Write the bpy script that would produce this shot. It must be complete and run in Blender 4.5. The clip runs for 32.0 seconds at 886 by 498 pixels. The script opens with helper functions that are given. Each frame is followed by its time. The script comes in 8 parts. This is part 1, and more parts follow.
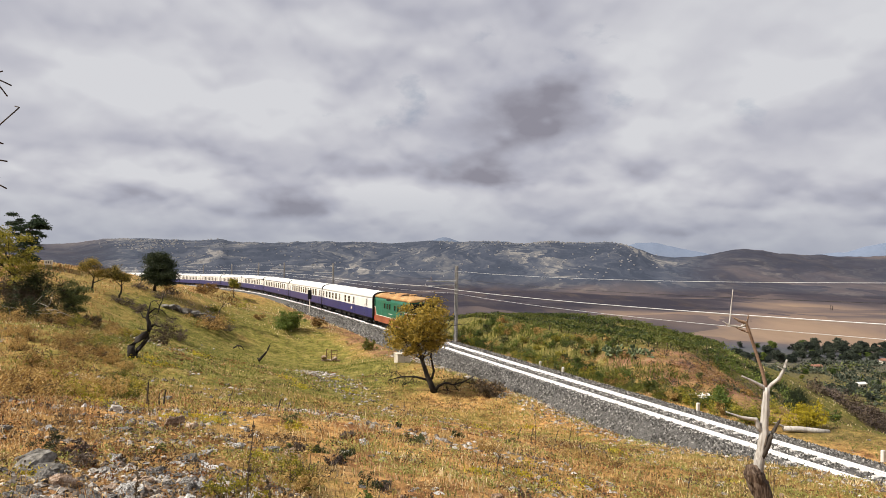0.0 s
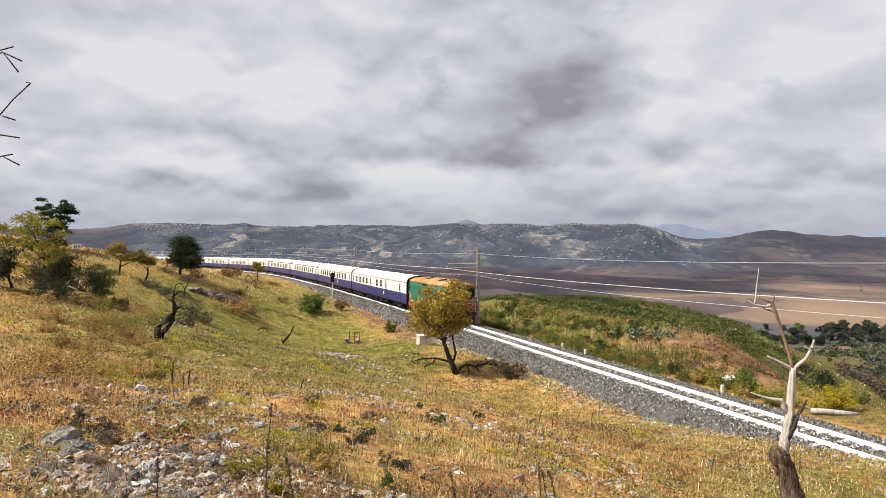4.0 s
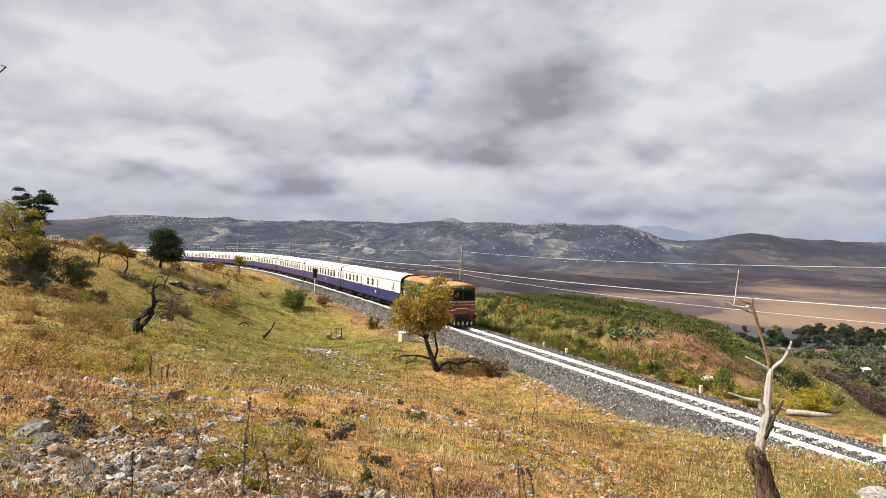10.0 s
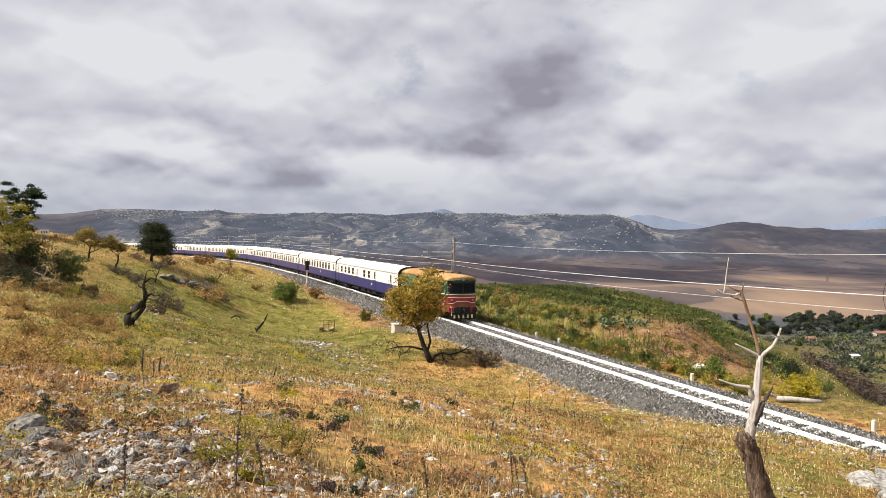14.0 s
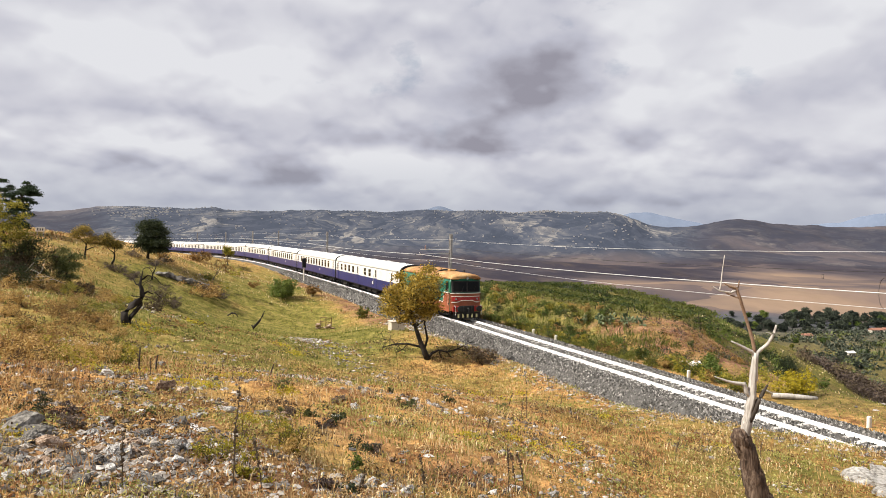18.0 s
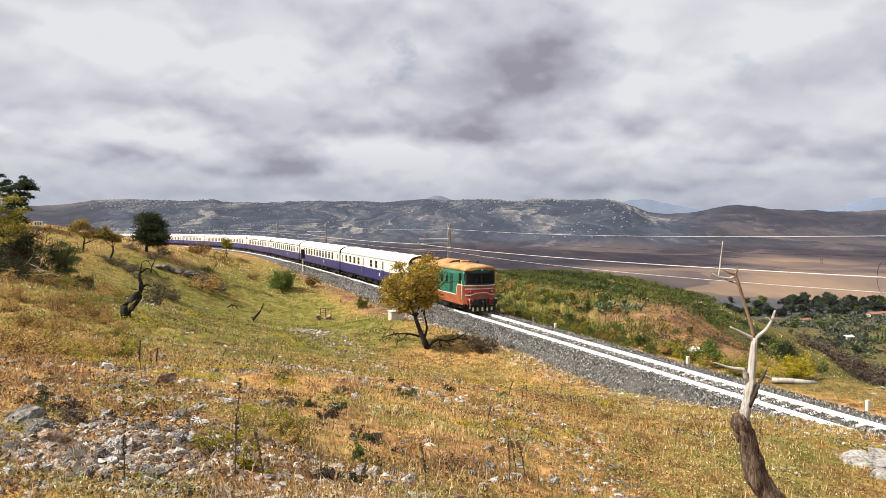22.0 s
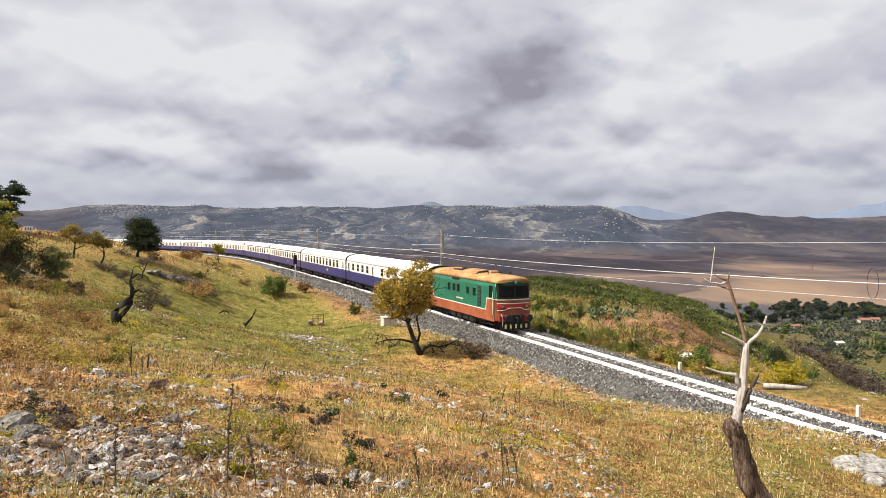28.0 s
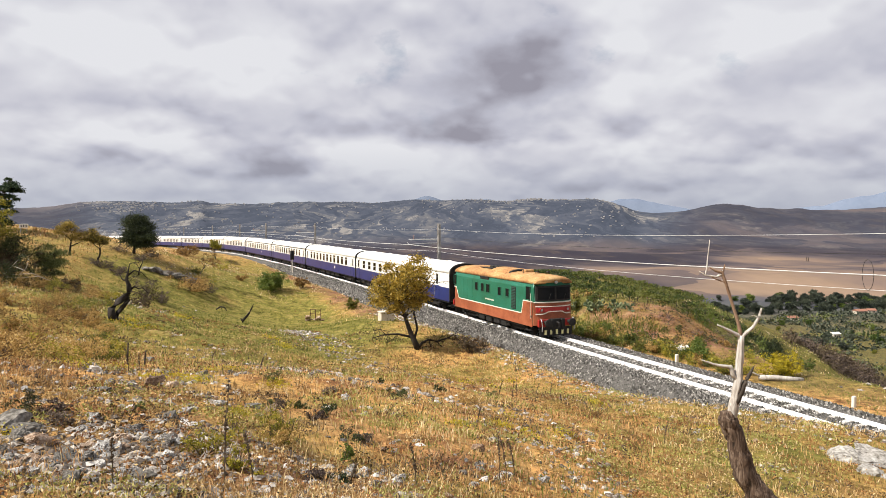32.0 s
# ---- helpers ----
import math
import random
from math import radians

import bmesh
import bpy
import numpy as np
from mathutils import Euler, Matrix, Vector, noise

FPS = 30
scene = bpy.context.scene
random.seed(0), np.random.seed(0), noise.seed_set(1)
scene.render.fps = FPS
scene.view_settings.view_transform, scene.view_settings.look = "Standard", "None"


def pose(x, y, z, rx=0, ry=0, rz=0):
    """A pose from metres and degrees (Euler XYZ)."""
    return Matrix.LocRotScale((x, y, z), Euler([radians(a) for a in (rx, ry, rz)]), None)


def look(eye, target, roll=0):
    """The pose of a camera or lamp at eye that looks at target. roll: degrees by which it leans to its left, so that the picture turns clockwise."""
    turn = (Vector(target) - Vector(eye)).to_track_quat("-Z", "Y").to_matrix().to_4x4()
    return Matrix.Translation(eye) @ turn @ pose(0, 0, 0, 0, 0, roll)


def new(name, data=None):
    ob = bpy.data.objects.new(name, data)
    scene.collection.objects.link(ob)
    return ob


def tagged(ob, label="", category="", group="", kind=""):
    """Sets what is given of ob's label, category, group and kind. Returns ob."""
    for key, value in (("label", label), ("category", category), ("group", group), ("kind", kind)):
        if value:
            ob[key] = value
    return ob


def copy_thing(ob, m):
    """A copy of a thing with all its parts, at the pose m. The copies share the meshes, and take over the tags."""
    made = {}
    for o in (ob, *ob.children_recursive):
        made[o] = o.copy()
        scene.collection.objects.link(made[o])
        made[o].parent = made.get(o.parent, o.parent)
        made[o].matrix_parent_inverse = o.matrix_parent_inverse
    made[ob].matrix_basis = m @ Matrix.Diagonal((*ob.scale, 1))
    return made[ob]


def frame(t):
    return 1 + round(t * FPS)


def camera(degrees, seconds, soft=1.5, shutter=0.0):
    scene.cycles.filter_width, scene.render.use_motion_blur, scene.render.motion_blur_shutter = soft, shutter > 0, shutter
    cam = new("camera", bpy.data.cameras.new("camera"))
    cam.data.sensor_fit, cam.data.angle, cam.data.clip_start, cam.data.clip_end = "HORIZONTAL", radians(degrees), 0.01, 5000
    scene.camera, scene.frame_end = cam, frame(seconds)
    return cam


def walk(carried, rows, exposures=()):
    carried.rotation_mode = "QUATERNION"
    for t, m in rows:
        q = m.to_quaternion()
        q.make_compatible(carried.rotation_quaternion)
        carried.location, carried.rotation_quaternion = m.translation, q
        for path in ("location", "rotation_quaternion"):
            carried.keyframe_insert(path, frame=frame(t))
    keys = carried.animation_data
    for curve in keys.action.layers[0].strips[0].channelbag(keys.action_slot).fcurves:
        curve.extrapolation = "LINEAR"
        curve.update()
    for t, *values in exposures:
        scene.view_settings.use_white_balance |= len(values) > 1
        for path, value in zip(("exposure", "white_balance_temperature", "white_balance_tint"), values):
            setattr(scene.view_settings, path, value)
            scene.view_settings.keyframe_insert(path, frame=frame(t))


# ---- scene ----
cam = camera(67.5, 32.0, soft=0.5)
PATH = [
    (0, (-0.072, -0.074, 7.417), (-0.124, 1.924, 7.463), 0.8),
    (0.5, (-0.032, -0.029, 7.406), (-0.101, 1.97, 7.433), -0.3),
    (1, (-0.035, -0.014, 7.393), (-0.135, 1.984, 7.395), 0.3),
    (1.5, (-0.009, -0.007, 7.387), (-0.102, 1.991, 7.384), 0.7),
    (2, (-0.032, -0.009, 7.378), (-0.133, 1.988, 7.375), 1.0),
    (2.5, (-0.033, 0.008, 7.366), (-0.132, 2.006, 7.345), 0.8),
    (3, (-0.032, 0.01, 7.38), (-0.15, 2.006, 7.361), 0.7),
    (3.5, (-0.031, 0.005, 7.377), (-0.148, 2.001, 7.364), 0.4),
    (5.5, (-0.042, 0.002, 7.368), (-0.151, 1.999, 7.372), 1.5),
    (6, (-0.039, 0.004, 7.369), (-0.136, 2.001, 7.365), 1.5),
    (6.5, (-0.028, 0.008, 7.361), (-0.119, 2.006, 7.353), 1.3),
    (7, (-0.028, 0.009, 7.359), (-0.114, 2.007, 7.338), 1.0),
    (7.5, (-0.023, 0.011, 7.36), (-0.11, 2.009, 7.341), 1.6),
    (8, (-0.034, 0.006, 7.364), (-0.113, 2.004, 7.348), 1.5),
    (8.5, (-0.022, 0.009, 7.357), (-0.099, 2.007, 7.331), 1.4),
    (9, (-0.028, 0.006, 7.359), (-0.1, 2.005, 7.33), 1.6),
    (9.5, (-0.026, 0.013, 7.357), (-0.084, 2.012, 7.332), 1.5),
    (10, (-0.027, 0.025, 7.357), (-0.095, 2.024, 7.344), 1.5),
    (10.5, (-0.024, 0.031, 7.357), (-0.089, 2.029, 7.339), 1.7),
    (11, (-0.03, 0.017, 7.359), (-0.088, 2.016, 7.335), 1.6),
    (11.5, (-0.021, 0.005, 7.362), (-0.072, 2.005, 7.348), 1.1),
    (12, (-0.018, 0.009, 7.358), (-0.064, 2.008, 7.334), 1.6),
    (12.5, (-0.009, 0.014, 7.355), (-0.066, 2.013, 7.329), 1.6),
    (13, (-0.014, 0.014, 7.351), (-0.065, 2.013, 7.323), 1.6),
    (13.5, (-0.015, 0.021, 7.351), (-0.064, 2.02, 7.316), 1.0),
    (14, (-0.014, 0.02, 7.348), (-0.058, 2.019, 7.309), 1.0),
    (14.5, (-0.019, 0.013, 7.353), (-0.07, 2.012, 7.316), 0.9),
    (16.5, (-0.02, 0.007, 7.352), (-0.062, 2.006, 7.308), 0.9),
    (17, (-0.017, 0.004, 7.35), (-0.064, 2.003, 7.304), 0.8),
    (17.5, (-0.007, 0.002, 7.352), (-0.045, 2.001, 7.306), 0.8),
    (18, (-0.012, 0.005, 7.352), (-0.047, 2.004, 7.305), 1.0),
    (18.5, (-0.015, 0.004, 7.358), (-0.052, 2.003, 7.309), 1.0),
    (19, (-0.014, 0.0, 7.353), (-0.062, 1.999, 7.304), 1.0),
    (19.5, (-0.014, 0.001, 7.355), (-0.058, 2.0, 7.3), 0.7),
    (20, (-0.006, 0.021, 7.352), (-0.04, 2.02, 7.277), 1.0),
    (20.5, (-0.011, 0.018, 7.348), (-0.039, 2.016, 7.271), 0.7),
    (21, (-0.01, 0.019, 7.348), (-0.041, 2.017, 7.261), 0.6),
    (21.5, (-0.013, 0.015, 7.352), (-0.049, 2.014, 7.278), 0.5),
    (22, (-0.007, 0.011, 7.353), (-0.038, 2.009, 7.274), 0.3),
    (22.5, (-0.001, 0.02, 7.346), (-0.027, 2.018, 7.27), 0.5),
    (23, (-0.002, 0.016, 7.348), (-0.027, 2.014, 7.269), 0.4),
    (23.5, (-0.013, 0.014, 7.346), (-0.041, 2.012, 7.271), 0.5),
    (24, (-0.008, 0.019, 7.35), (-0.042, 2.017, 7.276), 0.4),
    (24.5, (-0.012, 0.013, 7.345), (-0.038, 2.011, 7.271), 0.4),
    (25, (-0.014, 0.018, 7.348), (-0.037, 2.017, 7.266), 0.4),
    (25.5, (-0.006, 0.017, 7.344), (-0.018, 2.015, 7.254), 0.4),
    (27.5, (-0.005, 0.011, 7.343), (-0.009, 2.009, 7.267), 0.6),
    (28, (-0.017, 0.006, 7.344), (-0.026, 2.005, 7.283), 0.4),
    (28.5, (-0.018, -0.001, 7.351), (-0.022, 1.998, 7.284), 0.2),
    (29, (-0.007, 0.016, 7.349), (-0.012, 2.015, 7.284), 0.5),
    (29.5, (-0.011, 0.013, 7.342), (-0.004, 2.012, 7.266), 0.3),
    (30, (-0.004, 0.01, 7.338), (-0.01, 2.009, 7.265), 0.1),
    (30.5, (0.002, -0.003, 7.348), (-0.008, 1.996, 7.287), -0.1),
    (31, (0.001, -0.004, 7.349), (-0.013, 1.996, 7.296), -0.2),
    (31.5, (-0.002, 0.0, 7.352), (-0.016, 1.998, 7.289), 0.0),
    (32, (0.002, -0.003, 7.351), (0.002, 1.995, 7.273), 0.0),
]
DIM = [(0, -0.25), (0.5, -0.19), (1.5, -0.11), (3, -0.08), (12, -0.07), (16, -0.04), (32, -0.02)]   # the film darkens a little at its start
walk(cam, [(t, look(eye, target, roll)) for t, eye, target, roll in PATH], DIM)

# ---- light ----
SUN_AZ, SUN_EL = radians(-108), radians(47)   # azimuth from +y, clockwise positive; height


def build_light():
    sun = new("sun", bpy.data.lights.new("sun", "SUN"))
    sun.data.energy, sun.data.angle, sun.data.color = 8.4, radians(0.6), (1.0, 0.93, 0.83)
    way = Vector((math.sin(SUN_AZ) * math.cos(SUN_EL), math.cos(SUN_AZ) * math.cos(SUN_EL), math.sin(SUN_EL)))
    sun.matrix_world = look(way * 200, (0, 0, 0))
    world = bpy.data.worlds.new("sky")
    scene.world, world.use_nodes = world, True
    nt = world.node_tree
    nt.nodes.clear()
    N, L = nt.nodes.new, nt.links.new

    def math_node(op, a, b=None, c=None, clamp=False):
        n = N("ShaderNodeMath")
        n.operation, n.use_clamp = op, clamp
        for i, q in enumerate((a, b, c)):
            if q is None:
                continue
            if isinstance(q, (int, float)):
                n.inputs[i].default_value = q
            else:
                L(q, n.inputs[i])
        return n.outputs[0]

    out, back = N("ShaderNodeOutputWorld"), N("ShaderNodeBackground")
    L(back.outputs[0], out.inputs[0])
    sky = N("ShaderNodeTexSky")
    sky.sky_type, sky.sun_disc, sky.sun_elevation, sky.sun_rotation = "NISHITA", False, SUN_EL, SUN_AZ
    blue = N("ShaderNodeVectorMath")
    blue.operation = "SCALE"
    L(sky.outputs[0], blue.inputs[0])
    blue.inputs["Scale"].default_value = 0.10
    co = N("ShaderNodeTexCoord")
    sep = N("ShaderNodeSeparateXYZ")
    L(co.outputs["Generated"], sep.inputs[0])
    # the cloud deck: a level sheet, which crowds together and flattens towards the horizon
    reach = math_node("DIVIDE", 1.0, math_node("ADD", math_node("MAXIMUM", sep.outputs[2], 0.0), 0.46))
    sheet = N("ShaderNodeCombineXYZ")
    L(math_node("MULTIPLY", sep.outputs[0], reach), sheet.inputs[0])
    L(math_node("MULTIPLY", sep.outputs[1], reach), sheet.inputs[1])
    curl = N("ShaderNodeTexNoise")
    curl.inputs["Scale"].default_value, curl.inputs["Detail"].default_value, curl.inputs["Roughness"].default_value = 4.6, 4, 0.5
    L(sheet.outputs[0], curl.inputs["Vector"])
    sway = N("ShaderNodeVectorMath")
    sway.operation = "MULTIPLY_ADD"
    L(curl.outputs["Color"], sway.inputs[0])
    sway.inputs[1].default_value = (0.06, 0.06, 0)
    L(sheet.outputs[0], sway.inputs[2])

    def sheet_at(up, shift):
        """The deck's coordinates, moved a step towards the zenith."""
        m = N("ShaderNodeMapping")
        m.inputs["Location"].default_value, m.inputs["Scale"].default_value = shift, (up, up, 1)
        L(sway.outputs[0], m.inputs[0])
        return m.outputs[0]

    def fbm(scale, detail, rough, shift, up=1.0):
        n = N("ShaderNodeTexNoise")
        n.inputs["Scale"].default_value, n.inputs["Detail"].default_value, n.inputs["Roughness"].default_value = scale, detail, rough
        L(sheet_at(up, shift), n.inputs["Vector"])
        return n.outputs[0]

    def billow(scale, shift, up=1.0):
        """Rounded heads of cloud, from 0 in the gaps to 1 in their middles."""
        n = N("ShaderNodeTexVoronoi")
        n.voronoi_dimensions, n.feature, n.normalize = "2D", "SMOOTH_F1", True
        n.inputs["Scale"].default_value, n.inputs["Detail"].default_value, n.inputs["Roughness"].default_value = scale, 2.0, 0.45
        n.inputs["Smoothness"].default_value = 0.55
        L(sheet_at(up, shift), n.inputs["Vector"])
        return math_node("MULTIPLY_ADD", n.outputs["Distance"], -1.6, 1.0)

    large = fbm(2.4, 4, 0.45, (3.1, 1.7, 0))
    fine = fbm(18.0, 6, 0.55, (5.1, 2.7, 0))
    heads, heads_over = billow(3.4, (0.4, 0.9, 0)), billow(3.4, (0.4, 0.9, 0), 0.945)
    tufts, tufts_over = billow(8.5, (2.2, 0.1, 0)), billow(8.5, (2.2, 0.1, 0), 0.978)
    # a cloud is bright where its own body thins out above, and grey on its underside
    grey = math_node("MULTIPLY", math_node("SUBTRACT", large, 0.5), 0.9)
    for here, over, depth in ((heads, heads_over, 0.48), (tufts, tufts_over, 0.22)):
        grey = math_node("MULTIPLY_ADD", math_node("SUBTRACT", over, here), depth, grey)
    # firm bright tops over soft grey undersides
    large_over = fbm(2.4, 4, 0.45, (3.1, 1.7, 0), 0.945)
    body, body_over = (math_node("MULTIPLY_ADD", a, 0.9, math_node("MULTIPLY_ADD", b, 0.45, math_node("MULTIPLY", c, 0.25))) for a, b, c in ((large, heads, tufts), (large_over, heads_over, tufts_over)))
    here, over = (math_node("MULTIPLY_ADD", q, 6.0, -4.4, clamp=True) for q in (body, body_over))
    grey = math_node("MULTIPLY_ADD", math_node("SUBTRACT", over, here), 0.20, grey)
    grey = math_node("MULTIPLY_ADD", math_node("SUBTRACT", fine, 0.5), 0.10, grey)
    wave = N("ShaderNodeSeparateColor")
    L(curl.outputs["Color"], wave.inputs[0])
    curl_x = math_node("MULTIPLY_ADD", math_node("SUBTRACT", wave.outputs[0], 0.5), 0.08, sep.outputs[0])
    curl_z = math_node("MULTIPLY_ADD", math_node("SUBTRACT", wave.outputs[1], 0.5), 0.05, sep.outputs[2])
    edge = math_node("MULTIPLY_ADD", math_node("SUBTRACT", 0.45, tufts), 0.55, math_node("MULTIPLY", math_node("SUBTRACT", 0.5, fine), 0.35))
    front = math_node("GREATER_THAN", sep.outputs[1], 0.0)
    for x, z, w, h, k in CLOUDS:
        ex = math_node("POWER", math_node("DIVIDE", math_node("SUBTRACT", curl_x, x), w), 2.0)
        ez = math_node("DIVIDE", math_node("SUBTRACT", curl_z, z), h)
        if k > 0:      # flat below, heaped above
            ez = math_node("MAXIMUM", ez, math_node("MULTIPLY", ez, -1.9))
        ring = math_node("ADD", math_node("ADD", ex, math_node("MULTIPLY", ez, ez)), edge)
        puff = math_node("POWER", 2.718, math_node("MULTIPLY", math_node("MAXIMUM", ring, 0.0), -1.0))
        grey = math_node("MULTIPLY_ADD", math_node("MULTIPLY", puff, front), k, grey)
    ramp = N("ShaderNodeValToRGB")
    el = ramp.color_ramp.elements
    el[0].position, el[0].color = 0.0, (0.88, 0.885, 0.925, 1)
    el[1].position, el[1].color = 1.0, (0.36, 0.35, 0.415, 1)
    for at, colour in ((0.30, (0.745, 0.745, 0.81, 1)), (0.58, (0.59, 0.595, 0.685, 1))):
        mid = el.new(at)
        mid.color = colour
    L(math_node("MULTIPLY_ADD", grey, 1.05, 0.29, clamp=True), ramp.inputs[0])
    mix = N("ShaderNodeMix")
    mix.data_type = "RGBA"
    hole = math_node("MULTIPLY_ADD", fbm(3.6, 6, 0.55, (1.0, 8.4, 0.0)), 9.0, -5.7, clamp=True)
    high = math_node("MULTIPLY_ADD", sep.outputs[2], 6.0, -0.4, clamp=True)
    L(math_node("MULTIPLY", math_node("MULTIPLY", hole, high), 0.6), mix.inputs[0])
    L(ramp.outputs[0], mix.inputs[6])
    L(blue.outputs[0], mix.inputs[7])
    # bluish murk of the far rain just over the horizon
    low = N("ShaderNodeMix")
    low.data_type = "RGBA"
    L(math_node("MULTIPLY", math_node("MULTIPLY_ADD", sep.outputs[2], -9.0, 1.0, clamp=True), 0.75), low.inputs[0])
    L(mix.outputs[2], low.inputs[6])
    low.inputs[7].default_value = (0.40, 0.44, 0.54, 1)
    L(low.outputs[2], back.inputs[0])
    back.inputs[1].default_value = 0.90


# the heavier and the brighter clouds: direction (x, z), width, height, depth of grey
CLOUDS = [(0.100, 0.202, 0.099, 0.070, 0.66), (0.149, 0.261, 0.064, 0.048, 0.28), (0.055, 0.130, 0.138, 0.020, 0.55),
          (-0.230, 0.074, 0.095, 0.026, 0.60), (-0.407, 0.156, 0.107, 0.020, 0.30), (-0.353, 0.038, 0.119, 0.013, 0.32),
          (0.390, 0.088, 0.066, 0.016, 0.36), (0.537, 0.060, 0.050, 0.013, 0.36), (-0.140, 0.254, 0.153, 0.044, 0.26),
          (-0.483, 0.088, 0.081, 0.012, 0.24), (0.251, 0.050, 0.131, 0.012, 0.26), (-0.435, 0.235, 0.125, 0.044, -0.36),
          (-0.249, 0.234, 0.055, 0.040, -0.32), (-0.487, 0.118, 0.081, 0.016, -0.36), (-0.112, 0.109, 0.050, 0.021, -0.36),
          (0.410, 0.258, 0.052, 0.029, -0.28), (0.329, 0.142, 0.047, 0.017, -0.34), (0.240, 0.223, 0.044, 0.056, -0.26),
          (0.486, 0.142, 0.088, 0.044, -0.14), (-0.377, 0.109, 0.047, 0.017, -0.28)]
build_light()

# ---- the lie of the land ----
TRACK_STEP = 0.5
TRACK_FROM, TRACK_TO = -420, 760


def track_line():
    """The centre line of the track: distance along it, place and heading (left of north)."""
    s = np.arange(TRACK_FROM, TRACK_TO, TRACK_STEP)
    bend = np.where(s < 0, np.where(s > -60, -0.2, 0.0), np.where(s < 290, 1.04 * s / 100, 0.0)) / 1000
    start = int(round(-TRACK_FROM / TRACK_STEP))
    head = np.cumsum(bend) * TRACK_STEP
    head += 0.412 - head[start]
    x, y = np.cumsum(-np.sin(head)) * TRACK_STEP, np.cumsum(np.cos(head)) * TRACK_STEP
    return s, x - x[start] + 7.425, y - y[start] + 41.77, head


TS, TX, TY, TH = track_line()


def on_track(s, left=0.0):
    """Place and heading at a distance along the track, left metres to the side of the viewer."""
    h = np.interp(s, TS, TH)
    return np.interp(s, TS, TX) - np.cos(h) * left, np.interp(s, TS, TY) - np.sin(h) * left, h


def grade(s):
    """The line falls away beyond the curve: height of the rails."""
    s = np.asarray(s, float)
    return -0.0145 * (np.clip(s - 113, 0, 40) ** 2 / 80 + np.maximum(0, s - 153))


def along(x, y):
    """Distance along the track and to its side (positive on the viewer's side)."""
    x, y = np.atleast_1d(np.asarray(x, float)), np.atleast_1d(np.asarray(y, float))
    so, uo = np.empty_like(x), np.empty_like(x)
    px, py = TX[::4], TY[::4]
    for a in range(0, len(x), 4000):
        b = slice(a, a + 4000)
        near = np.argmin((x[b, None] - px) ** 2 + (y[b, None] - py) ** 2, axis=1) * 4
        h = TH[near]
        dx, dy = x[b] - TX[near], y[b] - TY[near]
        so[b] = TS[near] - np.sin(h) * dx + np.cos(h) * dy
        uo[b] = -np.cos(h) * dx - np.sin(h) * dy
    return so, uo


def smooth(v, a, b):
    k = np.clip((v - a) / (b - a), 0, 1)
    return k * k * (3 - 2 * k)


def lattice(ix, iy, seed):
    h = (ix * 374761393 + iy * 668265263 + seed * 982451653) & 0x7FFFFFFF
    h = ((h ^ (h >> 13)) * 1274126177) & 0x7FFFFFFF
    return ((h ^ (h >> 16)) & 0xFFFF) / 65535.0


def rough(x, y, seed=0, octaves=4):
    """Value noise, about -0.5 to 0.5, one cell a metre."""
    total, gain = np.zeros_like(x), 0.5
    for o in range(octaves):
        ix, iy = np.floor(x).astype(np.int64), np.floor(y).astype(np.int64)
        fx, fy = x - ix, y - iy
        fx, fy = fx * fx * (3 - 2 * fx), fy * fy * (3 - 2 * fy)
        a, b = lattice(ix, iy, seed + o), lattice(ix + 1, iy, seed + o)
        c, d = lattice(ix, iy + 1, seed + o), lattice(ix + 1, iy + 1, seed + o)
        total += gain * ((a + (b - a) * fx) * (1 - fy) + (c + (d - c) * fx) * fy - 0.5)
        x, y, gain = x * 2.03 + 11.3, y * 2.03 - 7.1, gain * 0.5
    return total


# swells and hollows of the hillside: x, y, width, height
SWELLS = [(0.0, -7.3, 20.0, 2.55), (-7.3, 12.7, 12.7, 0.89), (9.1, 10.9, 12.7, -2.82), (-3.6, 27.3, 14.6, -1.28), (-22.8, 25.5, 16.4, -3.16), (-12.7, 45.5,
          14.6, -3.94), (7.3, 31.9, 12.7, -3.23), (-36.4, 50.1, 20.0, 0.51), (-27.3, 72.8, 18.2, 0.23), (-56.4, 65.5, 23.7, 1.38), (-43.7, 95.5, 23.7, -2.14),
          (-81.9, 109.2, 41.0, 6.96), (-14.6, 65.5, 12.7, -5.41), (-100.1, 172.9, 54.6, 0.76), (-54.6, 18.2, 36.4, 3.74), (-63.7, 136.5, 27.3, -6.94), (-21.8,
          89.2, 11.8, -3.65), (-40.0, 80.1, 13.7, 0.37), (-32.8, 109.2, 16.4, -0.97), (-27.3, 58.2, 11.8, -0.49), (-18.2, 34.6, 10.9, 2.54), (1.8, 20.0, 9.1,
          1.21)]
# the skyline: bearing (x over y), width, height of its hills
SKYLINE = [(-0.50, 0.10, 62), (-0.36, 0.09, 58), (-0.22, 0.10, 55), (-0.045, 0.05, 34), (0.035, 0.04, 40), (-0.08, 0.12, 60), (0.14, 0.10, 98),
           (0.24, 0.05, 45), (0.43, 0.07, 60), (0.68, 0.10, 35), (0.56, 0.06, 18), (-0.75, 0.2, 30), (0.0, 0.05, 8)]


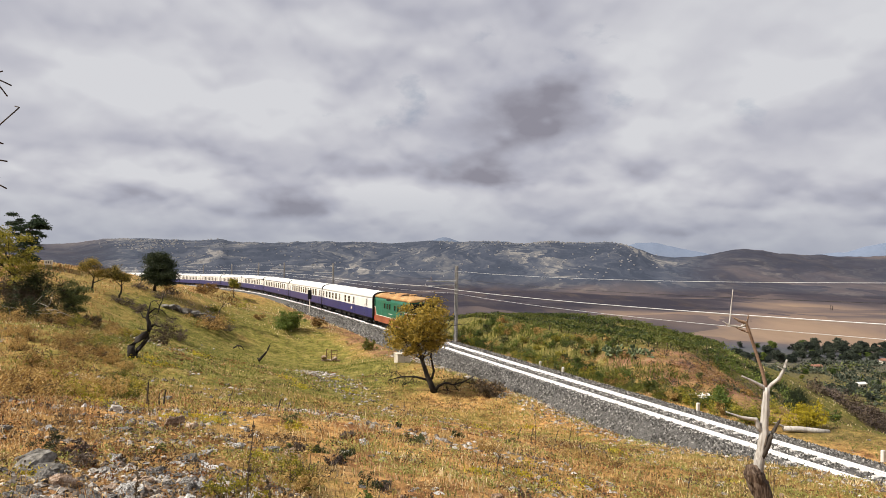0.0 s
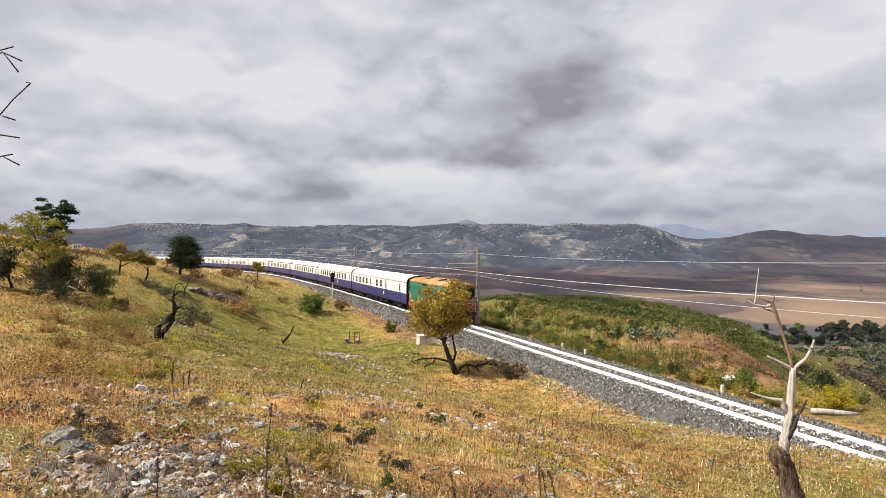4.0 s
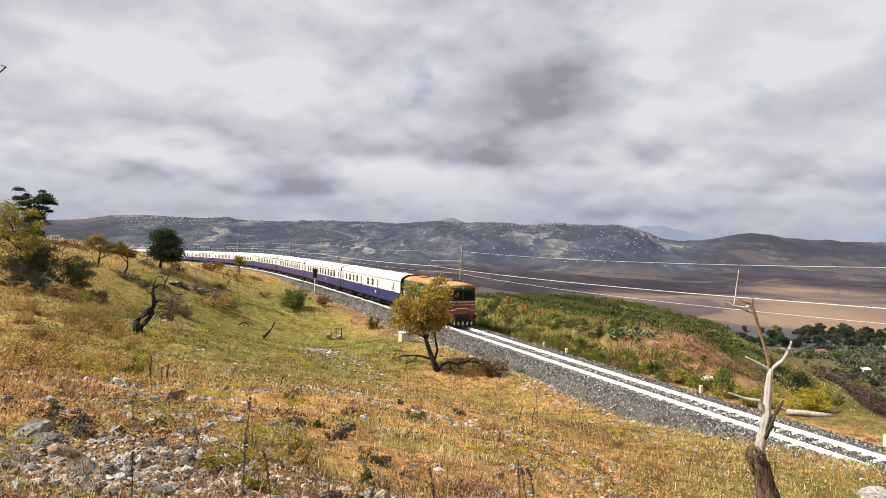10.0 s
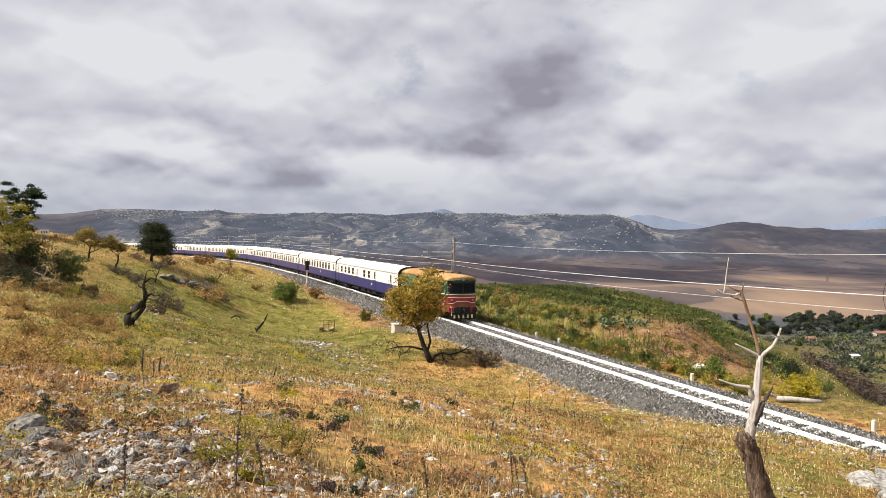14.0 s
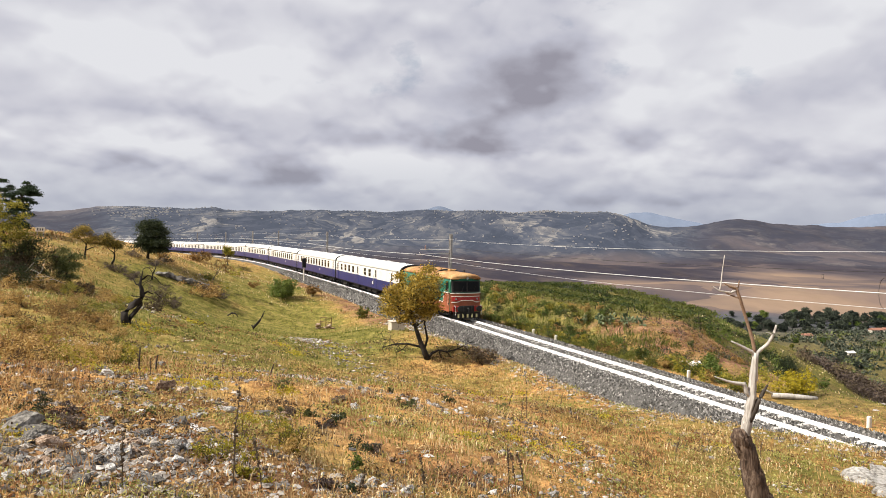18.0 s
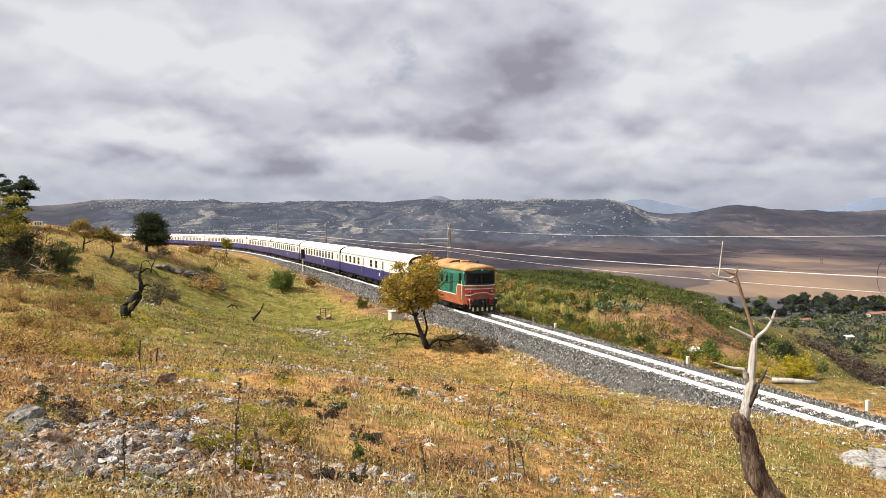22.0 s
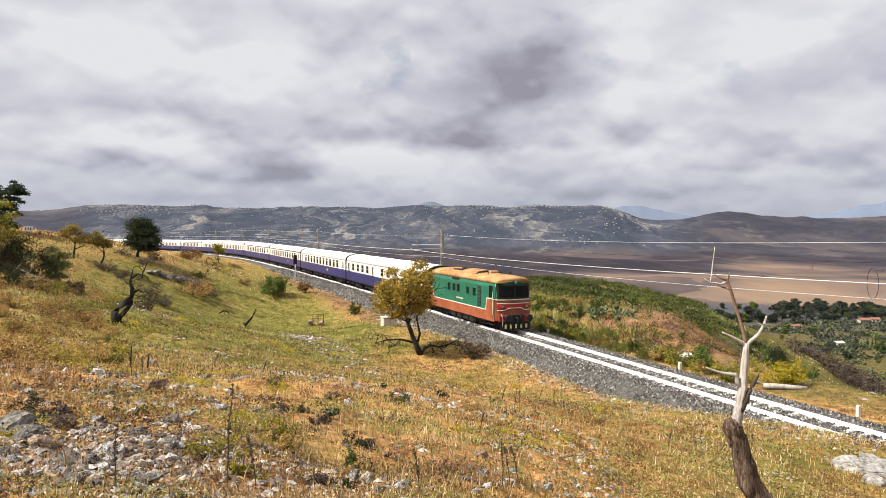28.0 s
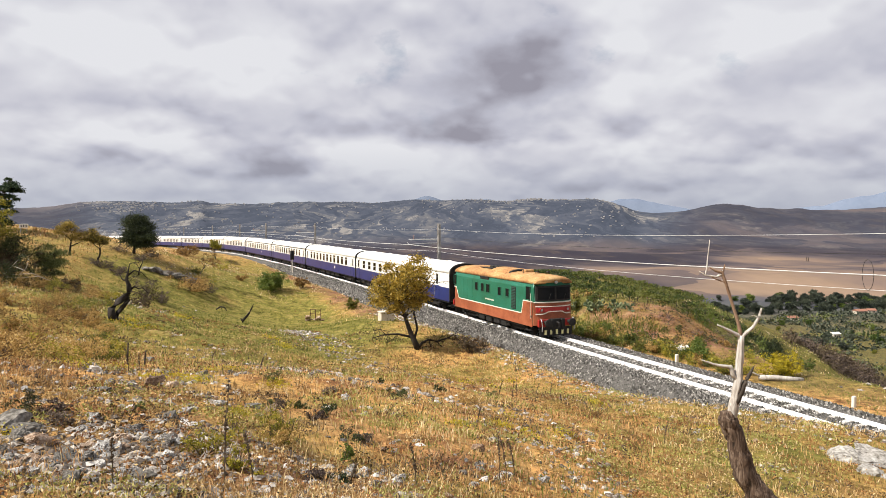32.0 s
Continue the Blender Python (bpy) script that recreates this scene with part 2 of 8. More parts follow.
def height(x, y, fine=True):
    x, y = np.atleast_1d(np.asarray(x, float)), np.atleast_1d(np.asarray(y, float))
    s, u = along(x, y)
    d = np.hypot(x, y)
    hill = np.full_like(x, 3.78)
    for cx, cy, w, h in SWELLS:
        hill += h * np.exp(-((x - cx) ** 2 + (y - cy) ** 2) / (2 * (0.8 * w) ** 2))
    bed = -0.95 + grade(s)
    near = bed + (hill - bed) * smooth(u, 2.3, 5.0 + 4.0 * smooth(s, -4, 14) + 26.0 * smooth(s, 62, 110))
    knoll = 2.1 * smooth(s, -8, 12) * (1 - smooth(s, 34, 56)) * smooth(-u, 5.5, 10.5) - 0.4 * smooth(-u, 10, 30) - 0.9 * smooth(-u, 12, 22) * smooth(s, -8, 8) * (1 - smooth(s, 14, 32))
    crest = 10.0 + 16.0 * smooth(s, 0, 18) * (1 - 0.8 * smooth(s, 34, 56))
    fall = np.maximum(0, -u - crest)
    beyond = bed + knoll - 82 * (1 - np.exp(-fall ** 1.12 / 330))
    z = np.where(u > 0, near, beyond)
    if fine:
        z = z + smooth(np.abs(u), 4.5, 9) * (0.5 * rough(x / 3.5, y / 3.5, 3) + 0.12 * rough(x / 0.5, y / 0.5, 8, 2) * (d < 40))
    bear = np.where(y > 1, x / np.maximum(y, 1.0), np.sign(x) * 0.9)
    bear = np.clip(bear, -0.95, 0.95)
    top = np.full_like(x, 55.0)
    for b, w, h in SKYLINE:
        top += h * np.exp(-((bear - b) / w) ** 2)
    top += 26 * rough(bear * 30, d * 0 + 3.3, 17, 5)
    floor = -84 + 74 * rough(x / 800, y / 800, 21, 5) + 30 * np.clip(rough(x / 350 + 5, y / 350, 29, 3), 0, 1)
    far = floor + (top - floor) * smooth(d, 2500, 4200) + (14 * rough(x / 160, y / 160, 40, 4) + 20 * rough(x / 420, y / 900, 44, 3)) * smooth(d, 2500, 3300) * (1 - 0.75 * smooth(d, 3900, 4200))
    far += -160 * smooth(d, 4250, 4700)
    keep = smooth(d, 330, 800)
    return z * (1 - keep) + far * keep


def ground_at(x, y):
    return float(height(x, y)[0])

# ---- materials ----
def shader(name, colours, scale=3.0, rough=0.85, metal=0.0, bump=0.25, grain=None, positions=None, patch=0.35, spec=0.3, coords="Object", vary=0.0, trans=0.0, stretch=0.0):
    """A surface of blended colours: broad patches, finer grain and a fine relief. vary: how much single things differ."""
    m = bpy.data.materials.new(name)
    m.use_nodes = True
    nt = m.node_tree
    N, L = nt.nodes.new, nt.links.new
    b = nt.nodes["Principled BSDF"]
    b.inputs["Roughness"].default_value, b.inputs["Metallic"].default_value = rough, metal
    b.inputs["Specular IOR Level"].default_value = spec
    co = N("ShaderNodeTexCoord")
    source = co.outputs["Object"]
    if coords == "World":
        source = N("ShaderNodeNewGeometry").outputs["Position"]
    if stretch:      # grain drawn out upwards
        drawn = N("ShaderNodeMapping")
        drawn.inputs["Scale"].default_value = (1, 1, stretch)
        L(source, drawn.inputs[0])
        source = drawn.outputs[0]
    broad, fine = N("ShaderNodeTexNoise"), N("ShaderNodeTexNoise")
    broad.inputs["Scale"].default_value, broad.inputs["Detail"].default_value, broad.inputs["Roughness"].default_value = scale, 8, 0.62
    fine.inputs["Scale"].default_value, fine.inputs["Detail"].default_value = (grain or scale * 11), 5
    for n in (broad, fine):
        L(source, n.inputs["Vector"])
    mixv = N("ShaderNodeMix")
    mixv.inputs[0].default_value = patch
    L(broad.outputs[0], mixv.inputs[2])
    L(fine.outputs[0], mixv.inputs[3])
    value = mixv.outputs[0]
    if vary:
        info, add, geo = N("ShaderNodeObjectInfo"), N("ShaderNodeMath"), N("ShaderNodeNewGeometry")
        add.operation = "MULTIPLY_ADD"
        add.inputs[1].default_value = vary
        both = N("ShaderNodeMath")
        both.operation = "ADD"
        L(info.outputs["Random"], both.inputs[0])
        L(geo.outputs["Random Per Island"], both.inputs[1])
        half = N("ShaderNodeMath")
        half.operation = "MULTIPLY_ADD"
        half.inputs[1].default_value, half.inputs[2].default_value = 0.5, -0.5
        L(both.outputs[0], half.inputs[0])
        L(half.outputs[0], add.inputs[0])
        L(value, add.inputs[2])
        value = add.outputs[0]
    ramp = N("ShaderNodeValToRGB")
    el = ramp.color_ramp.elements
    n = len(colours)
    for i, c in enumerate(colours):
        p = positions[i] if positions else 0.3 + 0.4 * i / max(n - 1, 1)
        e = el[i] if i < 2 else el.new(p)
        e.position, e.color = p, (*c, 1)
    L(value, ramp.inputs[0])
    L(ramp.outputs[0], b.inputs["Base Color"])
    if bump:
        bp = N("ShaderNodeBump")
        bp.inputs["Strength"].default_value, bp.inputs["Distance"].default_value = bump, 0.4 / (grain or scale * 11)
        L(fine.outputs[0], bp.inputs["Height"])
        L(bp.outputs[0], b.inputs["Normal"])
    if trans:
        tr, ms = N("ShaderNodeBsdfTranslucent"), N("ShaderNodeMixShader")
        L(ramp.outputs[0], tr.inputs[0])
        ms.inputs[0].default_value = trans
        L(b.outputs[0], ms.inputs[1])
        L(tr.outputs[0], ms.inputs[2])
        L(ms.outputs[0], nt.nodes["Material Output"].inputs[0])
    return m


M = {}
M["ballast"] = shader("ballast_stone", [(0.012, 0.011, 0.010), (0.057, 0.054, 0.049), (0.135, 0.127, 0.117), (0.43, 0.41, 0.38)], 3, 0.9, bump=0.8, grain=16, patch=0.6, vary=1.0, positions=(0.18, 0.42, 0.62, 0.86))
M["sleeper"] = shader("pale_concrete", [(0.30, 0.285, 0.26), (0.46, 0.44, 0.41), (0.58, 0.56, 0.53)], 2.5, 0.9, vary=0.15)
M["rail"] = shader("white_washed_rail", [(0.62, 0.60, 0.57), (0.80, 0.79, 0.77), (0.86, 0.855, 0.84)], 1.2, 0.6, grain=9)
M["steel"] = shader("galvanised_steel", [(0.22, 0.22, 0.225), (0.36, 0.36, 0.36)], 5, 0.55, 0.5)
M["post"] = shader("weathered_grey_steel", [(0.17, 0.16, 0.15), (0.30, 0.285, 0.27), (0.42, 0.40, 0.38)], 3, 0.7)
M["wire"] = shader("pale_wire", [(0.55, 0.55, 0.54), (0.68, 0.68, 0.67)], 1, 0.45, 0.3, bump=0)
M["darkwire"] = shader("dull_wire", [(0.16, 0.155, 0.15), (0.24, 0.235, 0.23)], 1, 0.6, 0.3, bump=0)
M["ceramic"] = shader("brown_ceramic", [(0.12, 0.05, 0.03), (0.2, 0.09, 0.05)], 4, 0.3, spec=0.5)
M["green"] = shader("faded_green_paint", [(0.028, 0.075, 0.026), (0.012, 0.10, 0.056), (0.016, 0.135, 0.085), (0.05, 0.20, 0.15)], 0.5, 0.45, grain=9, bump=0.05, patch=0.3, spec=0.4)
M["darkgreen"] = shader("dark_green_paint", [(0.006, 0.03, 0.02), (0.012, 0.055, 0.036)], 2, 0.6, bump=0.05)
M["brown"] = shader("orange_brown_paint", [(0.14, 0.042, 0.019), (0.27, 0.078, 0.036), (0.37, 0.128, 0.060)], 1.0, 0.5, grain=14, bump=0.05, patch=0.25)
M["red"] = shader("red_paint", [(0.22, 0.014, 0.011), (0.42, 0.022, 0.017)], 2, 0.4, bump=0.03, spec=0.45)
M["rustroof"] = shader("rusty_tan_roof", [(0.10, 0.045, 0.020), (0.28, 0.13, 0.050), (0.40, 0.245, 0.10), (0.52, 0.39, 0.21)], 0.9, 0.85, grain=9, patch=0.4, bump=0.05)
M["trim"] = shader("cream_trim", [(0.60, 0.56, 0.47), (0.74, 0.70, 0.60)], 3, 0.6, bump=0.05)
M["soot"] = shader("sooty_black", [(0.006, 0.006, 0.006), (0.016, 0.015, 0.014), (0.038, 0.033, 0.028)], 2, 0.7, grain=20)
M["glass"] = shader("dark_window_glass", [(0.005, 0.006, 0.007), (0.010, 0.011, 0.013)], 0.6, 0.22, bump=0, spec=0.12)
M["yellow"] = shader("pale_yellow_paint", [(0.62, 0.55, 0.22), (0.75, 0.70, 0.38)], 4, 0.6)
M["lamp"] = shader("headlamp_glass", [(0.30, 0.30, 0.28), (0.42, 0.42, 0.40)], 3, 0.1, bump=0, spec=0.7)
M["cream"] = shader("ivory_coach_paint", [(0.58, 0.56, 0.50), (0.69, 0.67, 0.61), (0.73, 0.715, 0.67)], 0.8, 0.4, grain=10, bump=0.03, spec=0.45)
M["roof"] = shader("white_coach_roof", [(0.50, 0.49, 0.45), (0.66, 0.655, 0.62), (0.72, 0.72, 0.69)], 0.6, 0.55, grain=7, bump=0.08)
M["blue"] = shader("royal_blue_paint", [(0.005, 0.010, 0.062), (0.008, 0.017, 0.108), (0.014, 0.028, 0.15)], 0.9, 0.35, grain=9, bump=0.03, spec=0.45)
M["chrome"] = shader("bright_metal", [(0.6, 0.6, 0.6), (0.72, 0.72, 0.71)], 5, 0.25, 0.8, bump=0)
M["lime"] = shader("grey_limestone", [(0.040, 0.035, 0.030), (0.25, 0.235, 0.215), (0.60, 0.585, 0.56)], 4.2, 0.92, bump=1.0, grain=18, patch=0.5, vary=0.35, positions=(0.35, 0.49, 0.60))
M["rubble"] = shader("warm_limestone_chips", [(0.09, 0.07, 0.055), (0.42, 0.385, 0.34), (0.72, 0.69, 0.64)], 3, 0.92, bump=0, vary=0.5)
M["ochre"] = shader("ochre_stone", [(0.075, 0.05, 0.035), (0.30, 0.20, 0.13), (0.56, 0.48, 0.40)], 5, 0.92, bump=1.0, grain=26, patch=0.5, vary=0.3, positions=(0.36, 0.5, 0.62))
M["palerock"] = shader("broad_pale_rock", [(0.06, 0.05, 0.04), (0.25, 0.235, 0.21), (0.41, 0.395, 0.37)], 3.0, 0.95, bump=1.0, grain=14, patch=0.5, positions=(0.36, 0.48, 0.62))
M["darkrock"] = shader("weathered_dark_rock", [(0.05, 0.045, 0.04), (0.13, 0.12, 0.105), (0.30, 0.28, 0.25)], 1.6, 0.95, bump=0.9, grain=12, patch=0.55, vary=0.2)
M["farwall"] = shader("far_house_walls", [(0.26, 0.25, 0.25), (0.42, 0.40, 0.38)], 0.05, 0.9, bump=0, vary=0.4)
M["concrete"] = shader("old_concrete", [(0.36, 0.31, 0.24), (0.50, 0.45, 0.37), (0.58, 0.54, 0.47)], 2, 0.92, bump=0.3)
M["bark"] = shader("dark_bark", [(0.018, 0.014, 0.011), (0.05, 0.04, 0.032), (0.09, 0.075, 0.06)], 6, 0.95, bump=0.8, grain=40)
M["char"] = shader("blackened_bark", [(0.008, 0.007, 0.006), (0.022, 0.018, 0.015), (0.05, 0.042, 0.035)], 6, 0.95, bump=0.8, grain=40)
M["deadwood"] = shader("bleached_dead_wood", [(0.12, 0.10, 0.085), (0.40, 0.37, 0.33), (0.60, 0.58, 0.54)], 9, 0.85, bump=0.9, grain=44, patch=0.5, stretch=0.10)
M["burnt"] = shader("brown_weathered_stump", [(0.014, 0.009, 0.006), (0.085, 0.055, 0.038), (0.24, 0.18, 0.135)], 12, 0.95, bump=1.0, grain=55, patch=0.5, positions=(0.36, 0.5, 0.64), stretch=0.09)
M["redwood"] = shader("reddish_dead_branch", [(0.10, 0.06, 0.04), (0.22, 0.14, 0.09), (0.32, 0.24, 0.18)], 6, 0.9, bump=0.6, grain=40)
M["twig"] = shader("dry_brown_stalk", [(0.045, 0.032, 0.02), (0.11, 0.08, 0.05)], 8, 0.95, bump=0)
M["leaf_yellow"] = shader("yellowing_leaves", [(0.060, 0.052, 0.009), (0.20, 0.148, 0.022), (0.42, 0.29, 0.045)], 1.2, 0.6, bump=0, vary=0.9, trans=0.3)
M["leaf_olive"] = shader("dark_evergreen_leaves", [(0.018, 0.027, 0.009), (0.055, 0.070, 0.020), (0.13, 0.145, 0.042)], 1.2, 0.6, bump=0, vary=0.9, trans=0.2)
M["leaf_green"] = shader("green_leaves", [(0.032, 0.055, 0.009), (0.08, 0.12, 0.018), (0.145, 0.18, 0.035)], 1.2, 0.6, bump=0, vary=0.9, trans=0.3)
M["leaf_mixed"] = shader("olive_yellow_leaves", [(0.070, 0.080, 0.012), (0.19, 0.18, 0.022), (0.36, 0.30, 0.035)], 1.2, 0.6, bump=0, vary=0.9, trans=0.3)
M["leaf_rust"] = shader("dry_rust_leaves", [(0.14, 0.073, 0.021), (0.32, 0.19, 0.054), (0.50, 0.345, 0.12)], 1.2, 0.7, bump=0, vary=0.9, trans=0.25)
M["leaf_broom"] = shader("bright_yellow_shrub", [(0.22, 0.18, 0.01), (0.42, 0.34, 0.015), (0.55, 0.44, 0.04)], 1.2, 0.7, bump=0, vary=0.8, trans=0.3)
M["deadbrush"] = shader("purplish_brown_twigs", [(0.05, 0.035, 0.032), (0.10, 0.075, 0.062), (0.17, 0.13, 0.10)], 1.0, 0.95, bump=0, vary=0.7)
# valley foliage with a haze tint put into its leaf colour
M["leaf_far"] = shader("haze_tinted_dark_foliage", [(0.012, 0.018, 0.014), (0.030, 0.040, 0.028), (0.06, 0.07, 0.045)], 0.4, 0.8, bump=0, vary=0.8, trans=0.1)
# ridge groves: blue base colour stands in for the haze before them
M["farleaf"] = shader("haze_tinted_blue_groves", [(0.036, 0.045, 0.062), (0.060, 0.070, 0.090)], 0.01, 0.9, bump=0, vary=0.5, coords="World")
M["leaf_flower"] = shader("yellow_green_weed", [(0.13, 0.12, 0.012), (0.30, 0.26, 0.02), (0.50, 0.40, 0.03)], 1.2, 0.7, bump=0, vary=0.8, trans=0.3)
M["needle"] = shader("pine_needles", [(0.014, 0.030, 0.010), (0.038, 0.068, 0.022), (0.085, 0.115, 0.045)], 1.2, 0.6, bump=0, vary=0.9, trans=0.15)
M["cactus"] = shader("prickly_pear_pads", [(0.022, 0.036, 0.014), (0.06, 0.085, 0.035), (0.20, 0.22, 0.11)], 3, 0.6, bump=0.1, vary=0.6)
M["vine"] = shader("vine_leaves", [(0.018, 0.031, 0.006), (0.050, 0.073, 0.012), (0.125, 0.13, 0.026)], 0.25, 0.6, bump=0, vary=0.7, trans=0.3)
M["straw"] = shader("dry_straw_grass", [(0.23, 0.14, 0.055), (0.58, 0.42, 0.20), (0.88, 0.74, 0.49)], 0.3, 0.8, bump=0, vary=0.8, trans=0.3, coords="World")
M["grass"] = shader("olive_green_grass", [(0.09, 0.11, 0.02), (0.22, 0.22, 0.05), (0.40, 0.37, 0.12)], 0.3, 0.8, bump=0, vary=0.8, trans=0.3, coords="World")
M["rustgrass"] = shader("rust_orange_weeds", [(0.14, 0.052, 0.018), (0.37, 0.18, 0.065), (0.60, 0.37, 0.16)], 0.3, 0.8, bump=0, vary=0.8, trans=0.3, coords="World")
M["plaster"] = shader("pale_plaster", [(0.55, 0.52, 0.47), (0.72, 0.70, 0.65)], 0.6, 0.9)
M["tile"] = shader("red_roof_tiles", [(0.20, 0.095, 0.065), (0.30, 0.15, 0.105)], 1.5, 0.9)
M["rust"] = shader("rusty_rail_steel", [(0.06, 0.03, 0.018), (0.14, 0.075, 0.045)], 5, 0.85, 0.2)


def ground_shader():
    m = bpy.data.materials.new("hillside_ground")
    m.use_nodes = True
    nt = m.node_tree
    N, L = nt.nodes.new, nt.links.new
    b = nt.nodes["Principled BSDF"]
    b.inputs["Roughness"].default_value, b.inputs["Specular IOR Level"].default_value = 0.95, 0.1
    pos = N("ShaderNodeNewGeometry").outputs["Position"]
    att = N("ShaderNodeAttribute")
    att.attribute_name = "cover"
    sep = N("ShaderNodeSeparateColor")
    L(att.outputs["Color"], sep.inputs[0])

    def tex(scale, detail=8, rough=0.6, distort=0.0, deep=1.0):
        n = N("ShaderNodeTexNoise")
        n.inputs["Scale"].default_value, n.inputs["Detail"].default_value = scale, detail
        n.inputs["Roughness"].default_value, n.inputs["Distortion"].default_value = rough, distort
        if deep != 1.0:      # patches that run long with the slope
            m = N("ShaderNodeMapping")
            m.inputs["Scale"].default_value = (1, deep, 0.3)
            L(pos, m.inputs[0])
            L(m.outputs[0], n.inputs["Vector"])
        else:
            L(pos, n.inputs["Vector"])
        return n.outputs[0]

    def ramp(value, stops, constant=False):
        r = N("ShaderNodeValToRGB")
        el = r.color_ramp.elements
        for i, (p, c) in enumerate(stops):
            e = el[i] if i < 2 else el.new(p)
            e.position, e.color = p, (*c, 1)
        L(value, r.inputs[0])
        return r.outputs[0]

    def mix(fac, a, c):
        n = N("ShaderNodeMix")
        n.data_type = "RGBA"
        if isinstance(fac, float):
            n.inputs[0].default_value = fac
        else:
            L(fac, n.inputs[0])
        L(a, n.inputs[6])
        L(c, n.inputs[7])
        return n.outputs[2]

    def calc(op, a, k, c=None, clamp=True):
        n = N("ShaderNodeMath")
        n.operation, n.use_clamp = op, clamp
        for i, q in enumerate((a, k, c)):
            if q is None:
                continue
            if isinstance(q, (int, float)):
                n.inputs[i].default_value = q
            else:
                L(q, n.inputs[i])
        return n.outputs[0]

    fine = calc("MULTIPLY_ADD", calc("SUBTRACT", tex(9.0, 6, 0.7), tex(31.0, 4, 0.7), None, False), 0.6, 0.5)
    dry = ramp(tex(0.9, 10, 0.74), [(0.32, (0.075, 0.032, 0.015)), (0.42, (0.25, 0.120, 0.048)), (0.50, (0.52, 0.30, 0.112)), (0.57, (0.27, 0.175, 0.058)), (0.64, (0.55, 0.335, 0.125)), (0.74, (0.76, 0.60, 0.36))])
    green = ramp(tex(1.1, 8, 0.65), [(0.3, (0.080, 0.080, 0.015)), (0.5, (0.17, 0.155, 0.035)), (0.7, (0.32, 0.255, 0.09))])
    soil = ramp(tex(0.8, 9, 0.7), [(0.3, (0.078, 0.037, 0.024)), (0.5, (0.215, 0.108, 0.066)), (0.7, (0.40, 0.255, 0.17))])
    near = mix(calc("ADD", sep.outputs[0], calc("MULTIPLY_ADD", tex(0.22, 5), 2.2, -1.0, False)), dry, green)
    near = mix(calc("ADD", sep.outputs[1], calc("MULTIPLY_ADD", tex(0.5, 6), 3.0, -1.75, False)), near, soil)
    near = mix(calc("MULTIPLY", att.outputs["Alpha"], calc("MULTIPLY_ADD", tex(0.35, 6), 3.0, -0.7)), near, ramp(tex(1.3, 8, 0.7), [(0.35, (0.040, 0.036, 0.016)), (0.5, (0.085, 0.078, 0.030)), (0.65, (0.16, 0.13, 0.06))]))
    dark = ramp(fine, [(0.36, (0.30, 0.27, 0.24)), (0.52, (1.0, 1.0, 1.0)), (0.66, (1.42, 1.36, 1.25))])
    shade = N("ShaderNodeMix")
    shade.data_type, shade.blend_type = "RGBA", "MULTIPLY"
    shade.inputs[0].default_value = 0.8
    patchy = N("ShaderNodeMix")
    patchy.data_type, patchy.blend_type = "RGBA", "MULTIPLY"
    patchy.inputs[0].default_value = 0.75
    L(near, patchy.inputs[6])
    L(ramp(tex(2.3, 6, 0.75), [(0.38, (0.50, 0.46, 0.42)), (0.50, (1.0, 1.0, 1.0)), (0.62, (1.32, 1.28, 1.2))]), patchy.inputs[7])
    L(patchy.outputs[2], shade.inputs[6])
    L(dark, shade.inputs[7])
    # the far country: fields, scrub and olive groves; cloud shadow painted as dark fields, sunlit ones tan
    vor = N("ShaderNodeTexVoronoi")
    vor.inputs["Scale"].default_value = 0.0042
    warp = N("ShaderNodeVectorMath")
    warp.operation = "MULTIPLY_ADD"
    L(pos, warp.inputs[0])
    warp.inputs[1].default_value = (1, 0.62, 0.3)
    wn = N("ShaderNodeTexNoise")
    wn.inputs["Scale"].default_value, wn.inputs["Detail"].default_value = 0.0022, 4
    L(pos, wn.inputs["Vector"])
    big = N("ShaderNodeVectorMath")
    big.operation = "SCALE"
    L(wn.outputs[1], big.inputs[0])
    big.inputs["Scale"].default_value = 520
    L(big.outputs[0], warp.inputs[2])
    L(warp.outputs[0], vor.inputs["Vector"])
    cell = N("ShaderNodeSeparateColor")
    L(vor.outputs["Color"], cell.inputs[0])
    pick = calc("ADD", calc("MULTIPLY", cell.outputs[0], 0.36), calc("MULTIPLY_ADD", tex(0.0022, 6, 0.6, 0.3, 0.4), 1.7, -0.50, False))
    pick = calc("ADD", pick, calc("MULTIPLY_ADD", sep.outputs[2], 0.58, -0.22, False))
    # dark stops hold cloud shadow and violet haze, tan stops hold sunlit ground
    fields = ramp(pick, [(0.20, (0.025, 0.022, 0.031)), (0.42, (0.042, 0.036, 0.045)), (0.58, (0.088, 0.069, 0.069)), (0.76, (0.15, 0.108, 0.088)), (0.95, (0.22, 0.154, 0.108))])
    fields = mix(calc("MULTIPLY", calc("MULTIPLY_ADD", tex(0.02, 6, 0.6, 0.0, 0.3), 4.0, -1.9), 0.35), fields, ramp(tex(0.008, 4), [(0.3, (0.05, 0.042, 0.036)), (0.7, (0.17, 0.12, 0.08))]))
    # small fields, groves and gardens of the ridge, with hedges between them
    def plots(scale, wobble):
        m, n, w = N("ShaderNodeMapping"), N("ShaderNodeTexVoronoi"), N("ShaderNodeVectorMath")
        n.voronoi_dimensions = "2D"
        m.inputs["Scale"].default_value = (1, 0.24, 1)
        w.operation = "MULTIPLY_ADD"
        L(wn.outputs[1], w.inputs[0])
        w.inputs[1].default_value = (wobble, wobble, 0)
        L(pos, w.inputs[2])
        L(w.outputs[0], m.inputs[0])
        L(m.outputs[0], n.inputs["Vector"])
        n.inputs["Scale"].default_value = scale
        c = N("ShaderNodeSeparateColor")
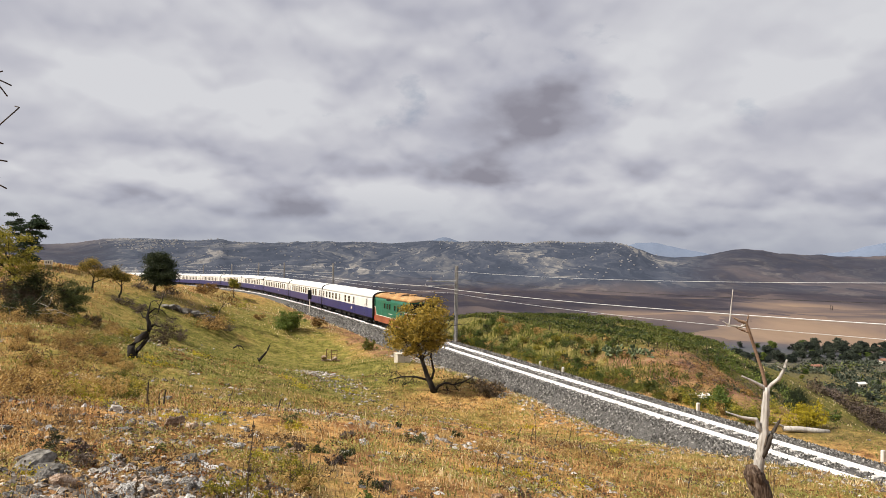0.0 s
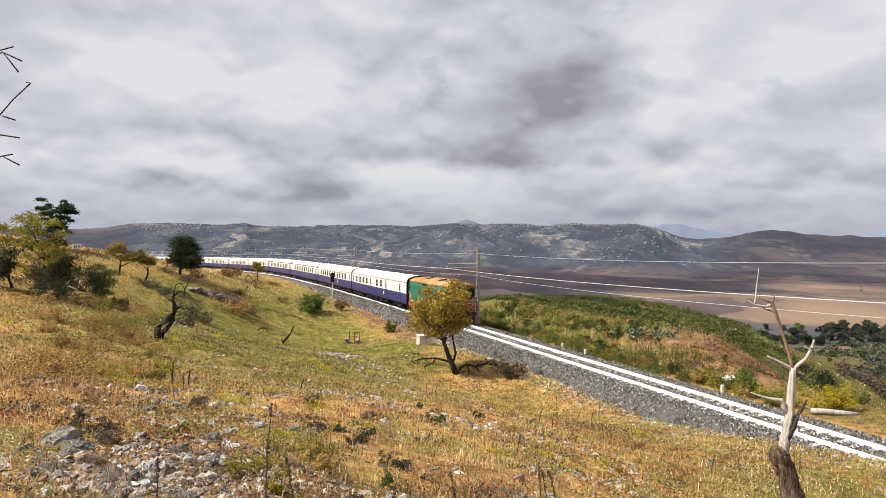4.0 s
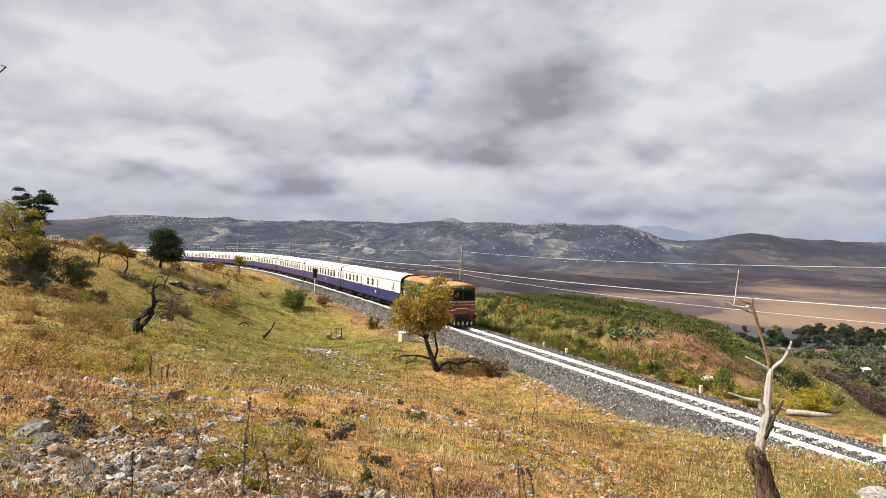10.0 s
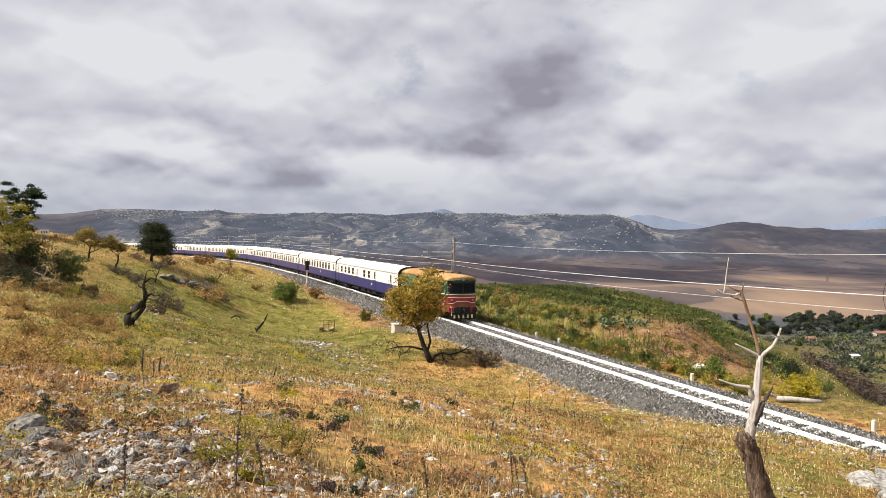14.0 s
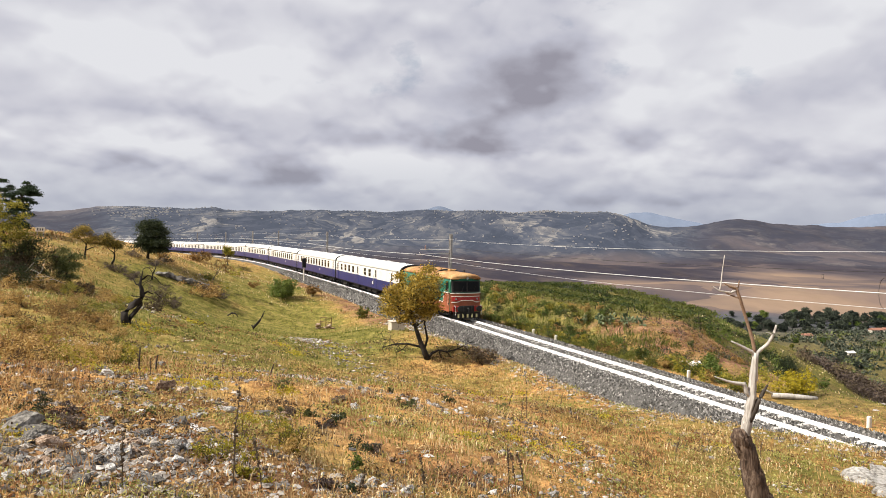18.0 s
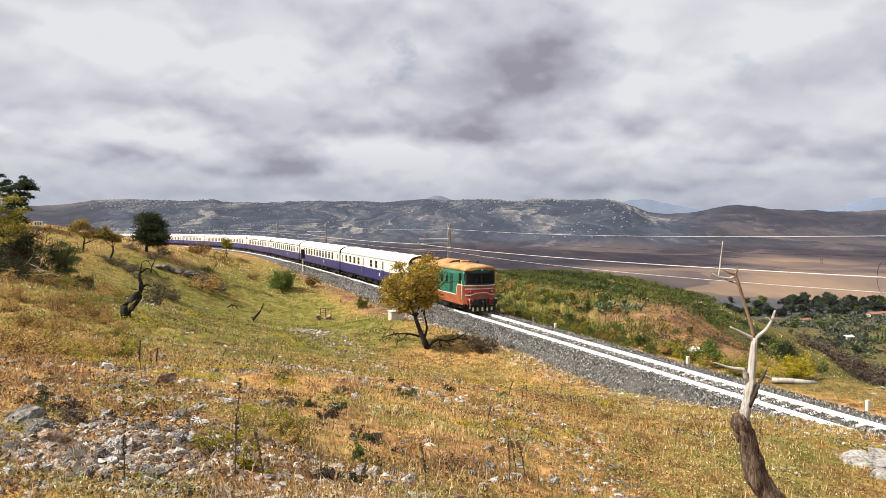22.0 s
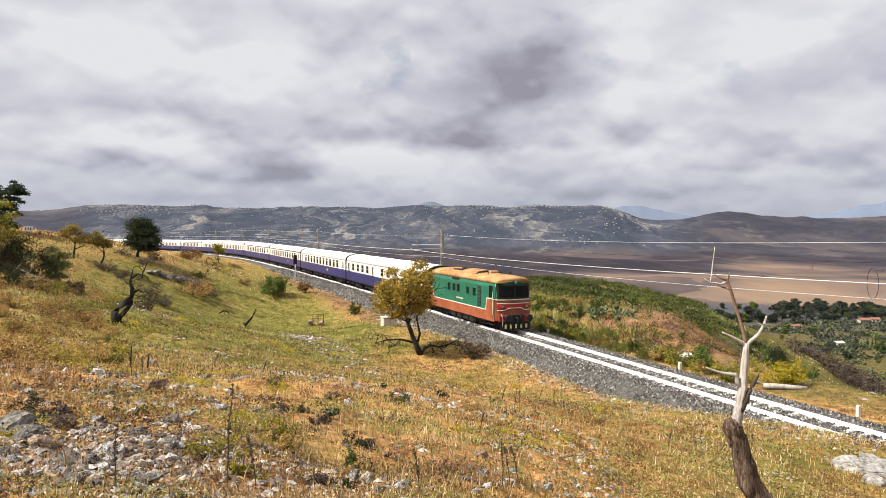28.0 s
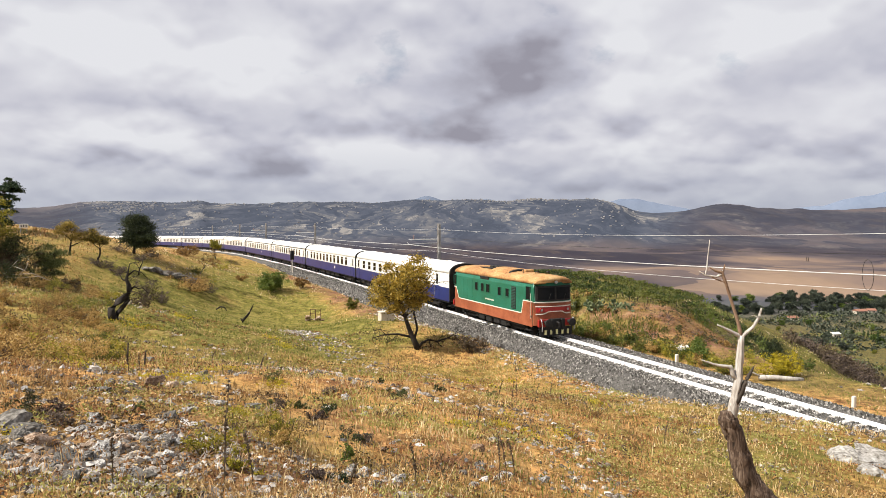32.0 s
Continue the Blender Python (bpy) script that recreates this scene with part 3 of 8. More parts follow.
        L(n.outputs["Color"], c.inputs[0])
        return c.outputs[0]
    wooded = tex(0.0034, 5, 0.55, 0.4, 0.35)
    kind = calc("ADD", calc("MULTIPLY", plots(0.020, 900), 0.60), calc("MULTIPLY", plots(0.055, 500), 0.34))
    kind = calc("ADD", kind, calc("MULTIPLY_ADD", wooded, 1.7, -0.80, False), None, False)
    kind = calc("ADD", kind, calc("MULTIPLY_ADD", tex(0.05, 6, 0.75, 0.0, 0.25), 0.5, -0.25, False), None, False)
    # the blue-grey of distance haze is mixed into these ridge colours
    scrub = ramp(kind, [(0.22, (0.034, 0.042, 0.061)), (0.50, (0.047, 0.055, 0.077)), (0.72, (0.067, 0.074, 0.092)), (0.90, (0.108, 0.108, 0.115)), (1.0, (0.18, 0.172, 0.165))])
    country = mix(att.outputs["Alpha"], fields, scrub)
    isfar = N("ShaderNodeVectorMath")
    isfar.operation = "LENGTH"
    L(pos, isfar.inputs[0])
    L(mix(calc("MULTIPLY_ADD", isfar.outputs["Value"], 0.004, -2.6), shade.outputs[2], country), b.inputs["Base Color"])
    bp = N("ShaderNodeBump")
    bp.inputs["Strength"].default_value, bp.inputs["Distance"].default_value = 0.7, 0.06
    L(fine, bp.inputs["Height"])
    L(bp.outputs[0], b.inputs["Normal"])
    return m


M["ground"] = ground_shader()


# ---- shapes ----
class Geo:
    """Gathers vertices and faces for one mesh."""

    def __init__(self):
        self.v, self.f = [], []

    def add(self, verts, faces):
        k = len(self.v)
        self.v.extend(tuple(p) for p in verts)
        self.f.extend(tuple(i + k for i in f) for f in faces)
        return self

    def box(self, c, s, turn=None, bevel=0.0):
        h = [q / 2 for q in s]
        b = min(bevel, 0.45 * min(s))
        vs, fs = [], []
        if b <= 0:
            vs = [(x * h[0], y * h[1], z * h[2]) for x in (-1, 1) for y in (-1, 1) for z in (-1, 1)]
            fs = [(0, 1, 3, 2), (4, 6, 7, 5), (0, 4, 5, 1), (2, 3, 7, 6), (0, 2, 6, 4), (1, 5, 7, 3)]
        else:
            def vid(sx, sy, sz, k):
                return ((sx > 0) * 4 + (sy > 0) * 2 + (sz > 0)) * 3 + k
            for x in (-1, 1):
                for y in (-1, 1):
                    for z in (-1, 1):
                        for k in range(3):
                            vs.append(tuple(e * (h[i] - (b if i != k else 0)) for i, e in enumerate((x, y, z))))
            for k in range(3):
                i, j = (k + 1) % 3, (k + 2) % 3
                for e in (-1, 1):
                    q = []
                    for a, c2 in ((-1, -1), (1, -1), (1, 1), (-1, 1)):
                        sgn = [0, 0, 0]
                        sgn[k], sgn[i], sgn[j] = e, a, c2
                        q.append(vid(*sgn, k))
                    fs.append(tuple(q if e > 0 else q[::-1]))
                for a in (-1, 1):
                    for c2 in (-1, 1):
                        lo, hi = [0, 0, 0], [0, 0, 0]
                        lo[k], hi[k] = -1, 1
                        lo[i] = hi[i] = a
                        lo[j] = hi[j] = c2
                        q = (vid(*lo, i), vid(*hi, i), vid(*hi, j), vid(*lo, j))
                        fs.append(q if a * c2 > 0 else q[::-1])
            for x in (-1, 1):
                for y in (-1, 1):
                    for z in (-1, 1):
                        q = tuple(vid(x, y, z, k) for k in range(3))
                        fs.append(q if x * y * z > 0 else q[::-1])
        if turn is not None:
            vs = [turn @ Vector(p) for p in vs]
        return self.add([(p[0] + c[0], p[1] + c[1], p[2] + c[2]) for p in vs], fs)

    def loft(self, rings, caps=True, closed=True):
        n = len(rings[0])
        vs = [p for r in rings for p in r]
        fs = []
        for i in range(len(rings) - 1):
            for j in range(n if closed else n - 1):
                k = (j + 1) % n
                fs.append((i * n + j, i * n + k, (i + 1) * n + k, (i + 1) * n + j))
        if caps:
            fs.append(tuple(range(n))[::-1])
            fs.append(tuple((len(rings) - 1) * n + j for j in range(n)))
        return self.add(vs, fs)

    def tube(self, pts, radii, n=6):
        pts = [Vector(p) for p in pts]
        if isinstance(radii, (int, float)):
            radii = [radii] * len(pts)
        rings = []
        for i, p in enumerate(pts):
            d = (pts[min(i + 1, len(pts) - 1)] - pts[max(i - 1, 0)])
            d = d.normalized() if d.length > 1e-9 else Vector((0, 0, 1))
            a = d.cross(Vector((0, 0, 1)) if abs(d.z) < 0.9 else Vector((1, 0, 0))).normalized()
            b = d.cross(a)
            rings.append([p + (a * math.cos(t) + b * math.sin(t)) * radii[i] for t in [2 * math.pi * k / n for k in range(n)]])
        return self.loft(rings)

    def cyl(self, a, b, r, n=10):
        return self.tube([a, b], [r, r], n)

    def slab(self, outline, y0, y1):
        """An outline in x and z, given depth from y0 to y1."""
        n = len(outline)
        return self.loft([[(x, y0, z) for x, z in outline], [(x, y1, z) for x, z in outline]])

    def rock(self, c, size, rng, n=22):
        """A broken, angular stone: the hull of points strewn over an ellipsoid."""
        bm = bmesh.new()
        for k in range(n):
            z = rng.uniform(-1, 1)
            a = rng.uniform(0, 6.283)
            r = math.sqrt(1 - z * z) ** 0.75
            q = rng.uniform(0.72, 1.08)
            bm.verts.new((c[0] + size[0] * q * r * math.cos(a), c[1] + size[1] * q * r * math.sin(a), c[2] + size[2] * q * max(-0.7, min(0.75, z))))
        made = bmesh.ops.convex_hull(bm, input=bm.verts)
        loose = [v for v in bm.verts if not v.link_faces]
        bmesh.ops.delete(bm, geom=loose, context="VERTS")
        bm.verts.index_update()
        self.add([tuple(v.co) for v in bm.verts], [tuple(v.index for v in f.verts) for f in bm.faces])
        bm.free()
        return self

    def crag(self, size, rng, n=16):
        """A weathered limestone block: a broken hull, pitted and notched all over."""
        first = Geo().rock((0, 0, 0), size, rng, n)
        bm = bmesh.new()
        vs = [bm.verts.new(p) for p in first.v]
        for f in first.f:
            bm.faces.new([vs[i] for i in f])
        bmesh.ops.subdivide_edges(bm, edges=bm.edges[:], cuts=3, use_grid_fill=True)
        off = Vector((rng.uniform(0, 50), rng.uniform(0, 50), rng.uniform(0, 50)))
        for v in bm.verts:
            k = 0.20 * noise.noise(v.co * 3.5 + off) + 0.13 * noise.noise(v.co * 9 + off) + 0.07 * noise.noise(v.co * 21 + off)
            v.co = v.co * (1 + 1.3 * k)
        bm.verts.index_update()
        self.add([tuple(v.co) for v in bm.verts], [tuple(v.index for v in f.verts) for f in bm.faces])
        bm.free()
        return self

    def mesh(self, name, material, flat=True):
        me = bpy.data.meshes.new(name)
        me.from_pydata(self.v, [], self.f)
        me.materials.append(material)
        if not flat:
            me.polygons.foreach_set("use_smooth", [True] * len(me.polygons))
        me.update()
        return me


def thing(name, geo, material, label="", category="", group="", kind="", flat=True, at=None):
    ob = new(name, geo.mesh(name, material, flat) if geo else None)
    if at is not None:
        ob.matrix_basis = at
    return tagged(ob, label, category, group, kind)


def part(name, geo, material, parent, label="", flat=True, at=None):
    ob = new(name, geo.mesh(name, material, flat) if isinstance(geo, Geo) else geo)
    ob.parent = parent
    if at is not None:
        ob.matrix_basis = at
    return tagged(ob, label)


def quick_mesh(name, verts, faces, material, smooth=False):
    """A mesh from number arrays: all triangles or all quads."""
    me = bpy.data.meshes.new(name)
    k = faces.shape[1]
    me.vertices.add(len(verts))
    me.vertices.foreach_set("co", np.ascontiguousarray(verts, dtype=np.float32).ravel())
    me.loops.add(faces.size)
    me.loops.foreach_set("vertex_index", np.ascontiguousarray(faces, dtype=np.int32).ravel())
    me.polygons.add(len(faces))
    me.polygons.foreach_set("loop_start", np.arange(0, faces.size, k, dtype=np.int32))
    me.polygons.foreach_set("use_smooth", np.full(len(faces), smooth))
    me.materials.append(material)
    me.update(calc_edges=True)
    me.validate()
    return me


# ---- ground ----
def ground_mesh(verts, quads, tris):
    me = bpy.data.meshes.new("ground")
    n, t = len(quads), len(tris)
    me.vertices.add(len(verts))
    me.vertices.foreach_set("co", np.ascontiguousarray(verts, dtype=np.float32).ravel())
    me.loops.add(4 * n + 3 * t)
    me.loops.foreach_set("vertex_index", np.concatenate([quads.ravel(), tris[:, ::-1].ravel()]).astype(np.int32))
    me.polygons.add(n + t)
    me.polygons.foreach_set("loop_start", np.concatenate([np.arange(n) * 4, 4 * n + np.arange(t) * 3]).astype(np.int32))
    me.polygons.foreach_set("use_smooth", np.full(n + t, True))
    me.materials.append(M["ground"])
    me.update(calc_edges=True)
    return me


def build_ground():
    view = np.radians(np.arange(-46, 46, 0.28))
    rest = np.radians(np.arange(46, 314, 4.0))
    az = np.concatenate([view, rest])
    rings = [0.4]
    while rings[-1] < 4700:
        r = rings[-1]
        rings.append(r * (1.022 if r < 600 else 1.014))
    r = np.array(rings)
    R, A = np.meshgrid(r, az, indexing="ij")
    x, y = (R * np.sin(A)).ravel(), (R * np.cos(A)).ravel()
    z = height(x, y)
    n, k = len(r), len(az)
    i, j = np.meshgrid(np.arange(n - 1), np.arange(k), indexing="ij")
    j2 = (j + 1) % k
    faces = np.stack([i * k + j, i * k + j2, (i + 1) * k + j2, (i + 1) * k + j], -1).reshape(-1, 4)[:, ::-1]
    verts = np.column_stack([x, y, z])
    centre = len(verts)
    verts = np.vstack([verts, [[0, 0, float(height(0, 0)[0])]]])
    hub = np.column_stack([np.full(k, centre), (np.arange(k) + 1) % k, np.arange(k)])
    me = ground_mesh(verts, faces, hub[:, :3])
    s, u = along(verts[:, 0], verts[:, 1])
    X, Y = verts[:, 0], verts[:, 1]
    d = np.hypot(X, Y)

    def spot(cx, cy, w, h):
        return np.exp(-((X - cx) / w) ** 2 - ((Y - cy) / h) ** 2)
    green = 1.3 * spot(-12, 45, 8, 11) + 0.55 * spot(-20, 57, 10, 13) + 0.45 * spot(4, 27, 9, 5) + 0.5 * spot(-19, 42, 5, 9) + 0.5 * spot(11, 18, 5, 4) + 0.3 * smooth(-u, 5, 8) + 0.45 * smooth(-u, 30, 80) * smooth(d, 150, 330) + 0.5 * smooth(u, 6, 9) * (1 - smooth(u, 14, 22)) * smooth(s, 12, 20) * (1 - smooth(s, 60, 75)) + 0.18 * smooth(Y, 20, 34) * smooth(u, 5, 9) * (1 - smooth(d, 110, 150))
    green += 0.45 * spot(-22, 62, 16, 16) + 0.35 * spot(-14, 34, 9, 9)
    green += 0.9 * smooth(-u, 4.6, 6) * (1 - smooth(-u, 9, 12)) * smooth(s, 2, 8) * (1 - smooth(s, 40, 55))
    green += 0.8 * smooth(Y, 53, 56) * smooth(-u, 9, 11) * (1 - smooth(d, 95, 140)) + 0.55 * spot(5.6, 12.5, 1.8, 2.5) + 0.45 * spot(8.0, 16.0, 2.0, 2.0) + 0.5 * spot(3.5, 21, 3.5, 2.5)
    green += 0.6 * smooth(-u, 8, 12) * (1 - smooth(s, -8, -2))
    soil = 1.6 * smooth(-u, 7.0, 8.6) * (1 - smooth(-u, 21, 25)) * smooth(s, -8, -3) * (1 - smooth(Y, 53, 55)) + 1.0 * spot(-3.3, 6.0, 1.3, 1.2) + 0.7 * spot(-0.6, 6.3, 1.8, 1.6) + 0.6 * spot(-1.5, 9.5, 2.2, 1.6) + 0.95 * (smooth(u, 2.8, 3.6) - smooth(u, 5.0, 8.5)) * smooth(s, 6, 20)
    soil += 0.7 * smooth(-u, 4, 5.2) * (1 - smooth(-u, 6, 7.5)) * smooth(s, 2, 14)
    bear = X / np.maximum(Y, 1)
    # tan masks the fields coloured as sunlit; the rest keep the cloud-shadow tones
    tan = smooth(bear, 0.05, 0.34) * (1 - smooth(d, 1250, 1650)) + 0.9 * np.exp(-((bear - 0.45) / 0.10) ** 2 - ((d - 2000) / 260) ** 2) + 0.8 * np.exp(-((bear - 0.27) / 0.05) ** 2 - ((d - 2900) / 120) ** 2)
    tan *= np.clip(0.80 + 1.1 * rough(X / 260, Y / 260, 68, 3), 0, 1.2)
    tan += 0.35 * smooth(bear, 0.4, 0.6) * (1 - smooth(d, 1900, 2700))
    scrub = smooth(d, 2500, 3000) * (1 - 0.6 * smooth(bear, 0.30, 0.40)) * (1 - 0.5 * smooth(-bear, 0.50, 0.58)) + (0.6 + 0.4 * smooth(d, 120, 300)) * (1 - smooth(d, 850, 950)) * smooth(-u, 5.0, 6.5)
    bare = smooth(-u, 7.0, 8.6) * (1 - smooth(-u, 21, 25)) * smooth(s, -8, -3) * (1 - smooth(Y, 53, 55))
    scrub = scrub * (1 - 0.9 * bare)
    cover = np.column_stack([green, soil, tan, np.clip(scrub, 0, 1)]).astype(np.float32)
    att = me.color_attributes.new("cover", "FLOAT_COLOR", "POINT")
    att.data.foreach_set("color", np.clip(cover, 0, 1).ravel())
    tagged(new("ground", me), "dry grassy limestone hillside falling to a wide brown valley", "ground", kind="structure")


build_ground()


# ---- the track ----
def build_track():
    s = np.concatenate([np.arange(-120, -45, 5.0), np.arange(-45, 120, 1.0), np.arange(120, 420, 4.0)])
    # the bed of broken stone
    prof = [(4.1, -1.05), (2.55, -0.30), (2.2, -0.17), (0.0, -0.19), (-2.2, -0.17), (-2.55, -0.30), (-4.1, -1.05)]
    rng = random.Random(5)
    rings = []
    for q in s:
        ring = []
        for o, z in prof:
            x, y, h = on_track(q, o + rng.uniform(-0.06, 0.06))
            ring.append((float(x), float(y), z + float(grade(q)) + rng.uniform(-0.03, 0.03)))
        rings.append(ring)
    g = Geo().loft(rings, caps=False, closed=False)
    bed = thing("track_bed", g, M["ballast"], "grey crushed stone ballast bed of the railway", "ballast", kind="structure")
    # loose stones on it, packed by the thousand
    r = np.random.default_rng(4)
    n = 60000
    q = np.where(r.random(n) < 0.8, r.uniform(-40, 30, n), r.uniform(30, 90, n))
    o = r.uniform(-4.2, 4.3, n)
    zz = np.interp(np.abs(o), [0, 2.2, 2.55, 4.1, 4.4], [-0.19, -0.17, -0.30, -1.03, -1.05])
    x, y, h = on_track(q, o)
    size = r.uniform(0.035, 0.085, n) * np.where(q > 30, 1.5, 1.0)
    base = np.array([(1, 0, -0.4), (-0.5, 0.87, -0.4), (-0.5, -0.87, -0.4), (0.1, 0.1, 0.9)])
    ang = r.uniform(0, 6.28, n)
    c, sn = np.cos(ang), np.sin(ang)
    v = np.empty((n, 4, 3))
    jitter = r.uniform(0.7, 1.3, (n, 4))
    for k in range(4):
        bx, by, bz = base[k]
        v[:, k, 0] = x + size * jitter[:, k] * (bx * c - by * sn)
        v[:, k, 1] = y + size * jitter[:, k] * (bx * sn + by * c)
        v[:, k, 2] = zz + size * jitter[:, k] * bz + 0.02
    f = np.array([(0, 1, 3), (1, 2, 3), (2, 0, 3)])
    faces = (np.arange(n)[:, None, None] * 4 + f[None]).reshape(-1, 3)
    tagged(new("ballast_stones", quick_mesh("ballast_stones", v.reshape(-1, 3), faces, M["ballast"])), "loose grey crushed ballast stones", "ballast", kind="stuff")
    # the rails
    head = [(-0.036, 0.0), (0.036, 0.0), (0.036, -0.04), (0.01, -0.055), (0.012, -0.12), (0.075, -0.14), (0.075, -0.16), (-0.075, -0.16), (-0.075, -0.14), (-0.012, -0.12), (-0.01, -0.055), (-0.036, -0.04)]
    for side in (0.752, -0.752):
        rings = []
        for k in s:
            ring = []
            for a, z in head:
                x, y, h = on_track(k, side + a)
                ring.append((float(x), float(y), z + float(grade(k))))
            rings.append(ring)
        rail = thing("rail", Geo().loft(rings), M["rail"], "long white-washed steel rail of the track", "rail", "rails", "structure", flat=False)
    # the sleepers
    g = Geo()
    for e in (-1, 1):
        g.loft([[(a * 1.0, e * yy, z) for a, z in ((-0.14, -0.36), (0.14, -0.36), (0.125, top), (-0.125, top))] for yy, top in ((1.2, -0.165), (0.55, -0.155), (0.0, -0.19))][::e])
    me = g.mesh("sleeper", M["sleeper"])
    shoe = Geo()
    for y in (0.752, -0.752):
        for e in (-1, 1):
            shoe.box((0, y + e * 0.12, -0.135), (0.16, 0.09, 0.05), bevel=0.012)
    clip = shoe.mesh("rail_clip", M["rail"])
    row = tagged(new("sleepers"), "row of pale concrete sleepers under the rails", "sleeper", kind="structure")
    q = -48.0
    while q < 110:
        x, y, h = on_track(q)
        ob = new("sleeper", me)
        ob.parent = row
        ob.matrix_basis = pose(float(x), float(y), 0, 0, 0, math.degrees(h) + 90)
        if q < 40:
            cl = new("rail_clip", clip)
            cl.parent = ob
        q += 0.6


build_track()


# ---- the train ----
# how far the buffers of the locomotive still have to go to the place where the clip ends
TRAVEL = [(0, 27.2), (1, 25.75), (2, 24.5), (3, 23.4), (4, 22.4), (5, 21.55), (6, 20.8), (7, 20.1), (8, 19.5), (9, 18.95), (10, 18.4), (11, 17.9), (12, 17.45), (13, 17.05), (14, 16.7), (15.5, 16.15),
          (17, 15.5), (18, 15.2), (19, 14.7), (20, 13.9), (21, 13.1), (22, 12.25), (23, 11.4), (24, 10.4), (25, 9.4), (26.5, 7.5), (28, 5.6), (29, 4.3), (30, 2.95), (31, 1.45), (32, 0.0)]
TRAIN = []     # thing, distance of its middle behind the buffers, half the distance of its bogies
WHEELS = []


def window(name, parent, x, z, w, h, side, bars=(), frame_mat="trim", proud=0.0):
    """A window set in a side wall at y = side: frame, glass, and bars across it."""
    e = 1 if side > 0 else -1
    g, t = Geo(), 0.035
    for cx, cz, sx, sz in ((x - w / 2, z, t, h + t), (x + w / 2, z, t, h + t), (x, z - h / 2, w, t), (x, z + h / 2, w, t)):
        g.box((cx, side + e * 0.012, cz), (sx, 0.05, sz), bevel=0.01)
    for bz in bars:
        g.box((x, side + e * 0.01, z + bz * h), (w, 0.03, 0.035))
    fr = part(name, g, M[frame_mat], parent)
    part("pane", Geo().box((x, side + e * 0.002, z), (w, 0.016, h)), M["glass"], fr)
    return fr


def bogie(parent, x, wheelbase, radius, spin=True):
    g = Geo()
    for y in (-1.05, 1.05):
        out = [(-wheelbase / 2 - 0.55, 0.62), (-wheelbase / 2 - 0.3, 0.82), (-0.5, 0.70), (0.5, 0.70), (wheelbase / 2 + 0.3, 0.82), (wheelbase / 2 + 0.55, 0.62), (wheelbase / 2 + 0.2, 0.45), (0.45, 0.30), (-0.45, 0.30), (-wheelbase / 2 - 0.2, 0.45)]
        g.slab([(x + a, b) for a, b in out][::-1], y - 0.07, y + 0.07)
        for e in (-1, 1):
            g.box((x + e * wheelbase / 2, y + (0.12 if y > 0 else -0.12), 0.5), (0.32, 0.16, 0.34), bevel=0.04)
            g.cyl((x + e * 0.55, y, 0.42), (x + e * 0.55, y, 0.95), 0.12)
    g.box((x, 0, 0.72), (0.6, 2.1, 0.25), bevel=0.05)
    bg = part("bogie", g, M["soot"], parent)
    for e in (-1, 1):
        w = Geo()
        for y in (-0.72, 0.72):
            rings = []
            for yy, rr in ((y - 0.065, radius), (y + 0.065, radius), ):
                rings.append([(rr * math.cos(k), yy, rr * math.sin(k)) for k in [2 * math.pi * i / 20 for i in range(20)]])
            w.loft(rings)
            for i in range(6):
                k = 2 * math.pi * i / 6
                w.box((0.5 * radius * math.cos(k), y + (0.07 if y > 0 else -0.07), 0.5 * radius * math.sin(k)), (0.5 * radius, 0.02, 0.06), Matrix.Rotation(-k, 3, "Y"))
        w.cyl((0, -0.72, 0), (0, 0.72, 0), 0.08)
        wheel = part("wheelset", w, M["soot"], bg, "steel wheels on their axle")
        wheel.location = (x + e * wheelbase / 2, 0, radius)
        if spin:
            WHEELS.append((wheel, x + e * wheelbase / 2, radius))
    return bg


def buffers(parent, x, e):
    for y in (-0.88, 0.88):
        g = Geo()
        g.cyl((x, y, 1.05), (x + e * 0.42, y, 1.05), 0.11, 12)
        g.loft([[(x + e * d, y + r * math.cos(k), 1.05 + r * math.sin(k)) for k in [2 * math.pi * i / 16 for i in range(16)]] for d, r in ((0.42, 0.25), (0.50, 0.25), (0.52, 0.15))][::-e])
        part("buffer", g, M["soot"], parent)


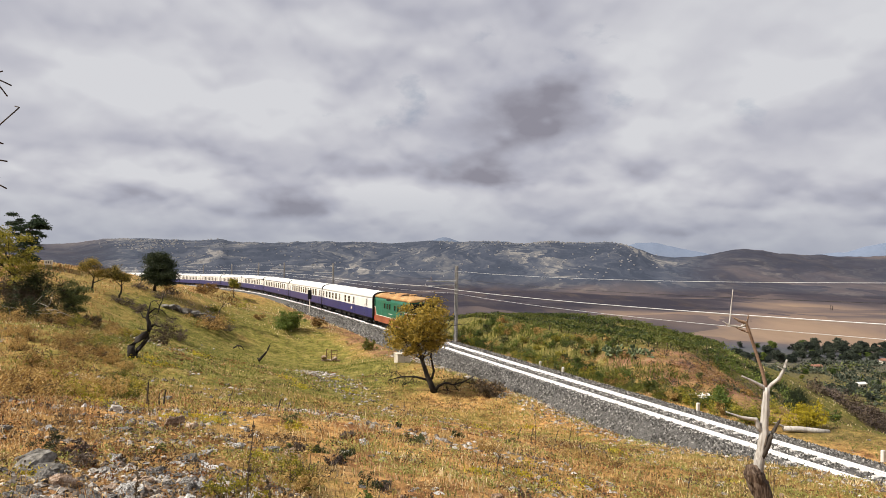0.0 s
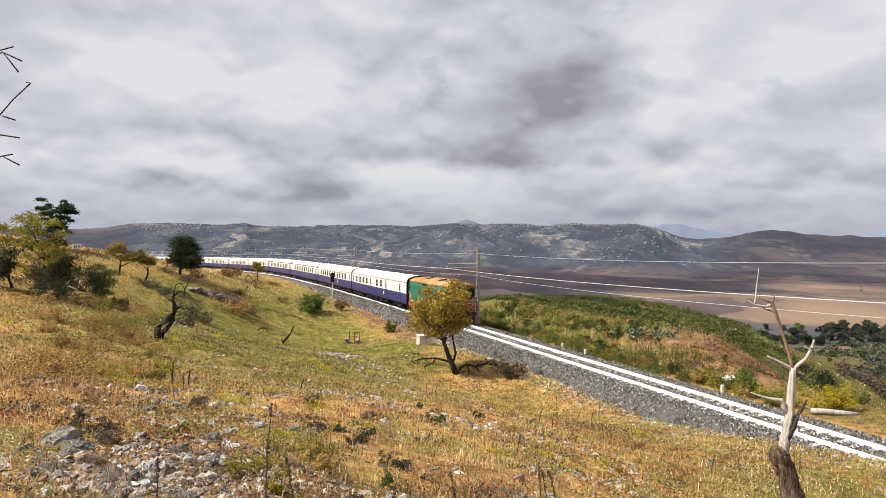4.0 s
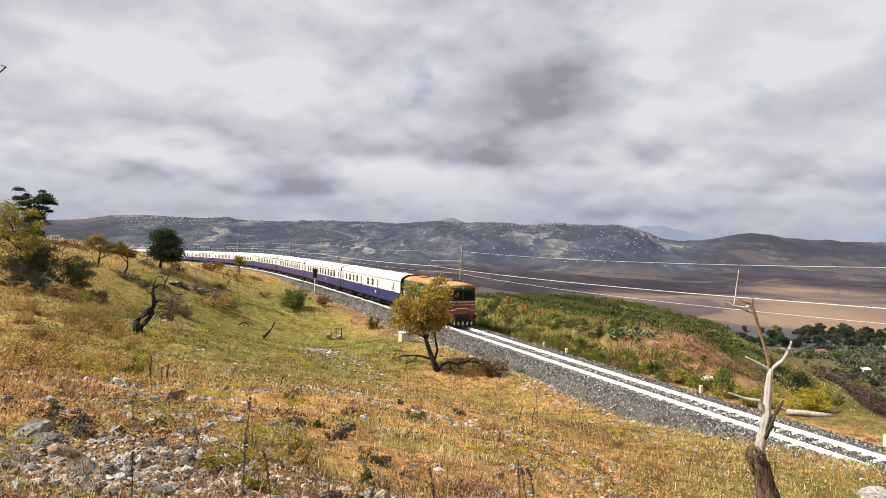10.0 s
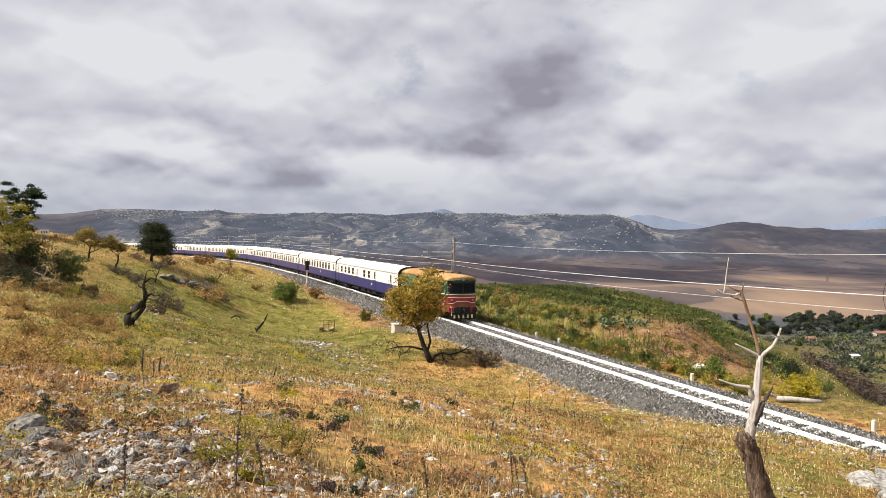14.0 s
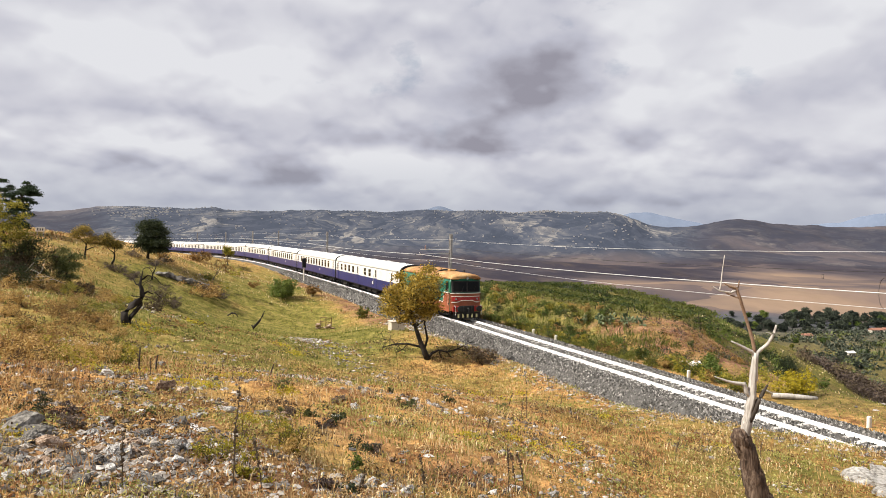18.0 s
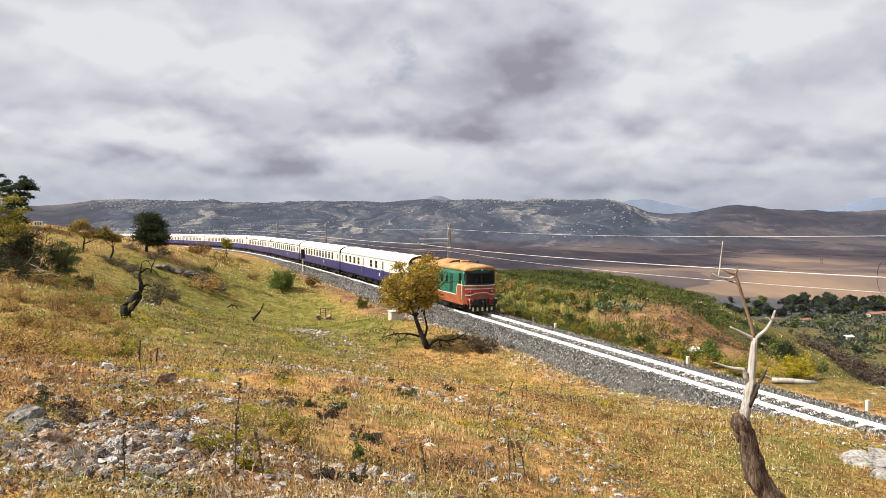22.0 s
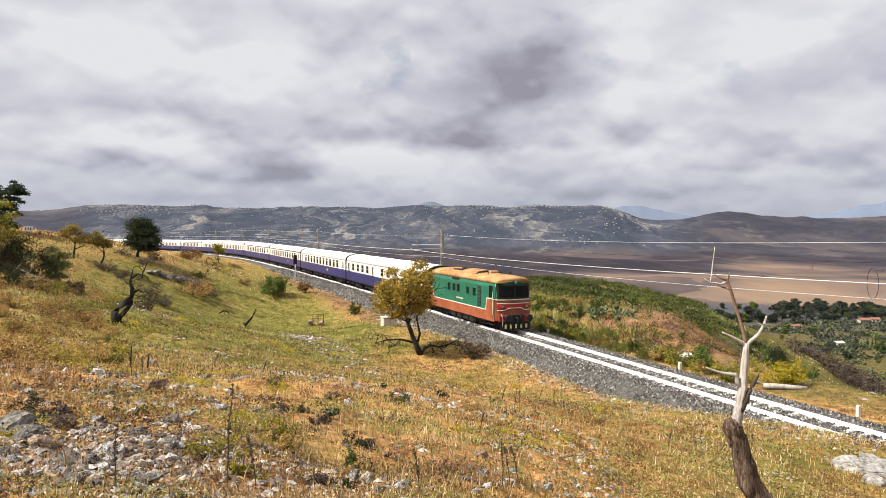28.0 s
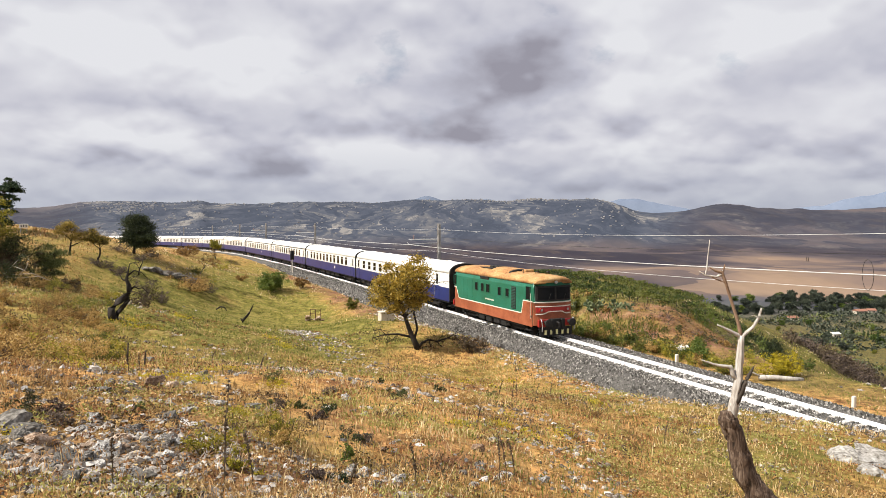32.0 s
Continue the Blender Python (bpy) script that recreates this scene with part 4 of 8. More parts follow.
def locomotive():
    loco = tagged(new("locomotive"), "weathered green and orange-brown diesel locomotive with tan roof, on the track", "locomotive")
    half, w = 6.3, 1.45
    # the green body, rounded at the ends
    def ring(x, k, lift=0.0):
        return [(x, y * k, z) for y, z in ((-w, 0.85), (-w, 1.4), (-w, 2.4), (-w + 0.01, 3.02), (-w + 0.12, 3.32), (w - 0.12, 3.32), (w - 0.01, 3.02), (w, 2.4), (w, 1.4), (w, 0.85))]
    g = Geo().loft([ring(-half + 0.36, 0.965), ring(-half + 0.42, 0.985), ring(-half + 0.75, 1.0), ring(half - 0.75, 1.0), ring(half - 0.42, 0.985), ring(half - 0.36, 0.965)])
    part("body", g, M["green"], loco, "faded green painted body", flat=True)
    # the roof, arched, with its hatches
    def arch(x, k, top):
        pts = []
        for i in range(13):
            a = math.pi * i / 12
            pts.append((x, -1.37 * k * math.cos(a), 3.27 + (top - 3.27) * math.sin(a) ** 0.7))
        return pts
    rows = []
    for x, drop in ((0.0, 0.26), (0.10, 0.10), (0.35, 0.03), (1.2, 0.0)):
        rows.append((half - x, 3.76 - drop))
    def roof_ring(x, top, e):
        out = []
        for _, y, z in arch(0, 1.02, top):
            out.append((e * (x - 0.30 * min(1, abs(y) / 1.42) ** 2.2 * (1 if x > half - 1 else 0) + 0.12 * (x > half - 1)), y, z))
        return out
    g = Geo().loft([roof_ring(x, t, -1) for x, t in rows] + [roof_ring(x, t, 1) for x, t in reversed(rows)])
    part("roof", g, M["rustroof"], loco, "rust-stained tan arched roof", flat=False)
    def hump(x, k, top, wid):
        return [(x, -wid * k * math.cos(math.pi * i / 10), 3.56 + (top - 3.56) * math.sin(math.pi * i / 10) ** 0.7) for i in range(11)]
    part("roof_hatch", Geo().loft([hump(-0.6, 1, 3.92, 1.0), hump(1.75, 1, 3.92, 1.0), hump(1.9, 0.95, 3.87, 1.0)]), M["rustroof"], loco, "raised tan cooler hatch")
    part("hatch_grille", Geo().loft([hump(1.9, 1.0, 3.90, 1.0), hump(2.0, 0.95, 3.86, 0.96)]), M["soot"], loco, "black grille at the hatch's end")
    part("roof_hatch", Geo().loft([hump(-4.3, 1, 3.84, 0.85), hump(-2.9, 1, 3.86, 0.85), hump(-2.75, 0.9, 3.8, 0.85)]), M["rustroof"], loco, flat=False)
    for x in (-2.2, -1.5, 2.6):
        part("exhaust", Geo().box((x, 0.2, 3.80), (0.5, 0.7, 0.22), bevel=0.05), M["rustroof" if x > 0 else "soot"], loco)
    part("roof_walkway", Geo().box((-1.9, -0.5, 3.78), (2.4, 0.3, 0.05), bevel=0.01), M["soot"], loco)
    for x, y in ((4.3, -0.25), (4.8, 0.25)):
        part("horn", Geo().tube([(x, y, 3.7), (x, y, 3.88), (x + 0.35, y, 3.9)], [0.03, 0.03, 0.07], 8), M["soot"], loco)
    part("aerial", Geo().cyl((3.3, -0.6, 3.6), (3.3, -0.6, 3.98), 0.02), M["soot"], loco)
    # lower band in orange-brown, rising at the cab and the rear end, with its pale line
    for e in (-1, 1):
        y0, y1 = e * (w - 0.01), e * (w + 0.006)
        out = [(-half + 0.4, 0.72), (half - 0.4, 0.72), (half - 0.4, 2.22), (4.75, 2.22), (4.53, 1.42), (-5.2, 1.42), (-5.62, 2.20), (-half + 0.4, 2.20)]
        part("lower_band", Geo().slab(out[::-1] if e < 0 else out, y0, y1), M["brown"], loco, "orange-brown lower side band")
        line = [(half - 0.42, 2.22), (4.75, 2.22), (4.53, 1.42), (-5.2, 1.42), (-5.62, 2.20), (-half + 0.3, 2.20)]
        g = Geo()
        for a, b in zip(line, line[1:]):
            d = Vector((b[0] - a[0], 0, b[1] - a[1]))
            ang = math.atan2(d.z, d.x)
            g.box(((a[0] + b[0]) / 2, e * (w + 0.008), (a[1] + b[1]) / 2), (d.length + 0.05, 0.014, 0.055), Matrix.Rotation(-ang, 3, "Y"))
        part("pale_line", g, M["trim"], loco)
        # windows, doors, grilles
        side = e * w
        for x in (-2.07, -1.1, -0.25):
            window("side_window", loco, x, 2.52, 0.48, 0.56, side, frame_mat="green")
        for x in (1.5, 2.63):
            window("side_window", loco, x, 2.48, 0.46, 0.54, side, frame_mat="green")
        window("cab_window", loco, 5.36, 2.70, 0.56, 0.8, side, frame_mat="green")
        part("cab_door", Geo().box((5.30, e * (w + 0.008), 1.52), (0.7, 0.03, 1.25), bevel=0.012), M["brown"], loco, "orange-brown lower leaf of the cab door")
        part("door_rail", Geo().cyl((5.72, e * (w + 0.05), 1.2), (5.72, e * (w + 0.05), 2.7), 0.018, 6), M["trim"], loco)
        window("rear_window", loco, -5.86, 2.72, 0.42, 0.72, side, frame_mat="green")
        g = Geo()
        for k in range(14):
            g.box((3.48, e * (w + 0.012), 1.62 + k * 0.095), (0.56, 0.03, 0.05), Matrix.Rotation(0.5 * e, 3, "X"))
        part("side_grille", g, M["darkgreen"], loco, "dark green louvred grille")
        # black sheet behind the louvres, added for the shade between them
        part("grille_shadow_box", Geo().box((3.48, e * (w + 0.001), 2.25), (0.62, 0.012, 1.4)), M["soot"], loco)
        part("upper_grille", Geo().box((-0.85, e * (w - 0.04), 3.13), (1.35, 0.05, 0.32), Matrix.Rotation(-0.2 * e, 3, "X"), 0.01), M["soot"], loco)
        for x in (-4.75, -3.95, -3.15):
            part("side_panel", Geo().box((x, e * (w + 0.002), 2.2), (0.74, 0.02, 1.45), bevel=0.01), M["green"], loco, "faded green access panel")
        g = Geo()
        for k in range(12):
            g.box((-0.6 + k * 0.11, e * (w + 0.004), 1.80), (0.07, 0.01, 0.085))
        part("number_bars", g, M["trim"], loco, "row of small pale marks")
        for x in (5.50, 5.72):
            part("step_box", Geo().box((x, e * (w + 0.0), 1.25 + (x - 5.62) * 0.9), (0.2, 0.03, 0.16), bevel=0.01), M["soot"], loco)
        part("step", Geo().box((5.4, e * (w - 0.1), 0.45), (0.45, 0.2, 0.05), bevel=0.01), M["soot"], loco)
        part("frame_shoe", Geo().box((0, e * 1.3, 0.66), (9.6, 0.12, 0.16), bevel=0.02), M["soot"], loco)
        for k, x in enumerate((-1.5, -0.4, 0.8, 1.8)):
            part("tank", Geo().box((x, e * 1.1, 0.48 - 0.03 * (k % 2)), (0.85, 0.45, 0.46), bevel=0.06), M["soot"], loco)
    # the ends
    for e in (1, -1):
        X = e * half

        def panel(z0, z1, y0=-1.40, y1=1.40, proud=0.0, dip=None):
            """A piece of the end wall, which bulges in plan; dip lowers its middle."""
            g, n = Geo(), 14
            rings = []
            for i in range(n + 1):
                y = y0 + (y1 - y0) * i / n
                x = half - 0.33 * (abs(y) / 1.42) ** 2.2 + proud
                low = dip(y) if dip else 0.0
                rake = 0.05
                rings.append([(e * (x + 0.02), y, z0 + low), (e * (x + 0.02 - rake * (z1 - z0)), y, z1 + low), (e * (x - 0.16), y, z1 + low), (e * (x - 0.16), y, z0 + low)])
            return g.loft(rings)
        part("end_wall", panel(0.85, 3.34), M["green"], loco, "green rounded end wall", flat=False)
        part("nose_panel", panel(0.80, 2.17, -1.41, 1.41, 0.012), M["brown"], loco, "orange-brown end panel")
        part("red_band", panel(1.60, 1.90, -1.28, 1.28, 0.03), M["red"], loco, "red band with the headlamps")
        scr = part("windscreen_frame", panel(2.27, 3.16, -1.30, 1.30, 0.02), M["soot"], loco, "black windscreen surround")
        for y in (-0.63, 0.63):
            part("windscreen", panel(2.36, 3.07, y - 0.55, y + 0.55, 0.04), M["glass"], scr)
            part("wiper", Geo().tube([(X + e * 0.06, y * 0.9, 2.30), (X + e * 0.05, y * 0.9 + 0.22, 2.75)], 0.012, 5), M["soot"], scr)
            yy = 0.98 if y > 0 else -0.98
            lx = X - e * 0.15
            lamp = part("headlamp", Geo().cyl((lx, yy, 1.75), (lx + e * 0.12, yy, 1.75), 0.13, 14), M["red"], loco)
            part("lamp_glass", Geo().cyl((lx + e * 0.121, yy, 1.75), (lx + e * 0.13, yy, 1.75), 0.08, 14), M["lamp"], lamp)
        part("top_lamp", Geo().cyl((X - e * 0.02, 0, 3.38), (X + e * 0.13, 0, 3.38), 0.10, 12), M["lamp"], loco)
        part("pale_line", panel(2.16, 2.22, proud=0.02), M["trim"], loco)
        part("pale_line", panel(1.92, 1.965, -1.30, 1.30, 0.035), M["trim"], loco)
        arc = lambda y: 0.16 * (1 - smooth(np.array([abs(y)]), 0.45, 0.9)[0])
        part("pale_line", panel(1.46, 1.515, -1.30, 1.30, 0.035, arc), M["trim"], loco)
        part("buffer_beam", Geo().box((X + e * 0.12, 0, 1.0), (0.16, 2.7, 0.46), bevel=0.02), M["red"], loco, "red buffer beam")
        part("coupler_recess", Geo().box((X + e * 0.14, 0, 0.98), (0.16, 1.25, 0.5), bevel=0.03), M["soot"], loco, "sooty black middle of the buffer beam")
        buffers(loco, X + e * 0.15, e)
        part("coupling", Geo().tube([(X + e * 0.2, 0, 1.05), (X + e * 0.5, 0, 1.0), (X + e * 0.48, 0, 0.7)], [0.07, 0.06, 0.05], 8), M["soot"], loco)
        part("snow_plough", Geo().slab([(-1.2, 0.16), (1.2, 0.16), (1.25, 0.72), (-1.25, 0.72)], X + e * 0.05, X + e * 0.10), M["soot"], loco).matrix_basis = Matrix.Rotation(radians(90), 4, "Z") @ Matrix.Diagonal((1, -1, 1, 1))
        for k in range(5):
            part("rail_guard", Geo().box((X + e * 0.2, -0.84 + 0.42 * k, 0.42), (0.05, 0.16, 0.30), bevel=0.02), M["yellow"], loco, "pale yellow guard plate")
        for y in (-1.2, 1.2, -0.45, 0.3):
            part("hose", Geo().tube([(X + e * 0.2, y, 1.3), (X + e * 0.34, y, 1.15), (X + e * 0.32, y + 0.05, 0.75), (X + e * 0.25, y + 0.06, 0.5)], 0.035, 6), M["chrome" if abs(y) > 1 else "soot"], loco)
    for x in (-3.6, 3.6):
        bogie(loco, x, 2.45, 0.52)
    for k in range(8):
        part("roof_seam", Geo().loft([arch(-5.6 + 1.42 * k, 1.024, 3.772), arch(-5.55 + 1.42 * k, 1.024, 3.772)]), M["rustroof"], loco)
    for ob in loco.children:      # the body stands a little taller than its first drawing
        if ob.name.split(".")[0] in ("bogie", "buffer", "coupling", "buffer_beam", "rail_guard", "hose", "snow_plough"):
            continue
        for o in (ob, *ob.children):
            for vert in o.data.vertices:
                if vert.co.z > 0.85:
                    vert.co.z = 0.85 + (vert.co.z - 0.85) * 1.08
    TRAIN.append((loco, 6.875, 3.6))
    return loco


COACH = 26.4


def coach_shell(length, name, label, windows, doors):
    """One carriage: windows are (x, width, height, bars), doors are places along it."""
    c = tagged(new(name), label, "railway carriage", "carriages of the train")
    half, w = length / 2 - 0.3, 1.43
    sec = [(-w, 2.02), (-w, 3.05), (-w + 0.05, 3.28), (w - 0.05, 3.28), (w, 3.05), (w, 2.02)]
    part("upper_wall", Geo().loft([[(x, y, z) for y, z in sec] for x in (-half, half)]), M["cream"], c, "ivory painted upper walls")
    low = [(-w, 0.92), (-w - 0.005, 1.1), (-w - 0.005, 2.03), (w + 0.005, 2.03), (w + 0.005, 1.1), (w, 0.92)]
    part("lower_wall", Geo().loft([[(x, y, z) for y, z in low] for x in (-half - 0.01, half + 0.01)]), M["blue"], c, "royal blue lower walls")
    def arch(x, k, top):
        return [(x, -(w - 0.02) * k * math.cos(math.pi * i / 14), 3.22 + (top - 3.22) * math.sin(math.pi * i / 14) ** 0.75) for i in range(15)]
    part("roof", Geo().loft([arch(-half - 0.05, 0.97, 3.98), arch(-half + 0.3, 1, 4.05), arch(half - 0.3, 1, 4.05), arch(half + 0.05, 0.97, 3.98)]), M["roof"], c, "white arched roof", flat=False)
    for e in (-1, 1):
        def rim(x, k, t):
            return [(x, -(w + 0.01) * k * math.cos(math.pi * i / 14), 3.2 + (t - 3.2) * math.sin(math.pi * i / 14) ** 0.75) for i in range(15)] + [(x, (w + 0.01) * k, 1.0), (x, -(w + 0.01) * k, 1.0)]
        part("end_wall", Geo().loft([rim(e * (half + 0.03), 1.0, 4.06), rim(e * (half + 0.16), 0.98, 4.02)]), M["soot"], c, "sooty black end wall")
        part("gangway", Geo().box((e * (half + 0.22), 0, 2.15), (0.2, 1.4, 2.3), bevel=0.08), M["soot"], c, "black rubber gangway")
        part("coupling", Geo().box((e * (half + 0.25), 0, 1.0), (0.35, 0.2, 0.2), bevel=0.04), M["soot"], c)
    n = int(length / 2.6)
    for k in range(n):
        x = -half + (k + 0.5) * 2 * half / n
        part("roof_vent", Geo().box((x, 0.45 * (-1) ** k, 4.0), (0.5, 0.28, 0.12), bevel=0.04), M["roof"], c)
    for e in (-1, 1):
        for x, ww, hh, bars in windows:
            window("window", c, x, 2.62, ww, hh, e * w, bars, "cream")
        for x in doors:
            d = part("door", Geo().box((x, e * (w + 0.006), 2.05), (0.78, 0.035, 2.15), bevel=0.015), M["blue"], c, "carriage door")
            part("door_window", Geo().box((x, e * (w + 0.02), 2.62), (0.40, 0.02, 0.85), bevel=0.01), M["glass"], d)
            part("handrail", Geo().cyl((x - 0.5, e * (w + 0.06), 1.2), (x - 0.5, e * (w + 0.06), 2.5), 0.018, 6), M["chrome"], d, "bright handrail")
            part("door_panel", Geo().box((x, e * (w + 0.014), 2.6), (0.74, 0.03, 1.02), bevel=0.012), M["cream"], d)
            part("footboard", Geo().box((x, e * (w - 0.1), 0.6), (0.8, 0.25, 0.05), bevel=0.01), M["soot"], c)
        part("destination_plate", Geo().box((half * 0.3, e * (w + 0.012), 1.55), (0.36, 0.012, 0.30), bevel=0.004), M["trim"], c, "small white plate")
        part("sole_bar", Geo().box((0, e * (w - 0.12), 0.86), (2 * half - 0.2, 0.1, 0.16), bevel=0.02), M["soot"], c)
    for k, (x, l, h) in enumerate(((-3.6, 2.2, 0.5), (-0.8, 1.8, 0.42), (1.7, 1.4, 0.55), (4.0, 2.0, 0.45))):
        part("equipment_box", Geo().box((x, 0, 0.6), (l, 2.3, h), bevel=0.04), M["soot"], c)
    return c


def passenger_windows(length):
    n = 11
    span = length - 6.2
    return [(-span / 2 + span * (k + 0.5) / n, 1.0, 0.98, (0.22,)) for k in range(n)]


def build_train():
    locomotive()
    first = 27.2
    van = coach_shell(first, "service_carriage", "blue and ivory service carriage with few windows and a white roof", VAN_WINDOWS, VAN_DOORS)
    for e in (-1, 1):
        bogie(van, e * (first / 2 - 4.0), 2.5, 0.46)
    TRAIN.append((van, 13.75 + first / 2, first / 2 - 4.0))
    model = coach_shell(COACH, "passenger_carriage", "blue and ivory passenger carriage with a white roof", passenger_windows(COACH), (-COACH / 2 + 1.35, COACH / 2 - 1.35))
    for e in (-1, 1):
        bogie(model, e * 9.2, 2.5, 0.46, False)
    g = [(e, Geo().tube([(-COACH / 2 + 0.3, e * 1.40, 3.34), (COACH / 2 - 0.3, e * 1.40, 3.34)], 0.05, 6)) for e in (-1, 1)]
    old = copy_thing(model, Matrix.Identity(4))
    tagged(old, "blue and ivory passenger carriage with a black gutter under its roof")
    for e, geo in g:
        part("gutter", geo, M["soot"], old, "black roof gutter")
    for k in range(11):
        if k in (1, 2, 5):
            c = old if k == 1 else copy_thing(old, Matrix.Identity(4))
            TRAIN.append((c, 13.75 + first + COACH * (k + 0.5), 9.2))
            if k > 1:
                continue
            for ob in c.children_recursive:
                if ob.name.startswith("wheelset"):
                    WHEELS.append((ob, ob.location.x, 0.46))
            continue
        c = model if k == 0 else copy_thing(model, Matrix.Identity(4))
        TRAIN.append((c, 13.75 + first + COACH * (k + 0.5), 9.2))
        if k < 2:
            for ob in c.children_recursive:
                if ob.name.startswith("wheelset"):
                    WHEELS.append((ob, ob.location.x, 0.46))


VAN_WINDOWS = [(x, 0.95, 0.85, (0.0,)) for x in (-10.2, -8.2, -6.3, -4.4, 0.85, 2.8)]
VAN_DOORS = (10.9, 5.06, -2.4, -12.3)
build_train()


def place_on_track(middle, arm, left):
    """The pose of a vehicle whose two bogies stand on the line."""
    xa, ya, _ = on_track(middle - arm + left)
    xb, yb, _ = on_track(middle + arm + left)
    za, zb = float(grade(middle - arm + left)), float(grade(middle + arm + left))
    return Matrix.Translation(((xa + xb) / 2, (ya + yb) / 2, (za + zb) / 2)) @ Matrix.Rotation(math.atan2(ya - yb, xa - xb), 4, "Z") @ Matrix.Rotation(-math.atan2(za - zb, 2 * arm), 4, "Y")


def left_to_go(t):
    """The way still to go, smoothed between the rows."""
    ts, ds = [q[0] for q in TRAVEL], [q[1] for q in TRAVEL]
    i = max(0, min(len(ts) - 2, int(np.searchsorted(ts, t, "right")) - 1))
    def slope(k):
        a, b = max(k - 1, 0), min(k + 1, len(ts) - 1)
        return (ds[b] - ds[a]) / (ts[b] - ts[a])
    h = ts[i + 1] - ts[i]
    k = (t - ts[i]) / h
    return (ds[i] * (1 + 2 * k) * (1 - k) ** 2 + slope(i) * h * k * (1 - k) ** 2 + ds[i + 1] * k * k * (3 - 2 * k) + slope(i + 1) * h * k * k * (k - 1))


# ---- overhead line ----
MASTS = (-27.0, 26.6, 79.0, 119.7, 147.1, 178.6, 212.9, 258.0, 318.0)
MAST_SIDE = -3.1


def mast(s):
    x, y, h = on_track(s, MAST_SIDE)
    z = ground_at(x, y)
    low = float(grade(s))
    z -= low
    at = Matrix.Translation((float(x), float(y), low)) @ Matrix.Rotation(float(h) + math.pi / 2, 4, "Z")   # local y points to the viewer's side
    ob = thing("overhead_line_mast", None, None, "tall grey lattice steel overhead line mast beside the track", "mast", "overhead line masts", at=at)
    top = 7.3
    for k, (dx, dy) in enumerate(((-0.16, 0), (0.16, 0))):
        g = Geo()
        w0 = 0.13 if k == 0 else 0.09
        g.box((dx, dy, (top + z) / 2 - 0.15), (w0, 0.20, top - z + 0.3), bevel=0.01)
        g.box((dx, dy, (top + z) / 2 - 0.15), (0.02, 0.26, top - z + 0.3))
        part("upright", g, M["post"], ob)
    g = Geo()
    n = 16
    for k in range(n):
        za, zb = z + 0.3 + (top - z - 0.5) * k / n, z + 0.3 + (top - z - 0.5) * (k + 1) / n
        a, b = (-0.16, 0.16) if k % 2 else (0.16, -0.16)
        g.tube([(a, 0.11, za), (b, 0.11, zb)], 0.018, 4)
        g.tube([(b, -0.11, za), (a, -0.11, zb)], 0.018, 4)
    part("lattice", g, M["post"], ob)
    part("footing", Geo().box((0, 0, z + 0.1), (0.7, 0.6, 0.5), bevel=0.05), M["concrete"], ob)
    arm = part("cantilever_arm", Geo().tube([(0, 0, 5.72), (0, 3.25, 5.72)], 0.045, 8), M["wire"], ob)
    part("steady_arm", Geo().tube([(0, 0.2, 5.35), (0, 2.2, 5.30), (0, 3.25, 5.22), (0, 3.4, 5.42)], 0.036, 8), M["wire"], arm)
    g = Geo()
    for k in range(4):
        g.loft([[(r * math.cos(a), 2.75 + r * math.sin(a), 5.78 + 0.1 * k + dz) for a in [2 * math.pi * i / 10 for i in range(10)]] for dz, r in ((0, 0.04), (0.02, 0.085), (0.05, 0.04))])
    part("insulator", g, M["ceramic"], ob, "brown ceramic insulator")
    for zz in (6.75, 4.5):
        part("insulator", Geo().tube([(0, 0.1, zz), (0, 0.26, zz)], [0.05, 0.035], 8), M["ceramic"], ob)


def wire(name, side, level, sag, radius, material, label):
    """A wire from mast to mast with its own sag."""
    pts = []
    for a, b in zip(MASTS, MASTS[1:]):
        for k in range(12):
            t = k / 12
            s = a + (b - a) * t
            xa, ya, _ = on_track(a, side)
            xb, yb, _ = on_track(b, side)
            pts.append((float(xa + (xb - xa) * t), float(ya + (yb - ya) * t), level + float(grade(a) + (grade(b) - grade(a)) * t) - sag * 4 * t * (1 - t) * ((b - a) / 52) ** 2 + (0.5 * (1 - t) ** 2 if a == MASTS[0] else 0)))
    thing(name, Geo().tube(pts, radius, 5), material, label, "wire", "overhead wires", flat=False)


for q in MASTS:
    mast(q)
wire("contact_wire", 0.15, 5.22, 0.18, 0.020, M["wire"], "bright copper-grey contact wire above the track")
wire("feeder_wire", MAST_SIDE + 0.25, 6.75, 0.28, 0.010, M["wire"], "pale feeder wire along the mast tops")
wire("return_wire", MAST_SIDE + 0.26, 4.5, 0.30, 0.011, M["wire"], "pale return wire along the masts")
wire("stay_wire", MAST_SIDE - 0.3, 5.9, 0.25, 0.011, M["soot"], "thin dull wire along the masts")


def wire_loops():
    """Two slack loops of dark wire that hang on the overhead line."""
    for s, z, w, h, n, label in ((-19.7, 5.50, 0.52, 0.55, 22, "large round loop of dark wire on the overhead line"), (-17.3, 5.95, 0.17, 0.11, 4, "small square loop of dark wire on the overhead line")):
        x, y, a = on_track(s, 0.15)
        pts = [(0, w * 1.2 * math.cos(q) * 0.9, h * math.sin(q)) for q in [2 * math.pi * (k + 0.5) / n for k in range(n + 1)]]
        thing("wire_loop", Geo().tube(pts, 0.009, 5), M["soot"], label, "wire", "wire loops", at=Matrix.Translation((float(x), float(y), z)) @ Matrix.Rotation(float(a) + math.pi / 2 + 0.9, 4, "Z"), flat=False)


wire_loops()


